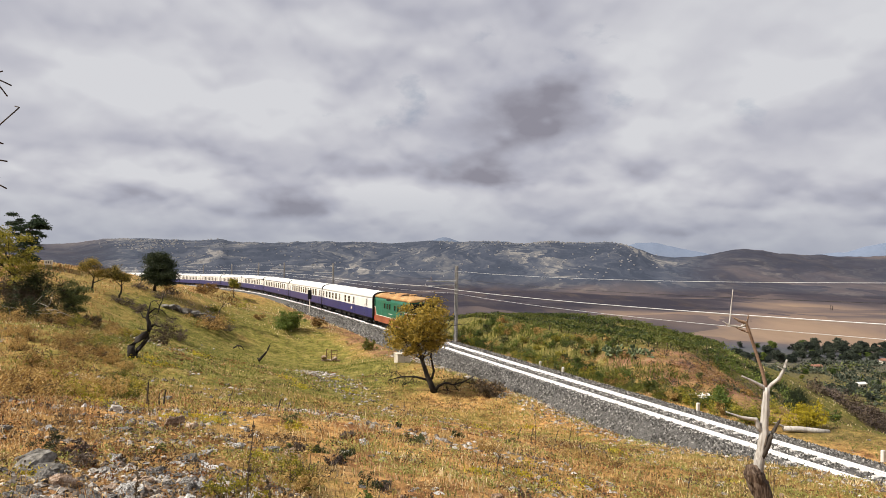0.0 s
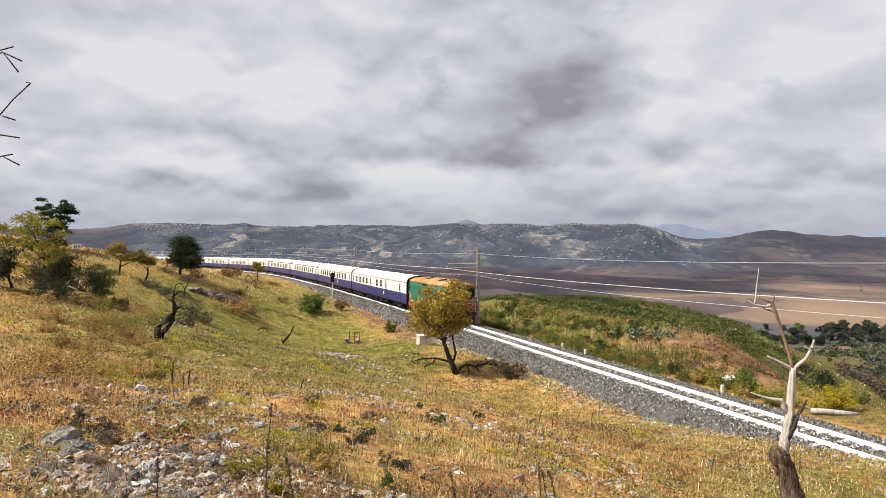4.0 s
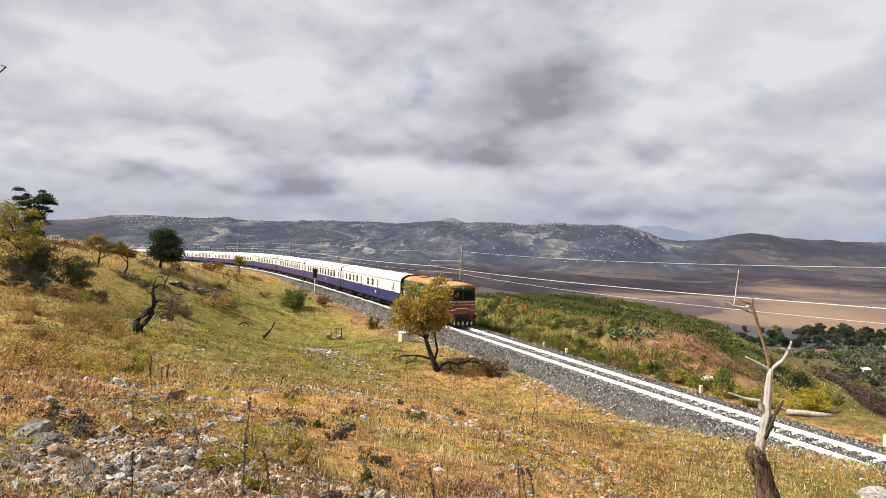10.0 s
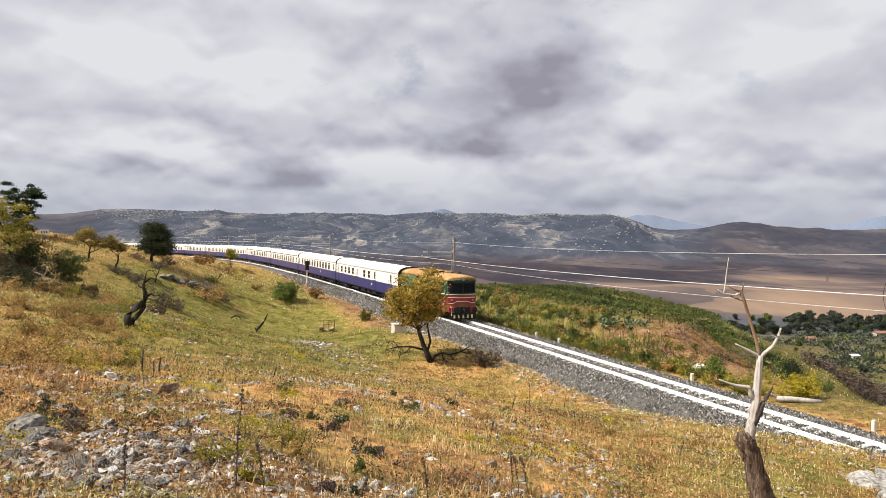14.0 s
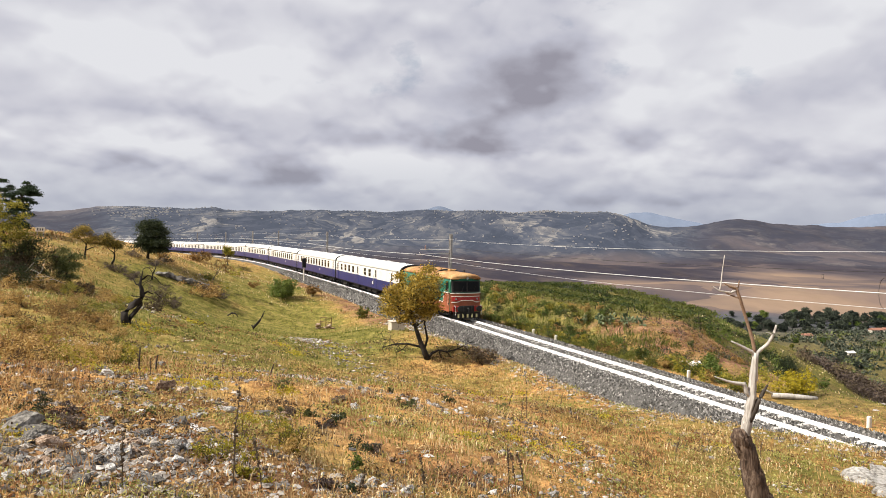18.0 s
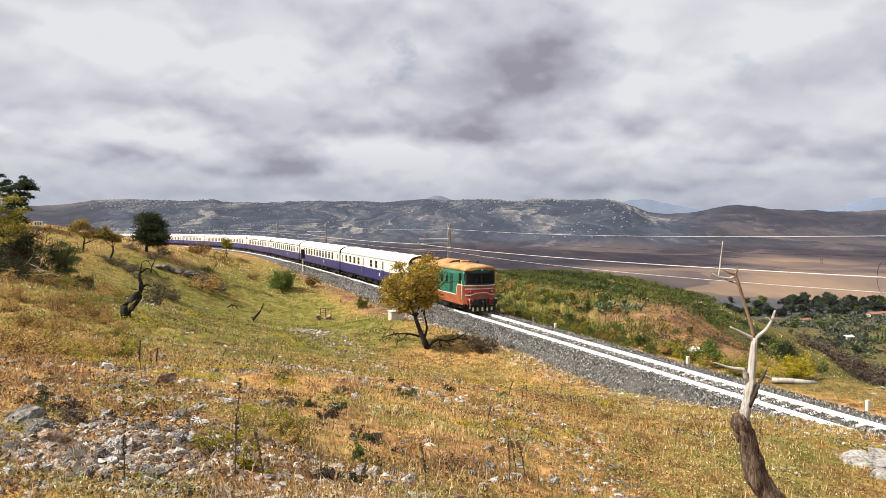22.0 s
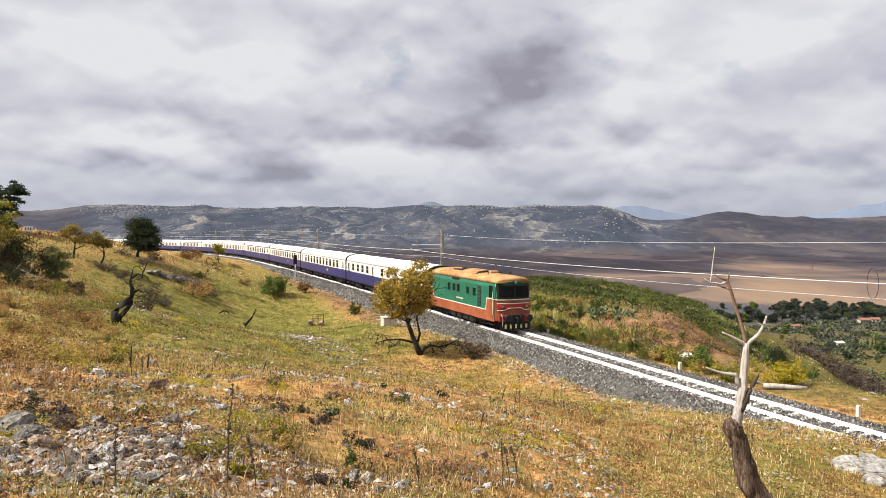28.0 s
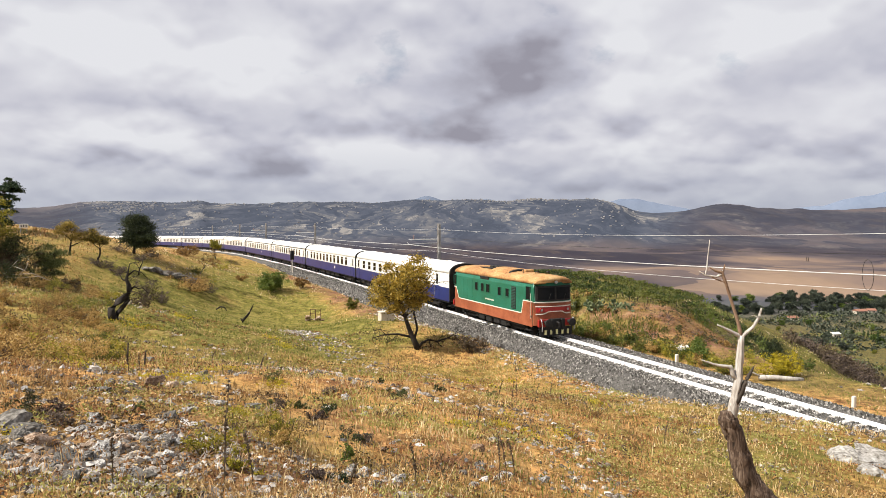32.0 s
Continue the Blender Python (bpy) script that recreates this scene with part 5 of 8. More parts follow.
# ---- plants ----
def grow(rng, start, way, length, radius, depth, out, tips, bend=0.5, fork=3, shrink=0.68, up=0.25):
    """Branches, each a path with radii, and the places of their tips."""
    pts, rad, p, d = [start], [radius], start.copy(), way.normalized()
    n = 5
    for k in range(n):
        d = (d + Vector((rng.gauss(0, 1), rng.gauss(0, 1), rng.gauss(0, 1) + up)) * bend * 0.3).normalized()
        p = p + d * (length / n)
        pts.append(p.copy())
        rad.append(radius * (1 - 0.45 * (k + 1) / n))
        if depth <= 1 and k > 1:
            tips.append(p.copy())
    out.append((pts, rad))
    if depth <= 0:
        tips.append(p)
        return
    for k in range(fork):
        side = Vector((rng.gauss(0, 1), rng.gauss(0, 1), rng.gauss(0, 0.6)))
        nd = (d * 0.75 + side.normalized() * 0.75 + Vector((0, 0, up * 0.5))).normalized()
        i = rng.choice((3, 4, 5)) if k else 5
        grow(rng, pts[i], nd, length * shrink * rng.uniform(0.8, 1.15), rad[i] * 0.72, depth - 1, out, tips, bend, fork, shrink, up)


def leaf_mesh(name, centres, size, material, rng, droop=0.0):
    """Many small pointed leaves, each a folded quad."""
    c = np.asarray(centres)
    n = len(c)
    a = rng.normal(size=(n, 3))
    a[:, 2] -= droop
    a /= np.linalg.norm(a, axis=1)[:, None]
    b = np.cross(a, rng.normal(size=(n, 3)))
    b /= np.linalg.norm(b, axis=1)[:, None] + 1e-9
    s = size * rng.uniform(0.6, 1.35, (n, 1))
    v = np.stack([c - a * s, c + b * s * 0.45, c + a * s, c - b * s * 0.45], 1).reshape(-1, 3)
    return quick_mesh(name, v, np.arange(4 * n).reshape(n, 4), material)


def scatter(places, n, spread, rng, squash=0.8):
    p = np.array([tuple(q) for q in places])
    flat = np.array((1, 1, squash))
    k = max(40, n // 45)
    clump = p[rng.integers(0, len(p), k)] + rng.normal(size=(k, 3)) * spread * 0.6 * flat
    wide = spread * rng.uniform(0.25, 0.55, (k, 1))
    i = rng.integers(0, k, n)
    return clump[i] + rng.normal(size=(n, 3)) * wide[i] * flat


def lobes(tips, k, n, radius, rng, squash=0.7):
    """Leaves gathered in k rounded lobes round the outermost tips, thin below and with gaps between."""
    p = np.array([tuple(q) for q in tips])
    chosen = [int(np.argmax(p[:, 2]))]
    gap = np.linalg.norm(p - p[chosen[0]], axis=1)
    while len(chosen) < min(k, len(p)):
        i = int(np.argmax(gap))
        chosen.append(i)
        gap = np.minimum(gap, np.linalg.norm(p - p[i], axis=1))
    c = p[chosen]
    size = radius * rng.uniform(0.6, 1.25, len(c))
    i = rng.choice(len(c), n, p=size ** 2 / np.sum(size ** 2))
    way = rng.normal(size=(n, 3))
    way /= np.linalg.norm(way, axis=1)[:, None]
    way[:, 2] = np.where(way[:, 2] < -0.35, -way[:, 2], way[:, 2])
    reach = rng.beta(3.5, 1.3, n) * (1 + 0.25 * rng.normal(size=n))
    return c[i] + way * (size[i] * reach)[:, None] * np.array((1, 1, squash))


def wood(paths, least=0.0):
    g = Geo()
    for pts, rad in paths:
        g.tube(pts, [max(r, least) for r in rad], 7 if rad[0] > 0.05 else 4)
    return g


def tree(name, label, x, y, height, radius, leaf, n, size, seed, limbs=(), fork=3, depth=3, spread=0.3, bark="bark", bend=0.55, up=0.3, lean=(0, 0), thin=0.012, category="tree", first=0.38, bare=False, group="", low=0.0, heads=0, flatten=0.7):
    rng, nr = random.Random(seed), np.random.default_rng(seed)
    z = ground_at(x, y)
    ob = thing(name, None, None, label, category, group, at=Matrix.Translation((x, y, z - 0.05)))
    out, tips = [], []
    grow(rng, Vector((0, 0, 0)), Vector((lean[0], lean[1], 1)), height * first, radius, depth, out, tips, bend, fork, 0.66, up)
    top = max(max(p.z for p in pts) for pts, _ in out)
    k = (height - 0.5 * spread) / top
    out = [([Vector((p.x * k, p.y * k, p.z * k)) for p in pts], rad) for pts, rad in out]
    tips = [p * k for p in tips]
    for path, rad in limbs:
        out.append(([Vector(p) for p in path], rad))
    part("trunk", wood(out, thin), M[bark], ob, flat=False)
    if low:
        tips = tips + [Vector((p.x * 0.9, p.y * 0.9, p.z * rng.uniform(low, 0.9))) for p in tips]
    if not bare:
        c = lobes(tips, heads, n, spread, nr, flatten) if heads else scatter(tips, n, spread, nr)
        part("crown", leaf_mesh("crown", c, size, M[leaf], nr), None, ob)
    return ob


def shrub(name, label, x, y, w, h, leaf, n, size, seed, category="bush", group="", stems=True, z=None):
    rng, nr = random.Random(seed), np.random.default_rng(seed)
    z = ground_at(x, y) if z is None else z
    ob = thing(name, None, None, label, category, group, at=Matrix.Translation((x, y, z - 0.03)))
    out, tips = [], []
    for k in range(9 if w > 1 else 6):
        a = rng.uniform(0, 6.28)
        way = Vector((math.cos(a) * w / h * 0.6, math.sin(a) * w / h * 0.6, 1))
        grow(rng, Vector((0, 0, 0)), way, h * 0.55, 0.003 + 0.013 * h, 1, out, tips, 0.6, 2, 0.6, 0.1)
    top = max(p.z for p in tips)
    wide = max(max(abs(p.x), abs(p.y)) for p in tips)
    fix = lambda p: Vector((p.x * 0.5 * w / wide, p.y * 0.5 * w / wide, p.z * h * 0.93 / top))
    out = [([fix(p) for p in pts], rad) for pts, rad in out]
    tips = [fix(p) for p in tips]
    low = [t * q for t in tips for q in (1.0, 0.85, 0.62)]
    tagged(part("stem", wood(out, min(0.006, 0.0015 + 0.004 * h)), M["twig"], ob), kind="stuff")
    if n:
        c = scatter(low, n, 0.11 * w, nr, 0.7)
        c[:, 2] = np.abs(c[:, 2])
        part("foliage", leaf_mesh("foliage", c, size, M[leaf], nr), None, ob)
    return ob


def plants():
    # the almond tree in autumn leaf between the viewer and the train
    s = 1 / 29.2
    limbs = [([(-0.15, 0.0, 0.75), (-1.1, 0.1, 0.95), (-1.9, 0.0, 0.95), (-2.7, 0.1, 0.7)], [0.09, 0.06, 0.045, 0.02]),
             ([(-1.1, 0.1, 0.95), (-1.5, 0.3, 0.55), (-1.9, 0.4, 0.35)], [0.03, 0.02, 0.01]), ([(-1.9, 0, 0.95), (-2.2, 0, 1.25), (-2.6, 0.1, 1.2)], [0.03, 0.02, 0.01]),
             ([(0.1, 0.0, 0.1), (0.35, -0.1, 0.45), (0.75, 0, 0.62), (1.25, 0.1, 0.5), (1.9, 0, 0.72), (2.6, 0.1, 1.1)], [0.10, 0.09, 0.06, 0.05, 0.04, 0.012]),
             ([(1.25, 0.1, 0.5), (1.5, 0.2, 0.2), (1.7, 0.2, 0.1)], [0.04, 0.02, 0.01]), ([(1.9, 0, 0.72), (2.3, 0.1, 0.6), (2.6, 0.2, 0.55)], [0.025, 0.02, 0.01]),
             ([(0.75, 0, 0.62), (0.9, 0, 0.2), (1.1, 0.1, 0.05)], [0.03, 0.02, 0.012])]
    rng, nr = random.Random(31), np.random.default_rng(31)
    x, y = -1.62, 40.2
    ob = thing("almond_tree", None, None, "gnarled almond tree with thinning golden autumn leaves", "tree", at=Matrix.Translation((x, y, ground_at(x, y) - 0.05)))
    out, tips = list(limbs), []
    main = ([(0.1, 0, 0), (-0.12, 0, 0.55), (-0.35, 0, 1.05), (-0.62, 0.05, 1.8), (-0.95, 0, 2.9)], [0.21, 0.17, 0.15, 0.12, 0.09])
    out.append(main)
    out.append(([(-0.15, 0, 0.6), (0.05, 0.1, 1.3), (-0.15, 0.1, 2.2), (0.0, 0.1, 3.1)], [0.08, 0.07, 0.055, 0.04]))
    for base, n in ((Vector((-0.95, 0, 2.9)), 7), (Vector((0.0, 0.1, 3.1)), 4), (Vector((-0.66, 0.05, 2.0)), 4)):
        for k in range(n):
            a = 6.28 * k / n + rng.uniform(-0.4, 0.4)
            grow(rng, base, Vector((math.cos(a) * 0.75, math.sin(a) * 0.75, 0.75)), 1.5, 0.045, 2, out, tips, 0.6, 3, 0.62, 0.15)
    c0 = Vector((-1.18, 0, 4.4))
    keep = []
    for p in tips:
        q = p - c0
        r = math.sqrt((q.x / 1.75) ** 2 + (q.y / 1.75) ** 2 + (q.z / 1.75) ** 2)
        keep.append(c0 + q / max(1, r))
    out = [([Vector(p) for p in pts], rad) for pts, rad in out]
    for pts, rad in list(out[:7]):
        for p in pts[1:]:
            for k in range(4):
                grow(rng, Vector(p), Vector((rng.gauss(0, 1), rng.gauss(0, 1), rng.gauss(0, 0.8))), 0.50, 0.016, 1, out, [], 0.8, 2, 0.6, 0.0)
    part("trunk", wood(out, 0.008), M["char"], ob, "dark gnarled trunk and bare low limbs", flat=False)
    low = [Vector((p.x, p.y, p.z - 0.7)) for p in keep[::3]]
    c = np.concatenate([lobes(keep + low, 46, 12500, 0.52, nr, 0.8), scatter(keep + low, 2600, 0.5, nr)])
    part("crown", leaf_mesh("crown", c, 0.075, M["leaf_yellow"], nr), None, ob, "sparse golden leaves")
    # trees on the rise beyond the hollow
    tree("olive_tree", "dense dark evergreen tree with a lobed crown on the rise", -31.9, 68.4, 3.9, 0.17, "leaf_olive", 30000, 0.075, 41, fork=4, spread=0.95, first=0.22, bend=0.6, up=0.0, low=0.45, heads=22, flatten=0.6)
    tree("almond_tree", "small bare-stemmed almond tree with brownish leaves", -32.6, 57.9, 2.9, 0.10, "leaf_yellow", 6000, 0.05, 42, spread=0.5, heads=22, bark="char")
    tree("almond_tree", "small crooked almond tree with yellow-brown leaves", -30.9, 59.2, 2.9, 0.10, "leaf_yellow", 5500, 0.05, 43, spread=0.48, bend=0.75, heads=22, bark="char")
    tree("almond_tree", "small yellow-green almond tree beside the train", -32.8, 95.5, 2.7, 0.10, "leaf_mixed", 2600, 0.10, 44, spread=0.38, first=0.3)
    tree("sapling", "thin leaning sapling with rusty leaves", -25.1, 68.0, 3.1, 0.07, "leaf_rust", 700, 0.07, 45, spread=0.22, lean=(0.2, 0))
    tree("olive_tree", "dark bushy olive tree with dead lower twigs", -25.3, 43.3, 2.75, 0.08, "leaf_olive", 9000, 0.05, 46, spread=0.5, fork=4, first=0.2, up=0.35, low=0.5, heads=22, bark="char")
    tree("almond_tree", "broad almond tree with yellow-green top and bare lower branches", -28.2, 41.1, 5.2, 0.12, "leaf_mixed", 9000, 0.065, 47, spread=0.55, fork=4, first=0.24, up=0.25, low=0.6, heads=34, bark="char")
    tree("almond_tree", "leafless tangle of dark almond branches", -26.4, 40.6, 3.1, 0.07, "leaf_olive", 5000, 0.05, 48, spread=0.5, fork=5, depth=3, first=0.2, up=0.05, bend=0.9, bark="char")
    tree("pine_tree", "dark green pine with layered crown behind the hill", -43.2, 64.8, 5.0, 0.16, "needle", 15000, 0.09, 49, spread=0.62, fork=4, first=0.40, up=0.1, bend=0.35, heads=30, flatten=0.5, low=0.6)
    tree("olive_tree", "dark olive bush beside the broad almond tree", -29.5, 40.0, 3.0, 0.1, "leaf_olive", 4200, 0.07, 50, spread=0.5, fork=4, first=0.2, low=0.5)
    # the tree at the viewer's left, of which only twigs reach into the picture
    tree("almond_tree", "bare almond tree beside the viewer with thin dark twigs", -3.97, 3.5, 3.0, 0.06, "leaf_olive", 60, 0.03, 53, spread=0.05, limbs=[
        ([(0.2, 0, 1.92), (0.8, 0, 2.17), (1.2, 0, 2.37), (1.36, 0, 2.55), (1.46, 0, 2.64), (1.42, 0.02, 2.65)], [0.010, 0.007, 0.0045, 0.003, 0.002, 0.0015]),
        ([(1.2, 0, 2.37), (1.33, 0, 2.35), (1.40, 0, 2.34)], [0.005, 0.003, 0.002]), ([(1.3, 0, 2.46), (1.36, 0.02, 2.44)], [0.003, 0.002]),
        ([(0.6, 0, 2.07), (1.1, 0, 2.17), (1.30, 0, 2.24), (1.40, 0, 2.19)], [0.008, 0.006, 0.004, 0.002]), ([(1.30, 0, 2.24), (1.36, 0, 2.25)], [0.003, 0.002]),
        ([(0.4, 0, 2.42), (1.0, 0, 2.72), (1.3, 0, 2.81), (1.41, 0, 2.76)], [0.009, 0.007, 0.004, 0.002]), ([(1.3, 0, 2.81), (1.39, 0, 2.70)], [0.003, 0.002]), ([(1.28, 0, 2.82), (1.36, 0, 2.84)], [0.003, 0.002])],
         depth=2, thin=0.004)
    # black snags and stumps
    def snag(name, label, x, y, paths, mat="char"):
        ob = thing(name, wood([([Vector(p) for p in pts], rad) for pts, rad in paths]), M[mat], label, "dead tree", at=Matrix.Translation((x, y, ground_at(x, y) - 0.04)), flat=False)
        return ob
    twisted = [([(0, 0, 0), (-0.08, 0, 0.32), (-0.10, 0, 0.57), (0.21, 0.05, 0.94), (0.62, 0, 1.20), (0.78, 0, 1.45), (0.76, 0, 1.75), (0.66, 0, 2.0), (0.73, 0, 2.35), (0.82, 0, 2.75)], [0.17, 0.15, 0.14, 0.13, 0.12, 0.10, 0.08, 0.06, 0.035, 0.012]),
               ([(0.08, 0.1, 0), (0.18, 0.1, 0.42), (0.45, 0.1, 0.72), (0.70, 0.05, 1.02), (0.80, 0, 1.4)], [0.10, 0.09, 0.08, 0.07, 0.05]),
               ([(0.78, 0, 1.5), (1.0, 0.1, 1.66), (1.2, 0.1, 1.55), (1.35, 0.2, 1.62)], [0.05, 0.035, 0.022, 0.008]), ([(0.70, 0, 1.95), (0.42, 0.1, 2.0), (0.25, 0.1, 2.3)], [0.04, 0.025, 0.008]),
               ([(0.72, 0, 2.2), (1.0, 0.1, 2.45), (1.35, 0.1, 2.35), (1.65, 0.2, 2.0)], [0.035, 0.025, 0.018, 0.006]), ([(0.73, 0, 2.3), (0.5, 0.1, 2.55)], [0.02, 0.006])]
    brush = random.Random(66)
    for pts, rad in list(twisted):
        for q, r in list(zip(pts, rad))[3:]:
            grow(brush, Vector(q), Vector((brush.gauss(0.2, 1), brush.gauss(0, 1), brush.gauss(0.3, 0.8))), 0.5, 0.013, 1, twisted, [], 0.8, 3, 0.7, 0.1)
    twisted = [(pts, [r * 1.3 for r in rad]) for pts, rad in twisted]
    snag("snag", "twisted black trunk of a dead almond tree", -15.95, 31.95, twisted)
    snag("snag", "short leaning black burnt branch standing in the grass", -16.5, 54.3, [
        ([(0, 0, 0), (0.02, 0, 0.25), (0.3, 0, 0.55), (0.55, 0, 0.85), (0.72, 0, 1.15), (0.92, 0, 1.62)], [0.11, 0.12, 0.10, 0.085, 0.07, 0.02]), ([(0, 0, 0.2), (-0.15, 0, 0.42)], [0.08, 0.05]), ([(0.72, 0, 1.15), (0.8, 0.05, 1.45)], [0.04, 0.015])])
    snag("fallen_branch", "low arched dark dead branch in the grass", -20.3, 60.5, [([(-0.75, 0, 0.02), (-0.45, 0, 0.25), (-0.1, 0, 0.48), (0.25, 0, 0.42), (0.5, 0, 0.1)], [0.05, 0.06, 0.07, 0.05, 0.03]), ([(-0.1, 0, 0.48), (0.1, 0, 0.15)], [0.04, 0.02])])
    snag("snag", "small bare dark sapling at the rock ledge", -27.7, 60.2, [([(0, 0, 0), (0.1, 0, 0.6), (0.35, 0, 1.1), (0.5, 0, 1.9)], [0.07, 0.06, 0.04, 0.015]), ([(0.1, 0, 0.6), (-0.2, 0, 1.0), (-0.3, 0, 1.5)], [0.035, 0.03, 0.01]), ([(-0.2, 0, 1.0), (-0.5, 0, 1.1)], [0.02, 0.01])])
    heap = [
        ([(-2.6, 0, 0.9), (-1.5, 0, 0.75), (-0.4, 0, 0.65), (0.6, 0, 0.75), (1.0, 0, 0.6)], [0.028, 0.028, 0.025, 0.017, 0.008]), ([(-1.6, 0.2, 0.5), (-0.3, 0.2, 0.45), (0.9, 0.2, 0.55), (1.7, 0.3, 0.2)], [0.022, 0.022, 0.017, 0.008]),
        ([(-1.2, 0, 0.4), (-0.7, 0, 1.0), (-0.2, 0, 1.5)], [0.022, 0.017, 0.008]), ([(-0.2, 0, 0.6), (0.3, 0, 1.05), (0.45, 0, 1.6)], [0.019, 0.017, 0.008]), ([(-0.4, 0, 1.15), (0.2, 0, 0.9), (0.7, 0, 0.4)], [0.017, 0.017, 0.011]), ([(-2.0, 0, 0.2), (-2.2, 0, 0.8), (-1.8, 0, 1.3)], [0.022, 0.017, 0.008])]
    for limb_path in heap:
        snag("dead_branch", "bleached dead branch in a heap under the almond tree", -24.6, 38.6, [limb_path], "deadwood")["group"] = "heap of dead branches"
    # the dead tree by the slope's edge, grey above and brown below
    base = Matrix.Translation((4.83, 9.93, ground_at(4.83, 9.93)))
    dz = 2.97 - ground_at(4.83, 9.93)
    dead = thing("dead_tree", None, None, "dead tree with a thick brown stump and bleached bare branches", "dead tree", at=base)
    def limb(name, pts, rad, mat, label=""):
        rng = random.Random(len(pts) * 7 + int(rad[0] * 1000))
        p = [Vector((q[0], q[1], q[2] + dz)) for q in pts]
        fine, fr = [], []
        for i in range(len(p) - 1):
            for k in range(4):
                t = k / 4
                fine.append(p[i].lerp(p[i + 1], t) + Vector((rng.uniform(-1, 1), rng.uniform(-1, 1), rng.uniform(-1, 1))) * 0.08 * rad[i])
                fr.append((rad[i] * (1 - t) + rad[i + 1] * t) * rng.uniform(0.92, 1.08))
        fine.append(p[-1])
        fr.append(rad[-1])
        sides = 28 if rad[0] > 0.05 else 7
        g = Geo().tube(fine, fr, sides)
        if sides == 28:      # the weathered wood is fluted
            for i, c in enumerate(fine):
                for j in range(sides):
                    a = 6.283 * j / sides + 0.25 * math.sin(i * 0.35)
                    k = 1 + 0.07 * math.sin(6 * a + 0.15 * i) + 0.05 * math.sin(11 * a - 0.1 * i) + rng.uniform(-0.025, 0.025)
                    g.v[i * sides + j] = tuple(c + (Vector(g.v[i * sides + j]) - c) * k)
        part(name, g, M[mat], dead, label, flat=False)
    limb("stump", [(0.22, 0.05, -0.1), (0.06, 0, 0.16), (-0.10, 0, 0.35), (-0.25, 0, 0.58), (-0.31, 0, 0.85), (-0.41, 0, 1.16), (-0.51, 0, 1.38), (-0.56, 0, 1.49)], [0.22, 0.18, 0.165, 0.15, 0.145, 0.135, 0.125, 0.11], "burnt", "thick weathered brown stump")
    limb("knob", [(-0.50, -0.02, 1.30), (-0.57, -0.05, 1.45), (-0.60, -0.05, 1.55)], [0.10, 0.10, 0.05], "burnt")
    limb("trunk", [(-0.49, 0, 1.3), (-0.44, 0, 1.54), (-0.39, 0.02, 1.81), (-0.37, 0, 2.03), (-0.35, 0, 2.3), (-0.335, 0, 2.69)], [0.078, 0.070, 0.062, 0.056, 0.052, 0.046], "deadwood", "bleached grey trunk")
    limb("branch", [(-0.335, 0, 2.66), (-0.39, 0.02, 2.94), (-0.49, 0.03, 3.24), (-0.59, 0, 3.51), (-0.64, 0, 3.64), (-0.74, 0, 3.67), (-0.83, 0, 3.72)], [0.030, 0.025, 0.023, 0.022, 0.026, 0.02, 0.008], "redwood", "reddish brown upper branch")
    limb("branch", [(-0.335, 0, 2.66), (-0.25, 0, 2.74), (-0.16, 0, 2.81), (-0.07, 0.02, 2.95), (-0.02, 0.03, 3.1)], [0.032, 0.027, 0.024, 0.022, 0.014], "deadwood")
    limb("branch", [(-0.35, 0, 2.67), (-0.53, -0.03, 2.77), (-0.72, -0.06, 2.86)], [0.032, 0.024, 0.012], "deadwood")
    limb("branch", [(-0.63, 0, 3.62), (-0.72, 0, 3.575), (-0.89, 0, 3.6), (-0.98, 0, 3.66)], [0.02, 0.016, 0.012, 0.006], "deadwood")
    limb("branch", [(-0.89, 0, 3.6), (-0.87, 0, 3.7), (-0.86, 0, 3.84), (-0.83, 0, 4.13)], [0.010, 0.010, 0.009, 0.005], "deadwood")
    limb("branch", [(-0.64, 0, 3.62), (-0.60, 0.02, 3.70), (-0.59, 0.02, 3.76)], [0.02, 0.014, 0.006], "redwood")
    limb("branch", [(-0.6, 0, 3.5), (-0.70, 0.03, 3.53), (-0.78, 0.05, 3.57)], [0.015, 0.01, 0.005], "redwood")
    limb("branch", [(-0.72, 0, 3.575), (-0.66, 0, 3.63), (-0.62, 0, 3.68)], [0.012, 0.01, 0.006], "deadwood")
    limb("branch", [(-0.37, 0, 2.0), (-0.46, -0.02, 2.10), (-0.5, -0.03, 2.22), (-0.62, -0.04, 2.23), (-0.76, -0.05, 2.26), (-0.95, -0.06, 2.33)], [0.04, 0.036, 0.032, 0.026, 0.02, 0.008], "deadwood")
    limb("branch", [(-0.40, 0, 1.66), (-0.33, -0.02, 1.82), (-0.29, -0.03, 1.96), (-0.21, -0.03, 2.11), (-0.14, -0.03, 2.24)], [0.05, 0.045, 0.035, 0.026, 0.01], "bark", "charred side branch")
    limb("branch", [(-0.07, 0.02, 2.95), (-0.15, 0.02, 2.99), (-0.17, 0.02, 2.99)], [0.012, 0.008, 0.005], "deadwood")
    # bushes
    shrub("bush", "low dark thicket of twigs and small leaves", -25.8, 38.4, 3.2, 1.7, "leaf_olive", 2600, 0.05, 74)
    shrub("bush", "dark leafless thicket beside the olive bush", -23.6, 41.2, 2.6, 1.4, "twig", 1800, 0.05, 75)
    shrub("bush", "dark leafless thicket behind the bleached branches", -26.8, 41.6, 3.6, 2.6, "twig", 4000, 0.05, 76)
    shrub("bush", "dense dark tangle of leafless twigs", -27.0, 39.6, 3.6, 2.3, "twig", 3500, 0.06, 71)
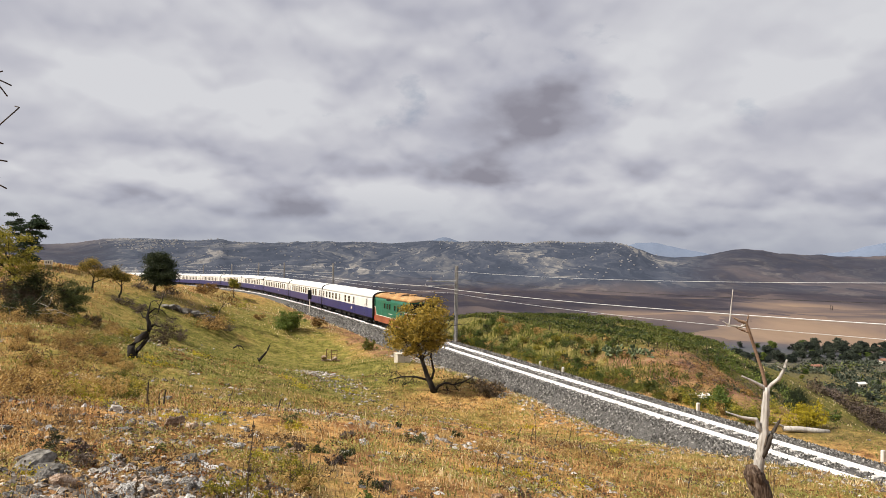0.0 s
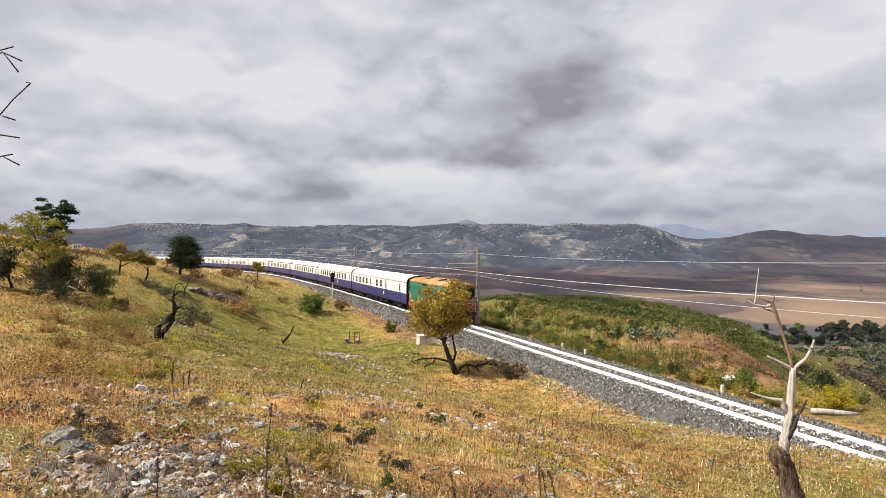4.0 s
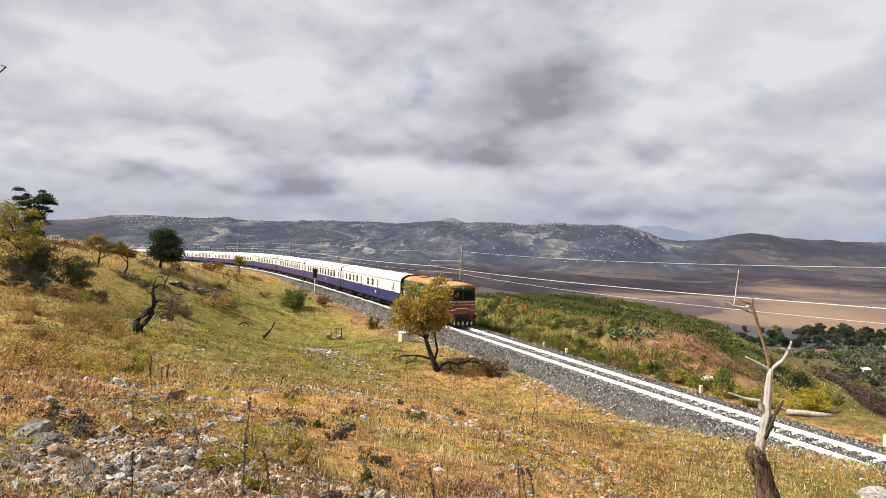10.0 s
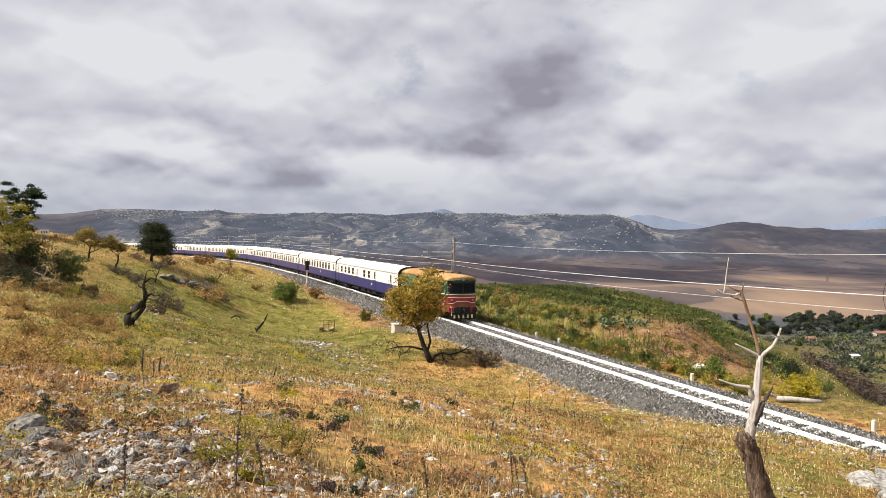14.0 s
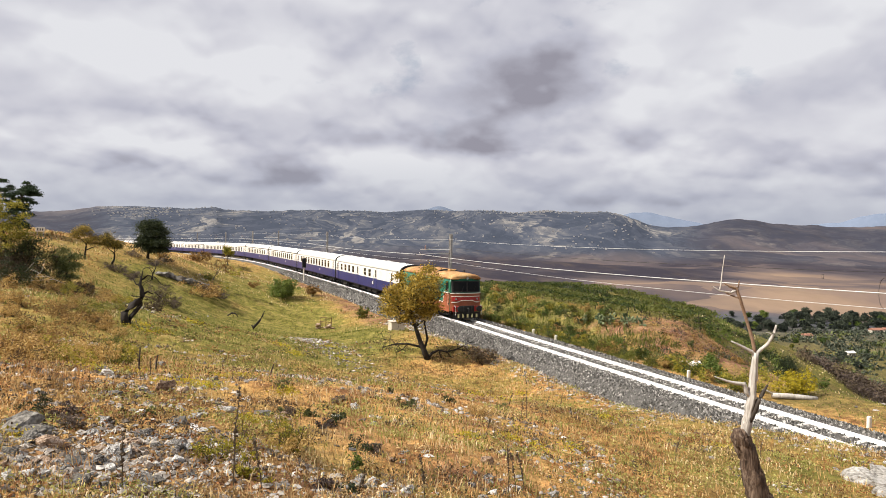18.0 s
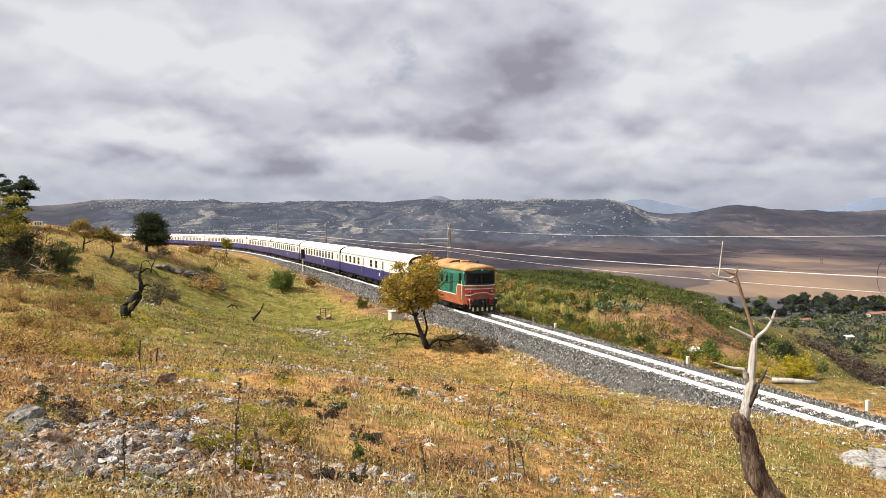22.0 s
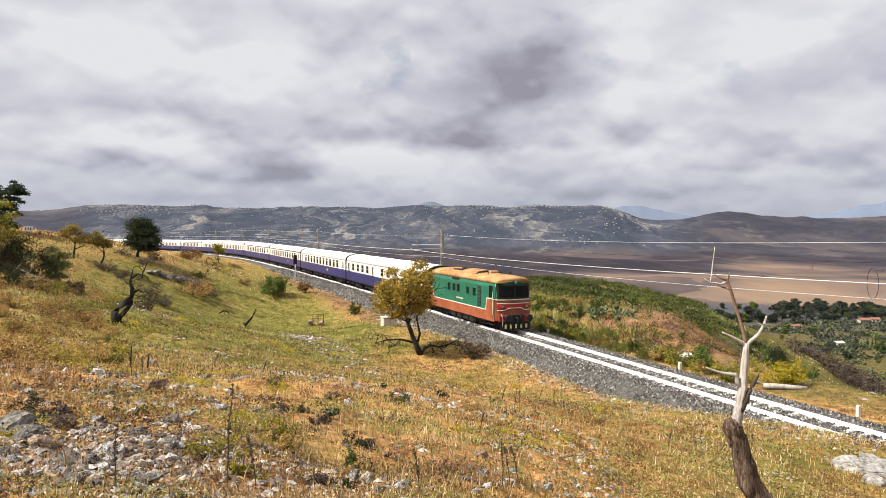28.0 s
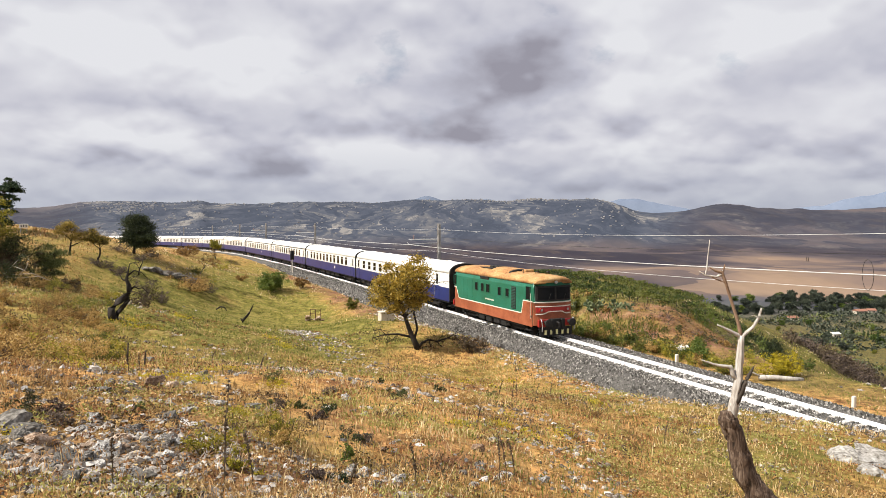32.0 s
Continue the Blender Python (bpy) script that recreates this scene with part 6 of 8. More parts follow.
    shrub("bush", "dark leafless twigs beside the bleached branches", -24.9, 40.6, 2.4, 1.5, "leaf_olive", 1500, 0.05, 72)
    shrub("bush", "dark twiggy thicket under the yellow crown", -28.4, 42.5, 3.4, 2.6, "twig", 3000, 0.06, 73)
    for k, (x, y, w, h) in enumerate(((-23.2, 51.5, 2.6, 1.7), (-22.2, 52.0, 1.8, 1.2), (-24.5, 64.7, 2.8, 1.1), (-23.2, 65.0, 2.2, 1.0), (-27.3, 64.8, 2.4, 0.9), (-29.5, 57.4, 2.2, 1.0), (-28.1, 57.0, 1.8, 0.8), (-32.4, 66.5, 2.6, 1.0), (-30.2, 66.3, 2.0, 0.9))):
        shrub("bush", "dark brown leafless brushwood in the hollow", x, y, w, h, "deadbrush", 2200, 0.035, 780 + k, group="brushwood in the hollow")
    shrub("green_bush", "fresh green leafy bush below the embankment", -18.9, 73.5, 3.9, 2.3, "leaf_green", 6500, 0.09, 61)
    shrub("bush", "rust-brown dry bush beside the green bush", -16.3, 76.0, 2.4, 1.5, "leaf_rust", 1600, 0.08, 62)
    shrub("bush", "low yellow-green bush on the embankment", -8.8, 65.0, 2.0, 1.1, "leaf_mixed", 1500, 0.07, 63)
    shrub("bush", "dark dead brushwood at the foot of the almond tree", 1.75, 38.9, 1.9, 1.15, "twig", 900, 0.07, 64)
    shrub("bush", "rust-red dry bush on the crest", -35.6, 92.0, 3.8, 1.7, "leaf_rust", 2600, 0.09, 65)
    shrub("bush", "brown dry bush in the hollow", -24.1, 62.8, 4.0, 1.4, "leaf_rust", 2400, 0.07, 66)
    shrub("bush", "bare twiggy shrub with pale seed heads", -25.4, 65.8, 2.4, 1.9, "lime", 60, 0.10, 67)
    shrub("bush", "dark leafless shrub behind the twisted snag", -19.5, 43.5, 2.6, 1.5, "twig", 700, 0.07, 68)
    shrub("broom_bush", "bright yellow flowering broom bush beyond the track", 18.3, 35.6, 2.3, 1.35, "leaf_broom", 5200, 0.05, 69)
    shrub("broom_bush", "yellow-green broom bush beyond the track", 15.6, 36.5, 1.5, 0.8, "leaf_mixed", 1200, 0.05, 70)
    rng = random.Random(8)
    for k in range(230):     # scrub on the bank beyond the track
        s = rng.uniform(-9, 34)
        u = -rng.uniform(5.6, 10.6) if s > 0 else -rng.uniform(5.6, 18)
        x, y, _ = on_track(s, u)
        if rng.random() < 0.35:
            u = -rng.uniform(5.0, 6.6)
            x, y, _ = on_track(s, u)
        bare = s > -8 and u < -7.6 and y < 54
        if bare and rng.random() < 0.78 or y > 53 and u < -10:
            continue
        m = rng.choice(("leaf_rust", "leaf_olive", "leaf_rust", "leaf_mixed") if bare else ("leaf_green", "leaf_olive", "leaf_mixed", "leaf_mixed", "leaf_rust", "leaf_green"))
        few = 0.6 if bare else 1.0
        shrub("bush", {"leaf_green": "low green scrub bush on the bank", "leaf_olive": "dark green scrub bush on the bank", "leaf_mixed": "yellowish scrub bush on the bank", "leaf_rust": "dry brown scrub bush on the bank"}[m],
              float(x), float(y), few * rng.uniform(0.7, 1.9), few * rng.uniform(0.4, 1.0), m, 900, 0.045, 1000 + k, group="scrub on the bank")
    for k in range(16):     # brown thickets under the crest
        x, y = rng.uniform(-45, -22), rng.uniform(44, 84)
        shrub("bush", "dry brown thicket on the slope", x, y, rng.uniform(1.5, 3.2), rng.uniform(0.5, 1.1), rng.choice(("leaf_rust", "twig", "leaf_mixed")), 700, 0.07, 200 + k, group="dry thickets")
    for k in range(44):     # rusty and yellowish scrub down the slope on the viewer's side
        t = rng.random()
        y = 17 + 26 * t
        x = -y * rng.uniform(0.50, 0.70)
        m = rng.choice(("leaf_rust", "leaf_rust", "leaf_mixed", "leaf_rust", "leaf_mixed"))
        shrub("bush", {"leaf_olive": "dark low thicket on the slope", "leaf_mixed": "yellow-green low thicket on the slope", "leaf_rust": "rust-orange low thicket on the slope"}[m],
              x, y, rng.uniform(1.2, 2.6), rng.uniform(0.45, 1.0), m, 1700, 0.032, 400 + k, group="thickets on the slope")
    for k, (x, y, w) in enumerate(((-2.12, 12.60, 0.45), (-1.78, 10.27, 0.42), (-1.29, 8.95, 0.48), (-1.1, 9.0, 0.35), (-0.90, 12.89, 0.45), (-1.50, 15.36, 0.30), (-1.26, 6.51, 0.42), (-1.05, 6.6, 0.3), (-0.11, 15.58, 0.38), (-2.61, 10.49, 0.34), (-2.26, 10.61, 0.3),
                                   (-4.86, 7.57, 0.55), (-4.5, 7.5, 0.4), (-3.85, 8.39, 0.28), (-2.81, 10.55, 0.34), (-4.11, 7.05, 0.41), (1.3, 17.0, 0.5), (-3.4, 13.0, 0.4), (-1.95, 9.9, 0.35))):
        dry = k % 3 == 0
        shrub("dwarf_shrub", "low dry brown dwarf shrub among the stones" if dry else "low grey-green dwarf shrub among the stones", x, y, w, w * rng.uniform(0.42, 0.6), "deadbrush" if dry else "leaf_olive", 1300, 0.013, 300 + k, group="dwarf shrubs")
    shrub("weed", "fresh green leafy weed among the stones", -1.13, 7.49, 0.26, 0.22, "leaf_green", 500, 0.016, 329, group="green weeds")
    for k, (x, y, w, h) in enumerate(((-2.36, 7.08, 0.75, 0.42), (-2.08, 7.92, 0.7, 0.45), (-2.35, 6.49, 0.45, 0.3), (-2.16, 8.5, 0.5, 0.35), (-1.90, 6.08, 0.4, 0.3), (-1.8, 7.3, 0.5, 0.4))):
        shrub("weed", "yellow-green flowering weed among the stones", x, y, w, h, "leaf_flower", 1100, 0.012, 330 + k, group="flowering weeds")
    for k, (x, y, w, h) in enumerate(((-1.72, 7.21, 0.5, 0.38), (1.77, 30.9, 0.9, 0.8), (0.43, 13.85, 0.8, 0.22), (2.74, 16.42, 0.8, 0.25), (3.6, 16.0, 0.7, 0.22), (-9.5, 13.5, 2.0, 0.7), (-11.0, 16.5, 2.4, 0.9), (-14.0, 21.0, 2.6, 1.0), (-12.5, 18.5, 2.2, 0.8), (-16.0, 25.5, 2.6, 1.0), (-17.5, 30.0, 2.4, 0.9), (-19.5, 33.5, 2.6, 1.1), (-10.2, 14.9, 1.6, 0.6))):
        shrub("weed", "rust-orange dry weed on the slope", x, y, w, h, "leaf_rust", 2200 if w > 1 else 1500, 0.030 if w > 1 else 0.013, 340 + k, group="dry weeds")


plants()


def prickly_pears():
    rng = random.Random(12)
    pad = Geo()
    rings = []
    for t, r in ((0, 0.25), (0.15, 0.62), (0.45, 1.0), (0.75, 0.9), (0.95, 0.5), (1.0, 0.2)):
        rings.append([(0.5 * r * math.cos(a) * 0.72, 0.10 * r * math.sin(a), t) for a in [2 * math.pi * i / 10 for i in range(10)]])
    pad.loft(rings)
    me = pad.mesh("pad", M["cactus"], False)
    for x, y, n in ((11.0, 54.4, 40), (12.1, 53.2, 60), (13.0, 52.3, 60), (13.9, 51.4, 40)):
        ob = thing("prickly_pear", None, None, "grey-green prickly pear cactus on the bank", "cactus", "prickly pears", at=Matrix.Translation((x, y, ground_at(x, y) - 0.1)))
        spots = [Matrix.Translation((rng.uniform(-0.9, 0.9), rng.uniform(-0.5, 0.5), 0)) @ Euler((rng.uniform(-0.5, 0.5), rng.uniform(-0.5, 0.5), rng.uniform(0, 3))).to_matrix().to_4x4() for _ in range(7)]
        for k in range(n):
            m = spots[k]
            sc = rng.uniform(0.20, 0.32)
            o = part("pad", me, None, ob)
            o.matrix_basis = m @ Matrix.Scale(sc, 4)
            for e in (-1, 1):
                if len(spots) < n:
                    spots.append(m @ Matrix.Translation((e * 0.08, 0, sc * 0.9)) @ Euler((rng.uniform(-0.6, 0.6), e * rng.uniform(0.2, 0.8), rng.uniform(-0.8, 0.8))).to_matrix().to_4x4())


prickly_pears()


def vineyard():
    nr = np.random.default_rng(77)
    stock = Geo().tube([(0, 0, -0.1), (0.05, 0, 0.4), (-0.03, 0.02, 0.6)], [0.04, 0.03, 0.02], 5).mesh("vine_trunk", M["bark"])
    for k in range(13):
        u = -10.6 - 1.6 * k
        row = thing("vine_row", None, None, "row of green grape vines in the vineyard", "vines", "rows of the vineyard")
        leaves, q = [], 1.0
        while q < 50 - 0.4 * k:
            q += nr.uniform(0.9, 1.35)
            px, py, _ = on_track(q, u + nr.normal(0, 0.12))
            if py < 53.9 + 0.5 * math.sin(0.8 * px) or px > 0.40 * py or nr.random() < 0.06:
                continue
            part("vine_trunk", stock, None, row, at=Matrix.Translation((float(px), float(py), ground_at(px, py))))
            tall, n = nr.uniform(0.35, 0.65), 95
            r, a, t = 0.46 * np.sqrt(nr.random(n)), nr.uniform(0, 6.283, n), nr.beta(2.4, 1.5, n)
            leaves.append(np.column_stack([px + r * np.cos(a) * 1.25, py + r * np.sin(a), float(height(px, py, False)[0]) + 0.12 + tall * t]))
        part("foliage", leaf_mesh("foliage", np.concatenate(leaves), 0.105, M["vine"], nr, 0.4), None, row)


vineyard()


# ---- things along the track ----
def small_things():
    # iron railing and stones over the culvert
    x, y = -12.3, 63.6
    z = ground_at(x, y)
    ob = thing("railing", None, None, "rusty iron railing above a culvert", "railing", at=Matrix.Translation((x, y, z)) @ Matrix.Rotation(radians(-18), 4, "Z"))
    for px in (-0.55, 0.0, 0.58):
        part("post", Geo().box((px, 0, 0.55), (0.06, 0.06, 0.95), bevel=0.008), M["rust"], ob)
    for pz in (0.98, 0.58):
        part("bar", Geo().tube([(-0.6, 0, pz), (0.62, 0, pz - 0.05)], 0.028, 6), M["rust"], ob)
    rng = random.Random(4)
    head = thing("culvert_headwall", None, None, "crumbling pale stone head of a culvert", "headwall", at=Matrix.Translation((x + 0.1, y - 0.7, z + 0.05)))
    for k in range(14):
        g = Geo().rock((0, 0, 0), (rng.uniform(0.18, 0.34), rng.uniform(0.16, 0.26), rng.uniform(0.1, 0.2)), rng)
        part("stone", g, M["ochre"], head, at=Matrix.Translation((rng.uniform(-0.8, 0.8), rng.uniform(-0.35, 0.3), rng.uniform(0.0, 0.35))))
    # concrete cable box and its white post
    x, y = -4.35, 50.4
    z = ground_at(x, y)
    ob = thing("cable_box", None, None, "pale concrete cable box by the track", "box", at=Matrix.Translation((x, y, z)) @ Matrix.Rotation(radians(24), 4, "Z"))
    part("body", Geo().box((0, 0, 0.25), (1.05, 0.8, 0.75), bevel=0.03), M["concrete"], ob)
    part("lid", Geo().box((0, 0, 0.66), (1.15, 0.9, 0.09), bevel=0.02), M["concrete"], ob)
    thing("marker_pole", Geo().cyl((0, 0, 0), (0, 0, 3.0), 0.035, 8), M["trim"], "thin white pole behind the cable box", "pole", at=Matrix.Translation((x - 0.3, y + 0.75, ground_at(x - 0.3, y + 0.75) - 0.1)))
    # the signal post, seen from behind
    x, y, h = on_track(70.0, 2.9)
    ob = thing("signal_post", None, None, "black backed signal on a white post beside the track", "signal", at=Matrix.Translation((float(x), float(y), -0.9)) @ Matrix.Rotation(float(h) - math.pi / 2, 4, "Z"))
    part("post", Geo().cyl((0, 0, 0), (0, 0, 3.3), 0.08, 10), M["trim"], ob)
    part("backboard", Geo().box((0, 0, 3.2), (0.18, 0.62, 1.5), bevel=0.1), M["soot"], ob)
    part("visor", Geo().tube([(0.1, 0, 3.5), (0.3, 0, 3.5)], [0.12, 0.13], 10), M["soot"], ob)
    # short white marker stones
    for s, u, hh in ((-5.2, -4.7, 0.55), (-15.6, -5.3, 0.5), (9.0, -4.6, 0.5), (12.6, -4.7, 0.45), (-24, -4.8, 0.5)):
        x, y, h = on_track(s, u)
        thing("marker_stone", Geo().box((0, 0, hh / 2 - 0.1), (0.2, 0.14, hh + 0.2), bevel=0.03), M["plaster"], "small white marker stone at the edge of the ballast", "marker", "marker stones",
              at=Matrix.Translation((float(x), float(y), ground_at(x, y))) @ Matrix.Rotation(float(h), 4, "Z"))
    # bleached log and a heap of white rubble beyond the track
    x, y = 17.85, 34.6
    z = ground_at(x, y)
    pts = [Vector((-1.2, 0, 0.22)), Vector((-0.4, 0.1, 0.17)), Vector((0.4, 0.05, 0.12)), Vector((1.1, 0.0, 0.08))]
    log = thing("log", None, None, "bleached fallen log lying beyond the track", "log", at=Matrix.Translation((x, y, z)))
    part("trunk", Geo().tube(pts, [0.13, 0.15, 0.14, 0.12], 10), M["deadwood"], log, flat=False)
    part("branch", Geo().tube([(-1.1, 0, 0.25), (-1.5, 0.1, 0.45), (-1.7, 0.1, 0.5)], [0.06, 0.04, 0.015], 7), M["deadwood"], log, flat=False)
    x, y = 15.4, 42.6
    z = ground_at(x, y)
    for k in range(9):
        g = Geo().rock((0, 0, 0), (rng.uniform(0.18, 0.42), rng.uniform(0.15, 0.36), rng.uniform(0.1, 0.22)), rng)
        thing("rubble_block", g, M["plaster"], "white block in a heap of rubble", "rubble", "heap of rubble", at=Matrix.Translation((x - 0.2 + rng.uniform(-0.55, 0.55), y + rng.uniform(-0.4, 0.4), z + rng.uniform(0.0, 0.15))))
    # a white road sign on the hill
    x, y = -39.7, 62.8
    z = ground_at(x, y)
    ob = thing("sign", None, None, "white sign board with dark marks on the hill", "sign", at=Matrix.Translation((x, y, z)) @ Matrix.Rotation(radians(30), 4, "Z"))
    part("board", Geo().box((0, 0, 0.75), (0.75, 0.04, 0.42), bevel=0.01), M["plaster"], ob)
    for k in range(3):
        part("mark", Geo().box((-0.2 + 0.2 * k, -0.025, 0.75), (0.08, 0.012, 0.22)), M["soot"], ob)
    for e in (-0.25, 0.25):
        part("leg", Geo().cyl((e, 0.02, -0.1), (e, 0.02, 0.6), 0.025, 6), M["steel"], ob)
    # dark wooden stakes in the slope
    for x, y, hh, ln in ((-7.15, 14.9, 0.55, 0.03), (-6.95, 15.3, 0.38, 0.05), (-4.6, 16.5, 0.3, 0.1)):
        thing("stake", Geo().tube([(0, 0, -0.1), (ln * 0.5, 0, hh / 2), (ln, 0, hh)], [0.02, 0.018, 0.014], 6), M["bark"], "dark weathered stake standing in the grass", "stake", "stakes", at=Matrix.Translation((x, y, ground_at(x, y))))


small_things()


def stones():
    rng = random.Random(21)
    shapes = []
    for k in range(10):
        g = Geo().crag((1, rng.uniform(0.65, 0.95), rng.uniform(0.45, 0.75)), rng)
        shapes.append(g.mesh("rock", M["lime" if k % 9 else "ochre"]))

    def put(x, y, size, sink=0.35, label="grey limestone rock on the slope"):
        ob = new("rock", rng.choice(shapes))
        h = size * 0.5
        ob.matrix_basis = Matrix.Translation((x, y, ground_at(x, y) + h * (0.5 - sink))) @ Euler((rng.uniform(-0.3, 0.3), rng.uniform(-0.3, 0.3), rng.uniform(0, 6.28))).to_matrix().to_4x4() @ Matrix.Diagonal((size * 0.55, size * 0.55 * rng.uniform(0.7, 1.1), size * 0.5 * rng.uniform(0.7, 1.2), 1))
        tagged(ob, label, "rock", "rocks on the slope")
    PALE = [(-3.71, 5.58, 0.15), (-3.30, 5.04, 0.15), (-3.24, 5.14, 0.16), (-3.09, 5.67, 0.19), (-2.93, 5.58, 0.12), (-3.23, 6.89, 0.22), (-2.81, 6.62, 0.18), (-2.72, 6.70, 0.13), (-2.61, 6.25, 0.15), (-4.00, 8.33, 0.23), (-5.23, 10.27, 0.20),
            (-6.09, 11.57, 0.28), (-3.41, 9.99, 0.19), (-3.81, 6.92, 0.14), (-3.95, 7.41, 0.18), (-3.20, 6.18, 0.20), (-3.11, 6.23, 0.15), (-3.07, 5.91, 0.12), (-3.35, 4.90, 0.13), (-3.46, 5.66, 0.12), (-3.81, 6.35, 0.13),
            (0.51, 8.00, 0.12), (-1.27, 6.40, 0.12), (-0.87, 7.15, 0.13), (-0.89, 6.89, 0.10), (-1.28, 10.77, 0.14), (-0.12, 13.63, 0.17), (-0.45, 7.06, 0.13), (-1.80, 12.24, 0.22)]
    DARK = [(-4.47, 6.73, 0.40), (-4.62, 6.95, 0.30), (-4.25, 6.62, 0.30), (-3.88, 5.72, 0.18), (-4.00, 6.18, 0.26), (-3.27, 5.64, 0.28), (-2.95, 5.17, 0.19), (-3.44, 8.28, 0.22), (-5.49, 13.13, 0.26), (-9.30, 20.78, 0.40), (-7.15, 13.54, 0.30),
            (-4.85, 10.27, 0.18), (-4.70, 6.89, 0.14), (-2.33, 5.86, 0.13), (-4.93, 13.49, 0.24), (-4.85, 9.39, 0.23), (-2.54, 5.52, 0.20), (-3.45, 6.01, 0.15)]
    OCHRE = [(-3.28, 6.65, 0.21), (-4.81, 10.99, 0.36), (-4.55, 11.1, 0.24), (-4.95, 11.15, 0.22), (-3.84, 6.21, 0.29), (-3.69, 10.59, 0.17), (-6.97, 13.79, 0.28), (-3.54, 5.68, 0.15), (0.53, 9.61, 0.27)]
    SLABS = [(6.6, 16.8, 0.5), (-3.17, 8.21, 0.44), (-3.35, 8.15, 0.3), (-3.59, 11.34, 0.28), (0.78, 9.02, 0.45), (0.95, 9.1, 0.3), (-1.22, 11.58, 0.42), (-1.0, 11.5, 0.3), (-0.79, 11.59, 0.32), (-0.56, 9.33, 0.32), (-0.3, 9.4, 0.25), (-0.47, 16.82, 0.34), (-1.11, 17.56, 0.3),
             (-3.32, 15.84, 0.32), (-0.07, 34.1, 0.5), (-10.6, 30.5, 0.9), (-10.1, 31.2, 0.6)]
    for spots, matter, label, flat_by, sink in ((PALE, "lime", "pale grey limestone block among the dry grass", 1.0, 0.25), (DARK, "darkrock", "dark weathered limestone block of the outcrop", 0.9, 0.3),
                                                (OCHRE, "ochre", "ochre-stained limestone rock on the slope", 0.9, 0.25), (SLABS, "lime", "flat white limestone slab in the dry grass", 0.22, 0.1)):
        if spots is SLABS:      # each broken into flakes
            spots = [(x + size * rng.uniform(-0.7, 0.7), y + size * rng.uniform(-0.6, 0.6), size * q) for x, y, size in SLABS for q in (0.55, 0.4, 0.3)]
        for x, y, size in spots:
            g = Geo().crag((0.5, 0.5 * rng.uniform(0.7, 1.0), 0.42 * rng.uniform(0.8, 1.15)), rng)
            thing("rock", g, M[matter], label, "rock", "rocks on the slope", at=Matrix.Translation((x, y, ground_at(x, y) + 0.4 * size * flat_by * (0.6 - sink))) @ Euler((rng.uniform(-0.25, 0.25) * flat_by, rng.uniform(-0.25, 0.25) * flat_by, rng.uniform(0, 6.28))).to_matrix().to_4x4() @ Matrix.Diagonal((size * 1.15, size * 1.1, size * flat_by, 1)))
    for cx, cy, wx, wy, n in ((-3.75, 5.9, 0.45, 0.5, 52), (-3.2, 5.4, 0.4, 0.35, 34), (-4.3, 6.7, 0.35, 0.3, 20), (-2.75, 6.5, 0.25, 0.3, 16), (-2.5, 5.6, 0.25, 0.3, 12), (-5.2, 10.2, 0.5, 0.8, 12), (-0.8, 6.8, 0.35, 0.3, 16), (0.75, 8.6, 0.35, 0.4, 14)):
        for _ in range(n):       # the stony outcrops close by
            put(rng.gauss(cx, wx), rng.gauss(cy, wy), rng.choice((0.06, 0.08, 0.09, 0.11, 0.14, 0.18)))
    for _ in range(34):
        put(rng.gauss(-5.2, 1.6), rng.gauss(11.0, 2.0), rng.choice((0.1, 0.14, 0.18, 0.28)))
    for _ in range(30):
        a, d = rng.uniform(-0.7, 0.65), math.exp(rng.uniform(math.log(5.5), math.log(26)))
        put(a * d, d, rng.uniform(0.06, 0.14) * (1 + d / 22))
    for _ in range(24):
        put(rng.gauss(-21, 3), rng.gauss(44, 6), rng.uniform(0.15, 0.32))
    # the flat white boulder at the slope's edge
    for x, y, a, b, c in ((9.65, 15.5, 0.6, 0.55, 0.34), (10.3, 15.6, 0.6, 0.55, 0.36), (9.2, 14.2, 0.36, 0.3, 0.18), (9.6, 13.9, 0.28, 0.26, 0.14)):
        g = Geo().crag((a, b, c), rng, 26)
        thing("boulder", g, M["palerock"], "broad pale limestone boulder in the grass", "boulder", "boulders", at=Matrix.Translation((x, y, ground_at(x, y) + 0.02)))
    # rock ledge on the rise
    for k in range(16):
        x, y = -28.6 + 0.26 * k + rng.uniform(-0.2, 0.2), 63.8 + 0.2 * k + rng.uniform(-0.4, 0.4)
        g = Geo().rock((0, 0, 0), (rng.uniform(0.4, 0.9), rng.uniform(0.4, 0.7), rng.uniform(0.25, 0.5)), rng)
        thing("ledge_rock", g, M["darkrock"], "dark weathered rock of a low ledge", "rock", "rock ledge", at=Matrix.Translation((x, y, ground_at(x, y) + 0.15)))
    # fine rubble, beyond counting
    nr = np.random.default_rng(3)
    n = 27000
    k = nr.random(n)
    d = np.exp(nr.uniform(math.log(4.8), math.log(34), n))
    a = nr.uniform(-0.72, 0.68, n)
    x, y = a * d, d
    near = k < 0.06
    x[near], y[near] = nr.normal(-3.4, 0.7, near.sum()), nr.normal(6.0, 0.8, near.sum())
    rim = k > 0.9      # pale chips below the ballast
    rx, ry, _ = on_track(nr.uniform(-26, 22, rim.sum()), 3.2 + 2.6 * nr.random(rim.sum()) ** 1.5)
    x[rim], y[rim] = rx, ry
    trail = (k > 0.62) & (k < 0.9)      # stony trails that cross the hollow
    m = trail.sum()
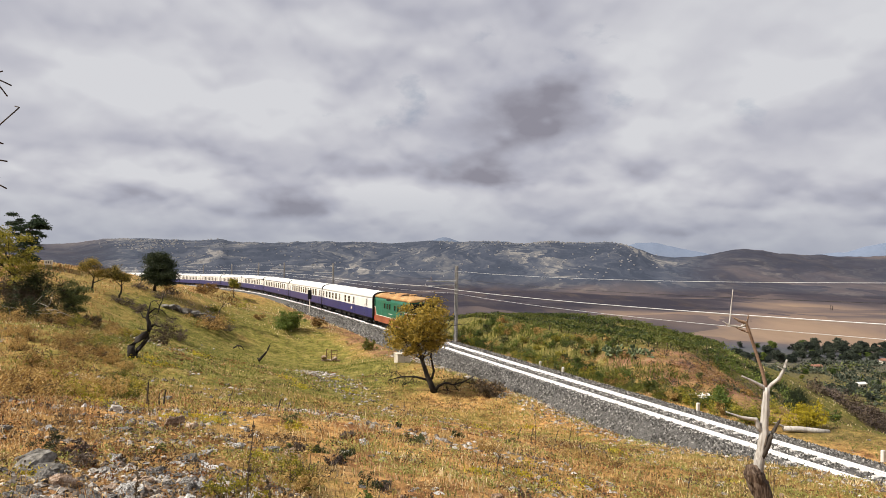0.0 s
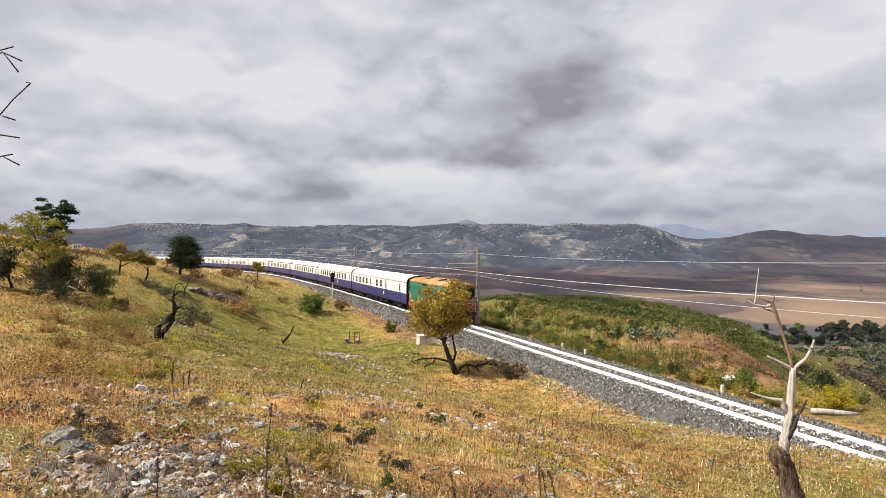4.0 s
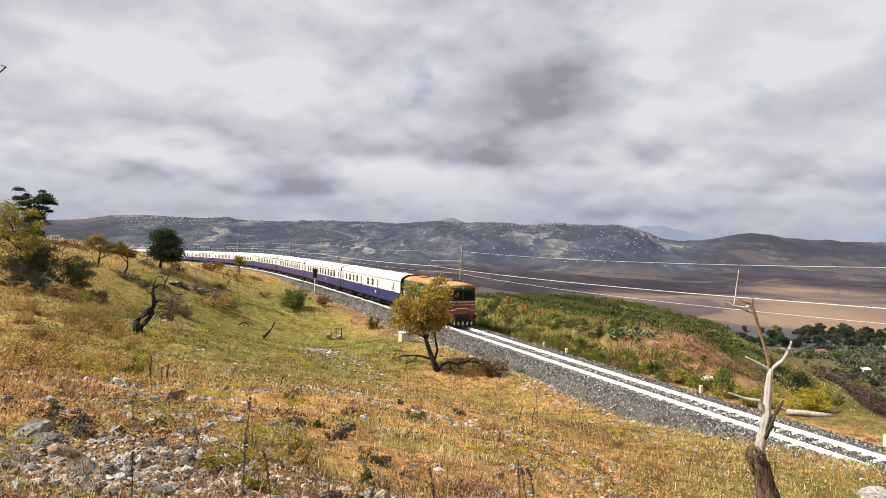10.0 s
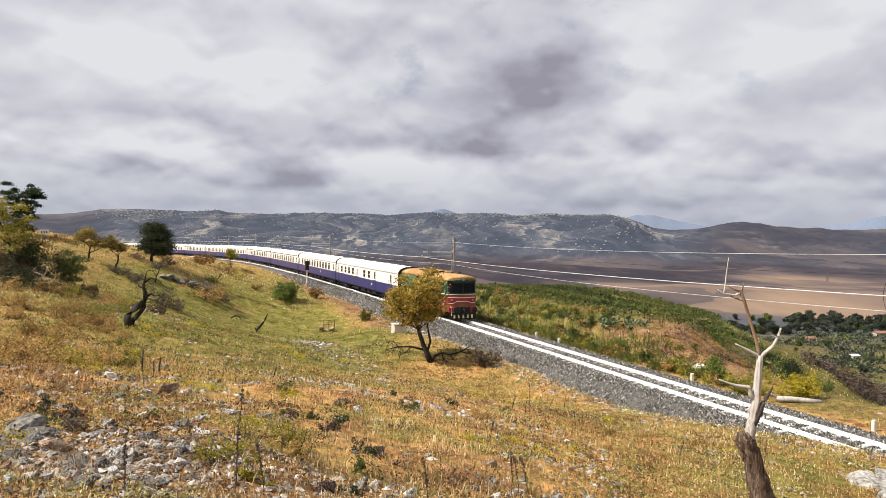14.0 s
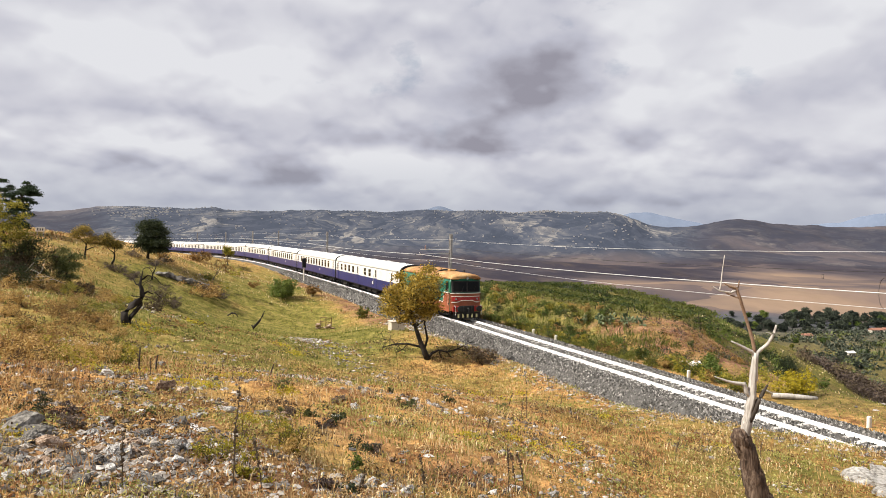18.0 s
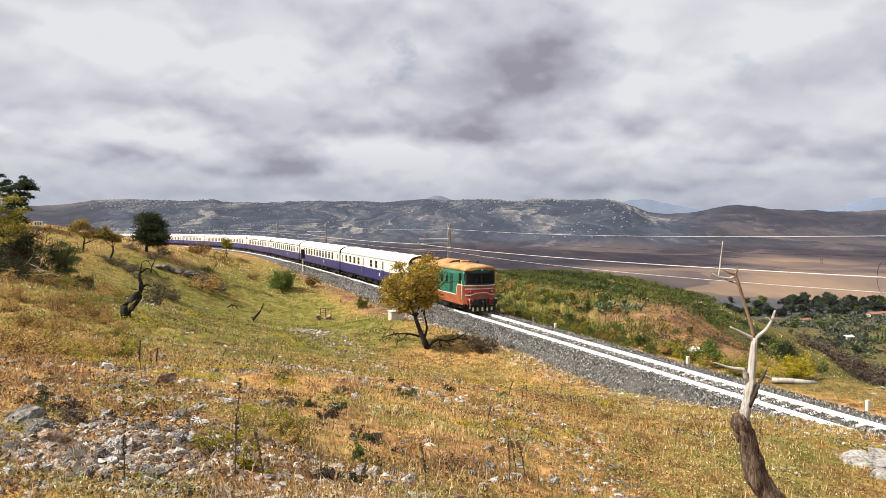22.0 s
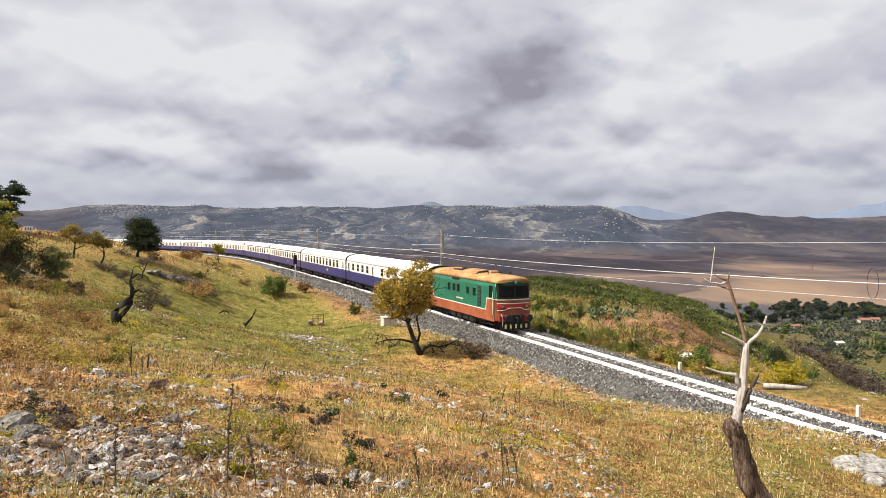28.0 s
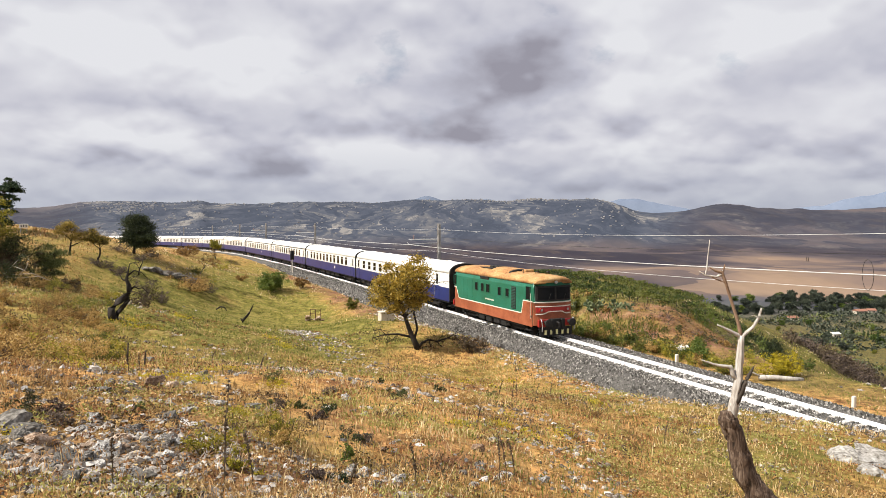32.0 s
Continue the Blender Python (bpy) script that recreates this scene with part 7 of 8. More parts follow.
    legs = np.array([(-6.5, 18.5, -4.6, 17.2), (-4.6, 17.2, -3.2, 15.9), (-3.2, 15.9, -1.2, 14.6), (-1.2, 14.6, 1.5, 14.2), (-10.5, 46.5, -8.0, 42.0), (-8.0, 42.0, -5.8, 37.5), (-5.8, 37.5, -3.2, 33.5), (-22, 46, -18, 40)])[nr.integers(0, 8, m)]
    q = nr.random(m)
    wide = 0.25 + 0.012 * legs[:, 1]
    x[trail] = legs[:, 0] + (legs[:, 2] - legs[:, 0]) * q + nr.normal(0, 1, m) * wide
    y[trail] = legs[:, 1] + (legs[:, 3] - legs[:, 1]) * q + nr.normal(0, 1, m) * wide * 1.3
    rim = rim | (trail & (nr.random(n) < 0.2))
    patch = rim | (rough(x / 2.2, y / 2.2, 51, 3) > 0.09)
    ok = near | patch
    x, y = x[ok], y[ok]
    n = len(x)
    z = height(x, y)
    size = 0.008 + 0.04 * nr.random(n) ** 2.2 * (1 + np.hypot(x, y) / 16)
    base = np.array([(1, 0, 0), (0.3, 0.95, 0.1), (-0.8, 0.6, -0.1), (-0.8, -0.6, 0.1), (0.3, -0.95, -0.1), (0.1, 0.05, 0.55), (-0.1, 0, -0.5)])
    tri = np.array([(0, 1, 5), (1, 2, 5), (2, 3, 5), (3, 4, 5), (4, 0, 5), (1, 0, 6), (2, 1, 6), (3, 2, 6), (4, 3, 6), (0, 4, 6)])
    ang = nr.uniform(0, 6.28, n)
    j = nr.uniform(0.6, 1.4, (n, 7, 1))
    v = base[None] * j
    c, s = np.cos(ang)[:, None], np.sin(ang)[:, None]
    v = np.stack([v[:, :, 0] * c - v[:, :, 1] * s, v[:, :, 0] * s + v[:, :, 1] * c, v[:, :, 2]], -1) * size[:, None, None] + np.column_stack([x, y, z + size * 0.15])[:, None, :]
    f = (np.arange(n)[:, None, None] * 7 + tri[None]).reshape(-1, 3)
    tagged(new("rubble", quick_mesh("rubble", v.reshape(-1, 3), f, M["rubble"])), "scattered small limestone rubble", "rubble", kind="stuff")


stones()


def grasses():
    nr = np.random.default_rng(9)

    def blades(name, label, material, n, keep, low, high, far=60, first=3.6, wide=1.0):
        d = np.exp(nr.uniform(math.log(first), math.log(far), n))
        a = np.radians(nr.uniform(-40, 40, n))
        # tufts: several blades share a root
        share = nr.integers(0, max(1, n // 7), n)
        d, a = d[share], a[share]
        x, y = d * np.sin(a), d * np.cos(a)
        x, y = x + nr.normal(0, 0.035, n) * (1 + d / 10), y + nr.normal(0, 0.035, n) * (1 + d / 10)
        s, u = along(x, y)
        ok = keep(x, y, s, u) & ((u > 3.3) | (u < -4.2)) & (nr.random(n) < d / 11)
        x, y, d = x[ok], y[ok], d[ok]
        n = len(x)
        z = height(x, y)
        h = nr.uniform(low, high, n) * (0.6 + 0.8 * nr.random(n) ** 2) * (0.85 + d / 60)
        w = (0.0014 + 0.00040 * d) * wide * nr.uniform(0.7, 1.4, n)
        az = nr.uniform(0, 6.28, n)
        lean = nr.uniform(0.1, 0.75, n) * h
        la = nr.uniform(0, 6.28, n)
        bx, by = np.cos(az) * w, np.sin(az) * w
        mx, my = x + 0.4 * lean * np.cos(la), y + 0.4 * lean * np.sin(la)
        tx, ty = x + lean * np.cos(la), y + lean * np.sin(la)
        v = np.stack([np.column_stack([x - bx, y - by, z - 0.02]), np.column_stack([x + bx, y + by, z - 0.02]), np.column_stack([mx + 0.8 * bx, my + 0.8 * by, z + 0.6 * h]), np.column_stack([mx - 0.8 * bx, my - 0.8 * by, z + 0.6 * h]), np.column_stack([tx, ty, z + h])], 1)
        q = np.arange(n)[:, None] * 5
        f = np.concatenate([q + np.array([0, 1, 2]), q + np.array([0, 2, 3]), q + np.array([3, 2, 4])])
        tagged(new(name, quick_mesh(name, v.reshape(-1, 3), f, material)), label, "grass", kind="stuff")

    def green(x, y):
        return 1.1 * np.exp(-((x + 12) / 8) ** 2 - ((y - 44) / 12) ** 2) + 0.5 * np.exp(-((x - 4) / 9) ** 2 - ((y - 28) / 6) ** 2) + 0.7 * np.exp(-((x + 21) / 9) ** 2 - ((y - 57) / 12) ** 2)
    stony = lambda x, y: np.exp(-((x + 3.3) / 1.3) ** 2 - ((y - 6.0) / 1.1) ** 2)
    blades("dry_grass", "dry straw-coloured grass on the slope", M["straw"], 105000, lambda x, y, s, u: (rough(x / 3, y / 3, 5, 3) + nr.normal(0, 0.15, len(x)) > 0.02 + 0.8 * green(x, y) + 0.5 * stony(x, y)) & (u > 0), 0.03, 0.15)
    blades("green_grass", "olive green grass in the hollow", M["grass"], 60000, lambda x, y, s, u: (rough(x / 4, y / 4, 15, 3) + nr.normal(0, 0.1, len(x)) + 0.5 * green(x, y) > 0.06 + 0.3 * stony(x, y)), 0.03, 0.11)
    blades("rusty_weeds", "rust-orange dry weeds on the slope", M["rustgrass"], 30000, lambda x, y, s, u: (rough(x / 2.5, y / 2.5, 25, 3) + nr.normal(0, 0.08, len(x)) + 0.25 * np.exp(-((x - 3.5) / 5) ** 2 - ((y - 17) / 6) ** 2) + 0.25 * (x < -0.55 * y) > 0.10 + 0.8 * green(x, y) + 0.15 * stony(x, y)) & (u > 0), 0.04, 0.15)
    blades("dry_tussocks", "dry straw tussocks on the further slope", M["straw"], 100000, lambda x, y, s, u: (rough(x / 3, y / 3, 35, 3) + nr.normal(0, 0.12, len(x)) > 0.04 + 0.7 * green(x, y)) & (u > 0), 0.05, 0.12, 105, 22, 0.85)
    blades("green_tussocks", "olive green tussocks on the further slope", M["grass"], 100000, lambda x, y, s, u: (rough(x / 4, y / 4, 45, 3) + nr.normal(0, 0.12, len(x)) + 0.4 * green(x, y) > 0.04), 0.03, 0.09, 105, 22, 0.85)
    blades("brown_tussocks", "rust-brown tussocks on the further slope", M["rustgrass"], 50000, lambda x, y, s, u: (rough(x / 3, y / 3, 55, 3) + nr.normal(0, 0.10, len(x)) + 0.3 * (x < -0.52 * y) > 0.14 + 0.6 * green(x, y)) & (u > 0), 0.05, 0.14, 105, 18, 0.8)
    blades("verge_weeds", "tall green weeds along the far side of the ballast", M["grass"], 150000, lambda x, y, s, u: (u < -4.4) & (u > -9.6) & (s > 0.5) & (s < 40) & (rough(x / 2, y / 2, 75, 3) + nr.normal(0, 0.1, len(x)) > -0.06), 0.12, 0.36, 78, 27, 1.0)
    blades("bank_grass", "dry tan grass on the bank and the spur beyond the track", M["straw"], 80000, lambda x, y, s, u: (u < -4.6) & (u > -60) & (s > -40) & (s < 14) & ~((u < -7.5) & (u > -22) & (s > -6) & (s < 9)) & ~((s < -1) & (nr.random(len(x)) < 0.8)) & (rough(x / 2, y / 2, 85, 3) + nr.normal(0, 0.1, len(x)) > 0.02), 0.03, 0.09, 95, 27, 0.9)
    # low leafy weeds and litter close to the ground
    def litter(name, label, material, n, seed, level):
        r = np.random.default_rng(seed)
        d = np.exp(r.uniform(math.log(3.6), math.log(48), n // 8))
        a = np.radians(r.uniform(-39, 39, n // 8))
        x, y = d * np.sin(a), d * np.cos(a)
        ok = rough(x / 1.6, y / 1.6, seed, 4) > level
        x, y, d = x[ok], y[ok], d[ok]
        i = r.integers(0, len(x), n)
        px, py = x[i] + r.normal(0, 0.05, n) * (1 + d[i] / 9), y[i] + r.normal(0, 0.05, n) * (1 + d[i] / 9)
        s, u = along(px, py)
        ok = (u > 3.4) & (r.random(n) > 0.85 * np.exp(-((px + 3.3) / 1.2) ** 2 - ((py - 6.0) / 1.1) ** 2))
        px, py, dd = px[ok], py[ok], d[i][ok]
        c = np.column_stack([px, py, height(px, py) + 0.006 + np.abs(r.normal(0, 0.03, len(px))) * (1 + dd / 25)])
        tagged(new(name, leaf_mesh(name, c, (0.011 + 0.0011 * dd)[:, None], material, r)), label, "weeds", kind="stuff")
    litter("low_weeds", "low orange and rust dry weeds on the soil", M["rustgrass"], 30000, 91, 0.02)
    litter("low_weeds", "low olive green weeds on the soil", M["grass"], 52000, 92, 0.02)
    litter("low_weeds", "low yellow flowering weeds on the soil", M["leaf_flower"], 9000, 93, 0.16)
    litter("dry_litter", "pale straw litter on the soil", M["straw"], 60000, 94, 0.0)
    litter("dry_litter", "dark brown litter on the soil", M["twig"], 30000, 95, 0.0)
    # tall dry stalks that stand out singly
    rng = random.Random(17)
    for x, y, h in ((-2.63, 5.2, 0.50), (-1.89, 5.66, 1.0), (-5.63, 11.79, 0.55), (-6.09, 13.21, 0.42), (-1.69, 5.81, 0.5), (-6.37, 18.06, 0.42), (-7.59, 25.7, 0.66), (-7.32, 27.2, 0.6), (0.73, 8.37, 0.65), (0.82, 8.46, 0.6), (0.95, 8.64, 0.53), (1.73, 15.3, 1.0),
                    (1.63, 15.57, 0.62), (1.44, 16.89, 0.5), (2.62, 18.61, 0.55), (3.13, 19.16, 0.63), (4.91, 27.8, 1.2), (0.63, 11.67, 0.35), (-2.83, 34.5, 0.74), (-1.63, 35.8, 0.76), (-0.28, 6.85, 0.5), (-0.94, 6.64, 0.25), (3.0, 16.5, 0.5), (4.6, 13.6, 0.5), (7.2, 15.5, 0.6)):
        z = ground_at(x, y)
        ob = thing("dry_stalk", None, None, "tall dry brown seed stalk", "stalk", "dry stalks", at=Matrix.Translation((x, y, z - 0.03)))
        ln = rng.uniform(-0.12, 0.12)
        pts = [Vector((ln * t * t + rng.uniform(-0.006, 0.006), rng.uniform(-0.006, 0.006), h * t)) for t in (0, 0.2, 0.4, 0.6, 0.8, 1.0)]
        part("stem", Geo().tube(pts, [0.007, 0.006, 0.006, 0.005, 0.004, 0.002], 5), M["twig"], ob)
        g = Geo()
        for k in range(26):
            t = rng.uniform(0.45, 1.0)
            a = rng.uniform(0, 6.28)
            r = rng.uniform(0.005, 0.014)
            g.box((ln * t * t + r * math.cos(a), r * math.sin(a), h * t), (0.014, 0.012, 0.02), Euler((rng.random() * 3, rng.random() * 3, 0)).to_matrix())
        tagged(part("seed_head", g, M["twig"], ob), kind="stuff")


grasses()


# ---- the valley ----
def valley():
    rng = random.Random(33)
    models = []
    for k, (leaf, hh, sp) in enumerate((("leaf_far", 8.0, 1.4), ("leaf_far", 6.0, 1.2), ("leaf_green", 6.5, 1.3), ("leaf_mixed", 5.0, 1.1))):
        models.append(tree("valley_tree", {"leaf_far": "dark evergreen tree in the valley", "leaf_green": "green broadleaf tree in the valley", "leaf_mixed": "yellowing tree in the valley"}[leaf], 300 + 20 * k, 520, hh, 0.25, leaf, 2600, 0.48, 500 + k, spread=sp * 1.35, fork=4, depth=2, first=0.24, group="valley trees", heads=16, low=0.35, up=0.15))
    cyp = thing("cypress", None, None, "slim dark cypress in the valley", "tree", "cypresses", at=Matrix.Translation((330, 500, ground_at(330, 500))))
    nr = np.random.default_rng(5)
    t = nr.random(900)
    a = nr.uniform(0, 6.28, 900)
    r = 1.0 * np.sqrt(nr.random(900)) * np.sin(np.pi * (0.12 + 0.86 * t))
    part("trunk", Geo().cyl((0, 0, -0.3), (0, 0, 3), 0.2, 6), M["bark"], cyp)
    part("crown", leaf_mesh("crown", np.column_stack([r * np.cos(a), r * np.sin(a), 0.6 + 8.5 * t]), 0.6, M["needle"], nr), None, cyp)

    def put(model, px, d, size=1.0):
        x = px * d
        m = Matrix.Translation((x, d, ground_at(x, d) - 0.2)) @ Matrix.Rotation(rng.uniform(0, 6.28), 4, "Z") @ Matrix.Scale(size, 4)
        return copy_thing(model, m)
    for k in range(190):        # the belt of dark trees
        put(models[rng.choice((0, 0, 1, 0, 1, 2))], rng.uniform(0.41, 0.72), rng.uniform(690, 800), rng.choice((0.6, 0.8, 0.9, 1.0, 1.2, 1.5)))
    for k in range(22):        # orchards and gardens round the houses
        put(models[rng.choice((1, 2, 3, 3))], rng.uniform(0.44, 0.70), rng.uniform(430, 640), rng.uniform(0.4, 0.9))
    for k in range(10):
        put(models[rng.choice((1, 3))], rng.uniform(0.50, 0.68), rng.uniform(300, 430), rng.uniform(0.2, 0.4))
    for px, d in ((0.585, 545), (0.612, 550), (0.62, 552), (0.638, 548), (0.645, 550), (0.556, 600), (0.66, 540)):
        put(cyp, px, d, rng.uniform(0.6, 0.95))
    for m in (*models, cyp):
        x, y = m.location.x, m.location.y
        m.location.z = ground_at(x, y) - 0.2
    # brown and dark brushwood on the slopes below the knoll, past counting
    nr = np.random.default_rng(15)
    def thicket(name, label, mat, n, spots, seed, size):
        """Clumps of brushwood: middle, spread, number of bushes, half width of a bush."""
        r = np.random.default_rng(seed)
        for cx, cy, wx, wy, bushes, wide in spots:
            x, y = r.normal(cx, wx, bushes), r.normal(cy, wy, bushes)
            i = r.integers(0, bushes, n)
            grow_to = r.uniform(0.6, 1.3, bushes)
            px, py = x[i] + r.normal(0, 0.5, n) * wide, y[i] + r.normal(0, 0.5, n) * wide
            pz = height(px, py, False) + np.abs(r.normal(0, 0.65, n)) * wide * grow_to[i]
            tagged(new(name, leaf_mesh(name, np.column_stack([px, py, pz]), size, M[mat], r)), label, "scrub", kind="stuff")
    thicket("brushwood", "dark brown leafless brushwood on the valley slope", "twig", 4000, ((40, 67.5, 2.2, 1.5, 30, 0.75), (45, 70.0, 2.2, 1.5, 24, 0.75)), 15, 0.12)
    thicket("brushwood", "purplish brown brushwood below the spur", "deadbrush", 6000, ((41, 67.5, 2.8, 1.6, 30, 0.7), (46, 70, 2.5, 1.5, 20, 0.7)), 18, 0.10)
    thicket("bank_weeds", "low rust-brown weeds on the bare bank", "leaf_rust", 1700, ((15.5, 46.5, 1.6, 2.4, 60, 0.3), (19.5, 50, 2.2, 3.0, 70, 0.35)), 21, 0.06)
    thicket("bank_weeds", "low dark weeds on the bare bank", "leaf_olive", 1300, ((16.0, 47.5, 2.0, 2.8, 22, 0.32), (21, 52, 2.6, 3.0, 26, 0.4)), 22, 0.06)
    thicket("bank_weeds", "dead brown weeds on the bare bank", "deadbrush", 1200, ((17.0, 48, 2.4, 3.0, 70, 0.3), (24, 56, 2.6, 3.0, 50, 0.4)), 23, 0.07)
    thicket("bank_weeds", "yellowish weeds along the foot of the bank", "leaf_mixed", 4000, ((13.0, 45.0, 1.6, 2.2, 50, 0.35), (15.8, 40.6, 1.0, 1.4, 22, 0.3)), 24, 0.06)
    thicket("scrubland", "dark green scrub on the end of the knoll", "leaf_olive", 4000, ((27.0, 59.5, 1.2, 1.6, 18, 0.55), (30, 60, 1.4, 1.4, 10, 0.5)), 16, 0.09)
    thicket("scrubland", "green scrub on the end of the knoll", "leaf_green", 3000, ((25.5, 58.5, 1.8, 2.0, 18, 0.6), (15.9, 41.6, 0.7, 0.8, 9, 0.4)), 17, 0.09)
    for name, label, mat, n, lo, hi in (("scrubland", "dark green scrub on the valley floor", "leaf_far", 12000, 330, 700), ("scrubland", "olive green scrub on the valley floor", "leaf_olive", 5000, 300, 660)):
        k = n // 30
        d = np.exp(nr.uniform(math.log(lo), math.log(hi), k))
        b = nr.uniform(0.40, 0.70, k)
        x, y = b * d, d
        ok = rough(x / 30, y / 30, 63, 3) > 0.0
        x, y, d = x[ok], y[ok], d[ok]
        i = nr.integers(0, len(x), n)
        r = 0.6 + d[i] / 200
        px, py = x[i] + nr.normal(0, 1, n) * r, y[i] + nr.normal(0, 1, n) * r
        pz = height(px, py, False) + np.abs(nr.normal(0, 0.5, n)) * r
        tagged(new(name, leaf_mesh(name, np.column_stack([px, py, pz]), (0.0022 * np.hypot(px, py))[:, None], M[mat], nr)), label, "scrub", kind="stuff")

    # houses
    def house(px, d, w, l, h, label, turn, roof="tile"):
        x = px * d
        z = ground_at(x, d)
        ob = thing("house", None, None, label, "house", at=Matrix.Translation((x, d, z)) @ Matrix.Rotation(radians(turn), 4, "Z"))
        part("walls", Geo().box((0, 0, h / 2 - 0.5), (l, w, h + 1.0)), M["concrete"], ob)
        part("roof", Geo().slab([(-w / 2 - 0.4, h - 0.1), (w / 2 + 0.4, h - 0.1), (w / 2 + 0.4, h + 0.1), (0, h + w * 0.28), (-w / 2 - 0.4, h + 0.1)], -l / 2 - 0.4, l / 2 + 0.4), M[roof], ob, at=Matrix.Rotation(radians(90), 4, "Z"))
        for k in range(max(2, int(l / 3))):
            part("window", Geo().box((-l / 2 + (k + 0.5) * l / max(2, int(l / 3)), -w / 2 - 0.02, h * 0.55), (0.9, 0.1, 1.2)), M["glass"], ob)
        part("door", Geo().box((l * 0.1, -w / 2 - 0.03, 1.0), (1.0, 0.1, 2.0)), M["bark"], ob)
    house(0.632, 660, 7, 11, 3.4, "low country house with a red tiled roof in the valley", 12)
    house(0.648, 672, 6, 8, 3.0, "small farm building with a red tiled roof", -8)
    house(0.594, 548, 5, 8, 3.2, "small white hut in the valley", 20, "plaster")
    house(0.53, 640, 6, 8, 3.0, "pale farmhouse among trees", 0)
    # the villages of the far ridge, past counting
    nr = np.random.default_rng(6)
    n = 620
    bear = np.concatenate([nr.normal(-0.475, 0.03, 120), nr.uniform(-0.45, 0.30, 340), nr.normal(0.12, 0.05, 160)])
    d = np.concatenate([nr.uniform(3550, 3950, 120), nr.uniform(2900, 4150, 340), nr.uniform(3850, 4190, 160)])
    g = Geo()
    y = d / np.sqrt(1 + bear ** 2)
    x = bear * y
    z = height(x, y)
    for k in range(n):
        w, h = nr.uniform(4, 9), nr.uniform(3, 6)
        g.box((x[k], y[k], z[k] + h / 2), (w, w * 0.8, h))
    tagged(new("far_houses", g.mesh("far_houses", M["farwall"])), "pale houses of far villages scattered on the ridge", "houses", kind="stuff")

    # the groves and hedges of the ridge, past counting
    nr = np.random.default_rng(16)
    n = 9000
    d, bear = nr.uniform(3050, 4180, n), nr.uniform(-0.62, 0.36, n)
    y = d / np.sqrt(1 + bear ** 2)
    x = bear * y
    keep = rough(x / 90, y / 420, 99, 4) + nr.normal(0, 0.05, n) > 0.02
    x, y = x[keep], y[keep]
    c = np.column_stack([x, y, height(x, y) - 1.5])
    base = np.array([(1, 0, 0.2), (0, 1, 0.2), (-1, 0, 0.2), (0, -1, 0.2), (0, 0, 1.1), (0, 0, -0.5)])
    tri = np.array([(0, 1, 4), (1, 2, 4), (2, 3, 4), (3, 0, 4), (1, 0, 5), (2, 1, 5), (3, 2, 5), (0, 3, 5)])
    n = len(c)
    v = base[None] * nr.uniform(0.6, 1.4, (n, 6, 3)) * nr.uniform(1.6, 3.6, (n, 1, 1)) * np.array((1.5, 1.5, 0.9)) + c[:, None, :]
    f = (np.arange(n)[:, None, None] * 6 + tri[None]).reshape(-1, 3)
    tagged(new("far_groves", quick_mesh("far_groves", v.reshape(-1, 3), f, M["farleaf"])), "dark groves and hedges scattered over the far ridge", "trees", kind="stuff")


valley()


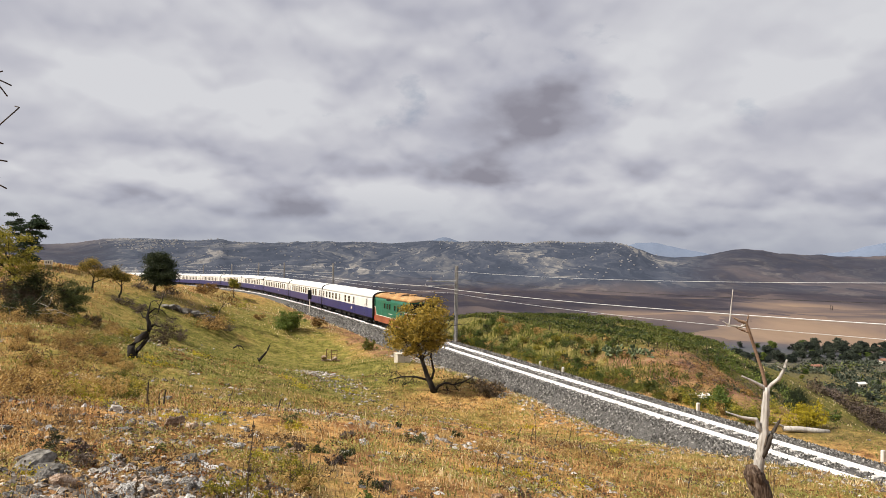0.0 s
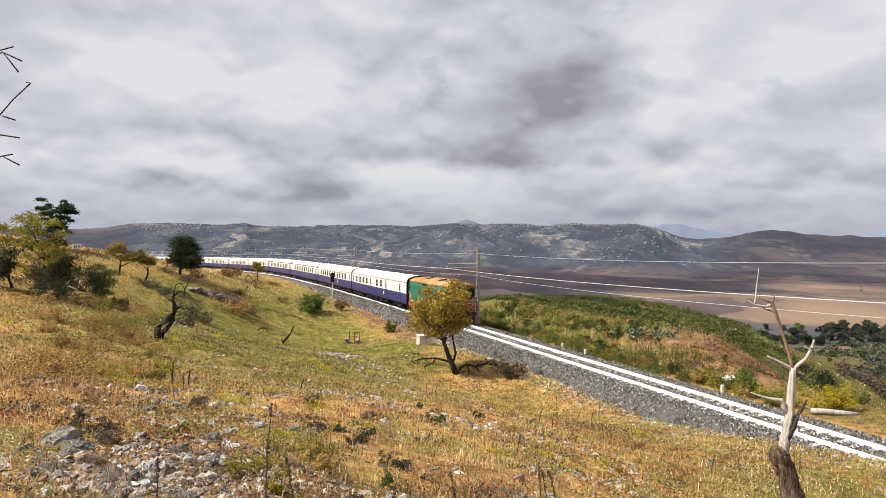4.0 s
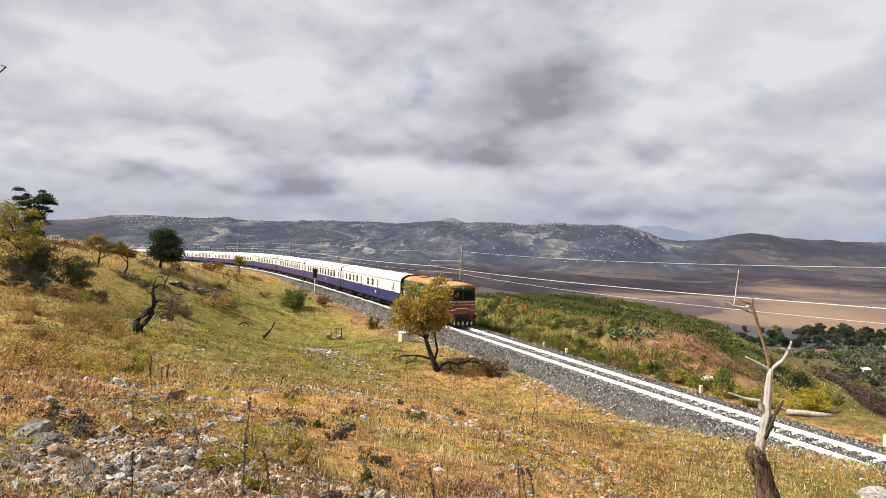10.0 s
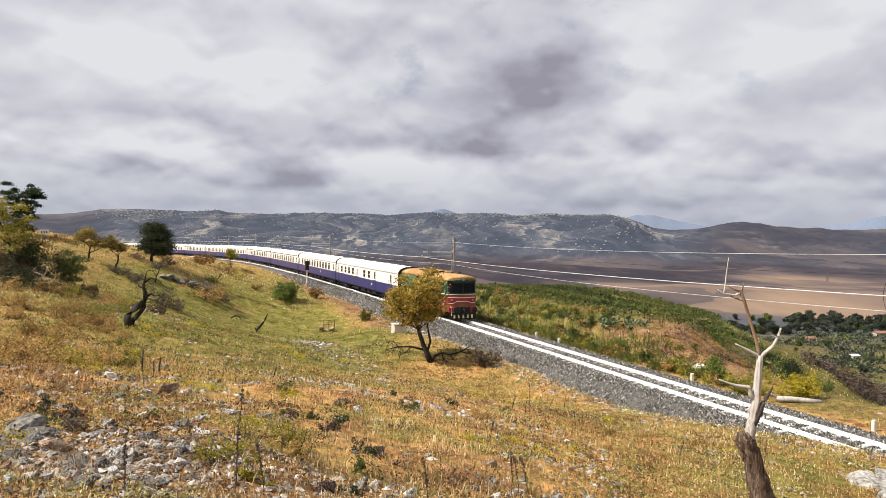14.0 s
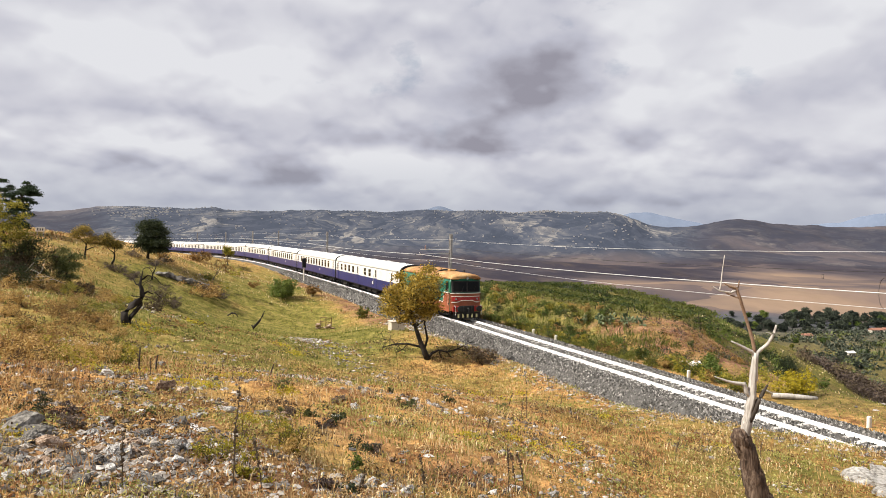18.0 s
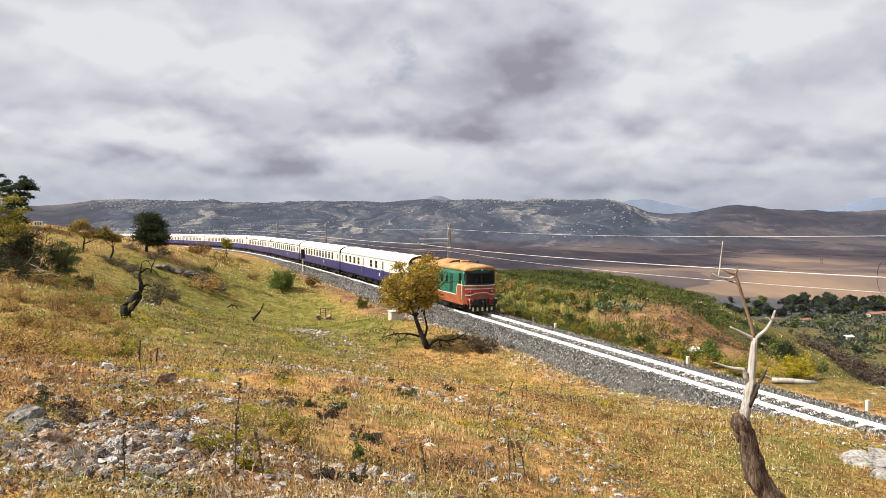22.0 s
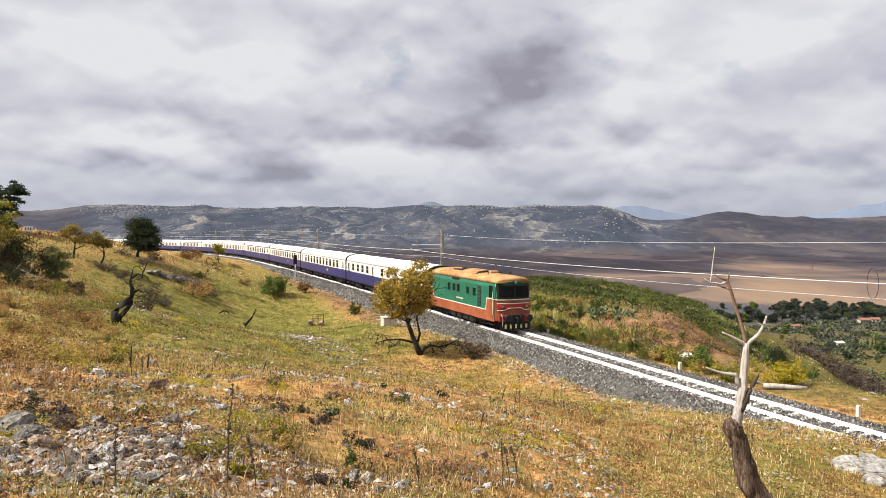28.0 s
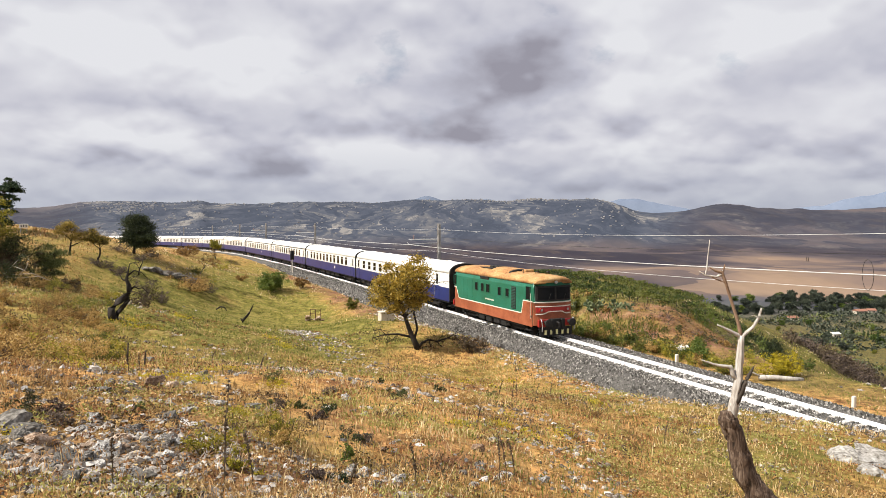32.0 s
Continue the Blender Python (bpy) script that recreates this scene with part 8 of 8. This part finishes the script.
def far_mountains():
    """The hazy ranges behind the ridge."""
    b = np.arange(-0.95, 0.95, 0.004)
    y = 4760 / np.sqrt(1 + b ** 2)
    x = b * y
    top = 60 + 150 * np.exp(-((b - 0.72) / 0.17) ** 2) + 60 * np.exp(-((b - 0.34) / 0.05) ** 2) + 140 * np.exp(-((b + 0.026) / 0.045) ** 2) + 115 * np.exp(-((b - 0.066) / 0.035) ** 2) + 90 * np.exp(-((b + 0.17) / 0.06) ** 2) + 110 * np.exp(-((b - 0.27) / 0.05) ** 2)
    top = top + 40 * rough(b * 28, b * 0 + 2.2, 71, 5)
    n = len(b)
    rows = []
    for k, (f, back) in enumerate(((0.0, 0), (0.45, 30), (0.8, 70), (1.0, 110))):
        rows.append(np.column_stack([x * (1 + back / 4760), y * (1 + back / 4760), -150 + (top + 150) * f + (0 if k in (0, 3) else 22 * rough(b * 60, b * 0 + k, 80 + k, 4))]))
    v = np.concatenate(rows)
    i, j = np.meshgrid(np.arange(3), np.arange(n - 1), indexing="ij")
    f = np.stack([i * n + j, i * n + j + 1, (i + 1) * n + j + 1, (i + 1) * n + j], -1).reshape(-1, 4)
    # haze over the far ranges is painted in as their blue base colour
    m = shader("haze_tinted_far_slopes", [(0.13, 0.165, 0.235), (0.17, 0.205, 0.275)], 0.004, 0.95, bump=0, coords="World")
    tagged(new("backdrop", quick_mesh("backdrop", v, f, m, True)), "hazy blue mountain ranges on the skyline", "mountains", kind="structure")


far_mountains()


def fly():
    """A small flying insect that crosses close before the viewer."""
    g = Geo()
    g.tube([(-0.012, 0, 0), (-0.004, 0, 0), (0.004, 0, 0.001), (0.010, 0, 0)], [0.002, 0.0035, 0.004, 0.002], 8)
    ob = thing("flying_insect", None, None, "small dark flying insect crossing before the hills", "insect")
    part("body", g, M["soot"], ob)
    for e in (-1, 1):
        part("wing", Geo().box((0, e * 0.009, 0.003), (0.007, 0.016, 0.0006)), M["soot"], ob)
    return ob


INSECT = fly()


def motions():
    """Key all that moves: the vehicles of the train along the track, and their wheels."""
    times = [k * 0.5 for k in range(65)]
    for ob, middle, arm in TRAIN:
        walk(ob, [(t, place_on_track(middle, arm, left_to_go(t))) for t in times])
    # the insect rests on the dead tree, darts past and settles on the grass behind the viewer
    rest, grass = (4.25, 9.9, ground_at(4.83, 9.93) + 3.66), (-1.0, -3.0, ground_at(-1.0, -3.0) + 0.06)
    way = [(0, rest), (11.5, rest), (12.3, (2.6, 8.5, 6.9)), (12.8, (0.9, 7.2, 7.25)), (12.9, (0.19, 4.6, 7.83)), (13.0, (-0.25, 3.1, 7.95)), (13.1, (-0.52, 2.6, 8.20)), (13.2, (-1.4, 1.6, 8.6)), (13.6, (-1.8, -1.0, 8.2)), (14.4, grass), (32, grass)]
    walk(INSECT, [(t, pose(*p, 0, 0, 150)) for t, p in way])
    steps = [k * 0.4 for k in range(81)]
    for wheel, x, radius in WHEELS:
        at = wheel.location.copy()
        walk(wheel, [(t, Matrix.Translation(at) @ Matrix.Rotation((27.2 - left_to_go(t)) / radius, 4, "Y")) for t in steps])


motions()
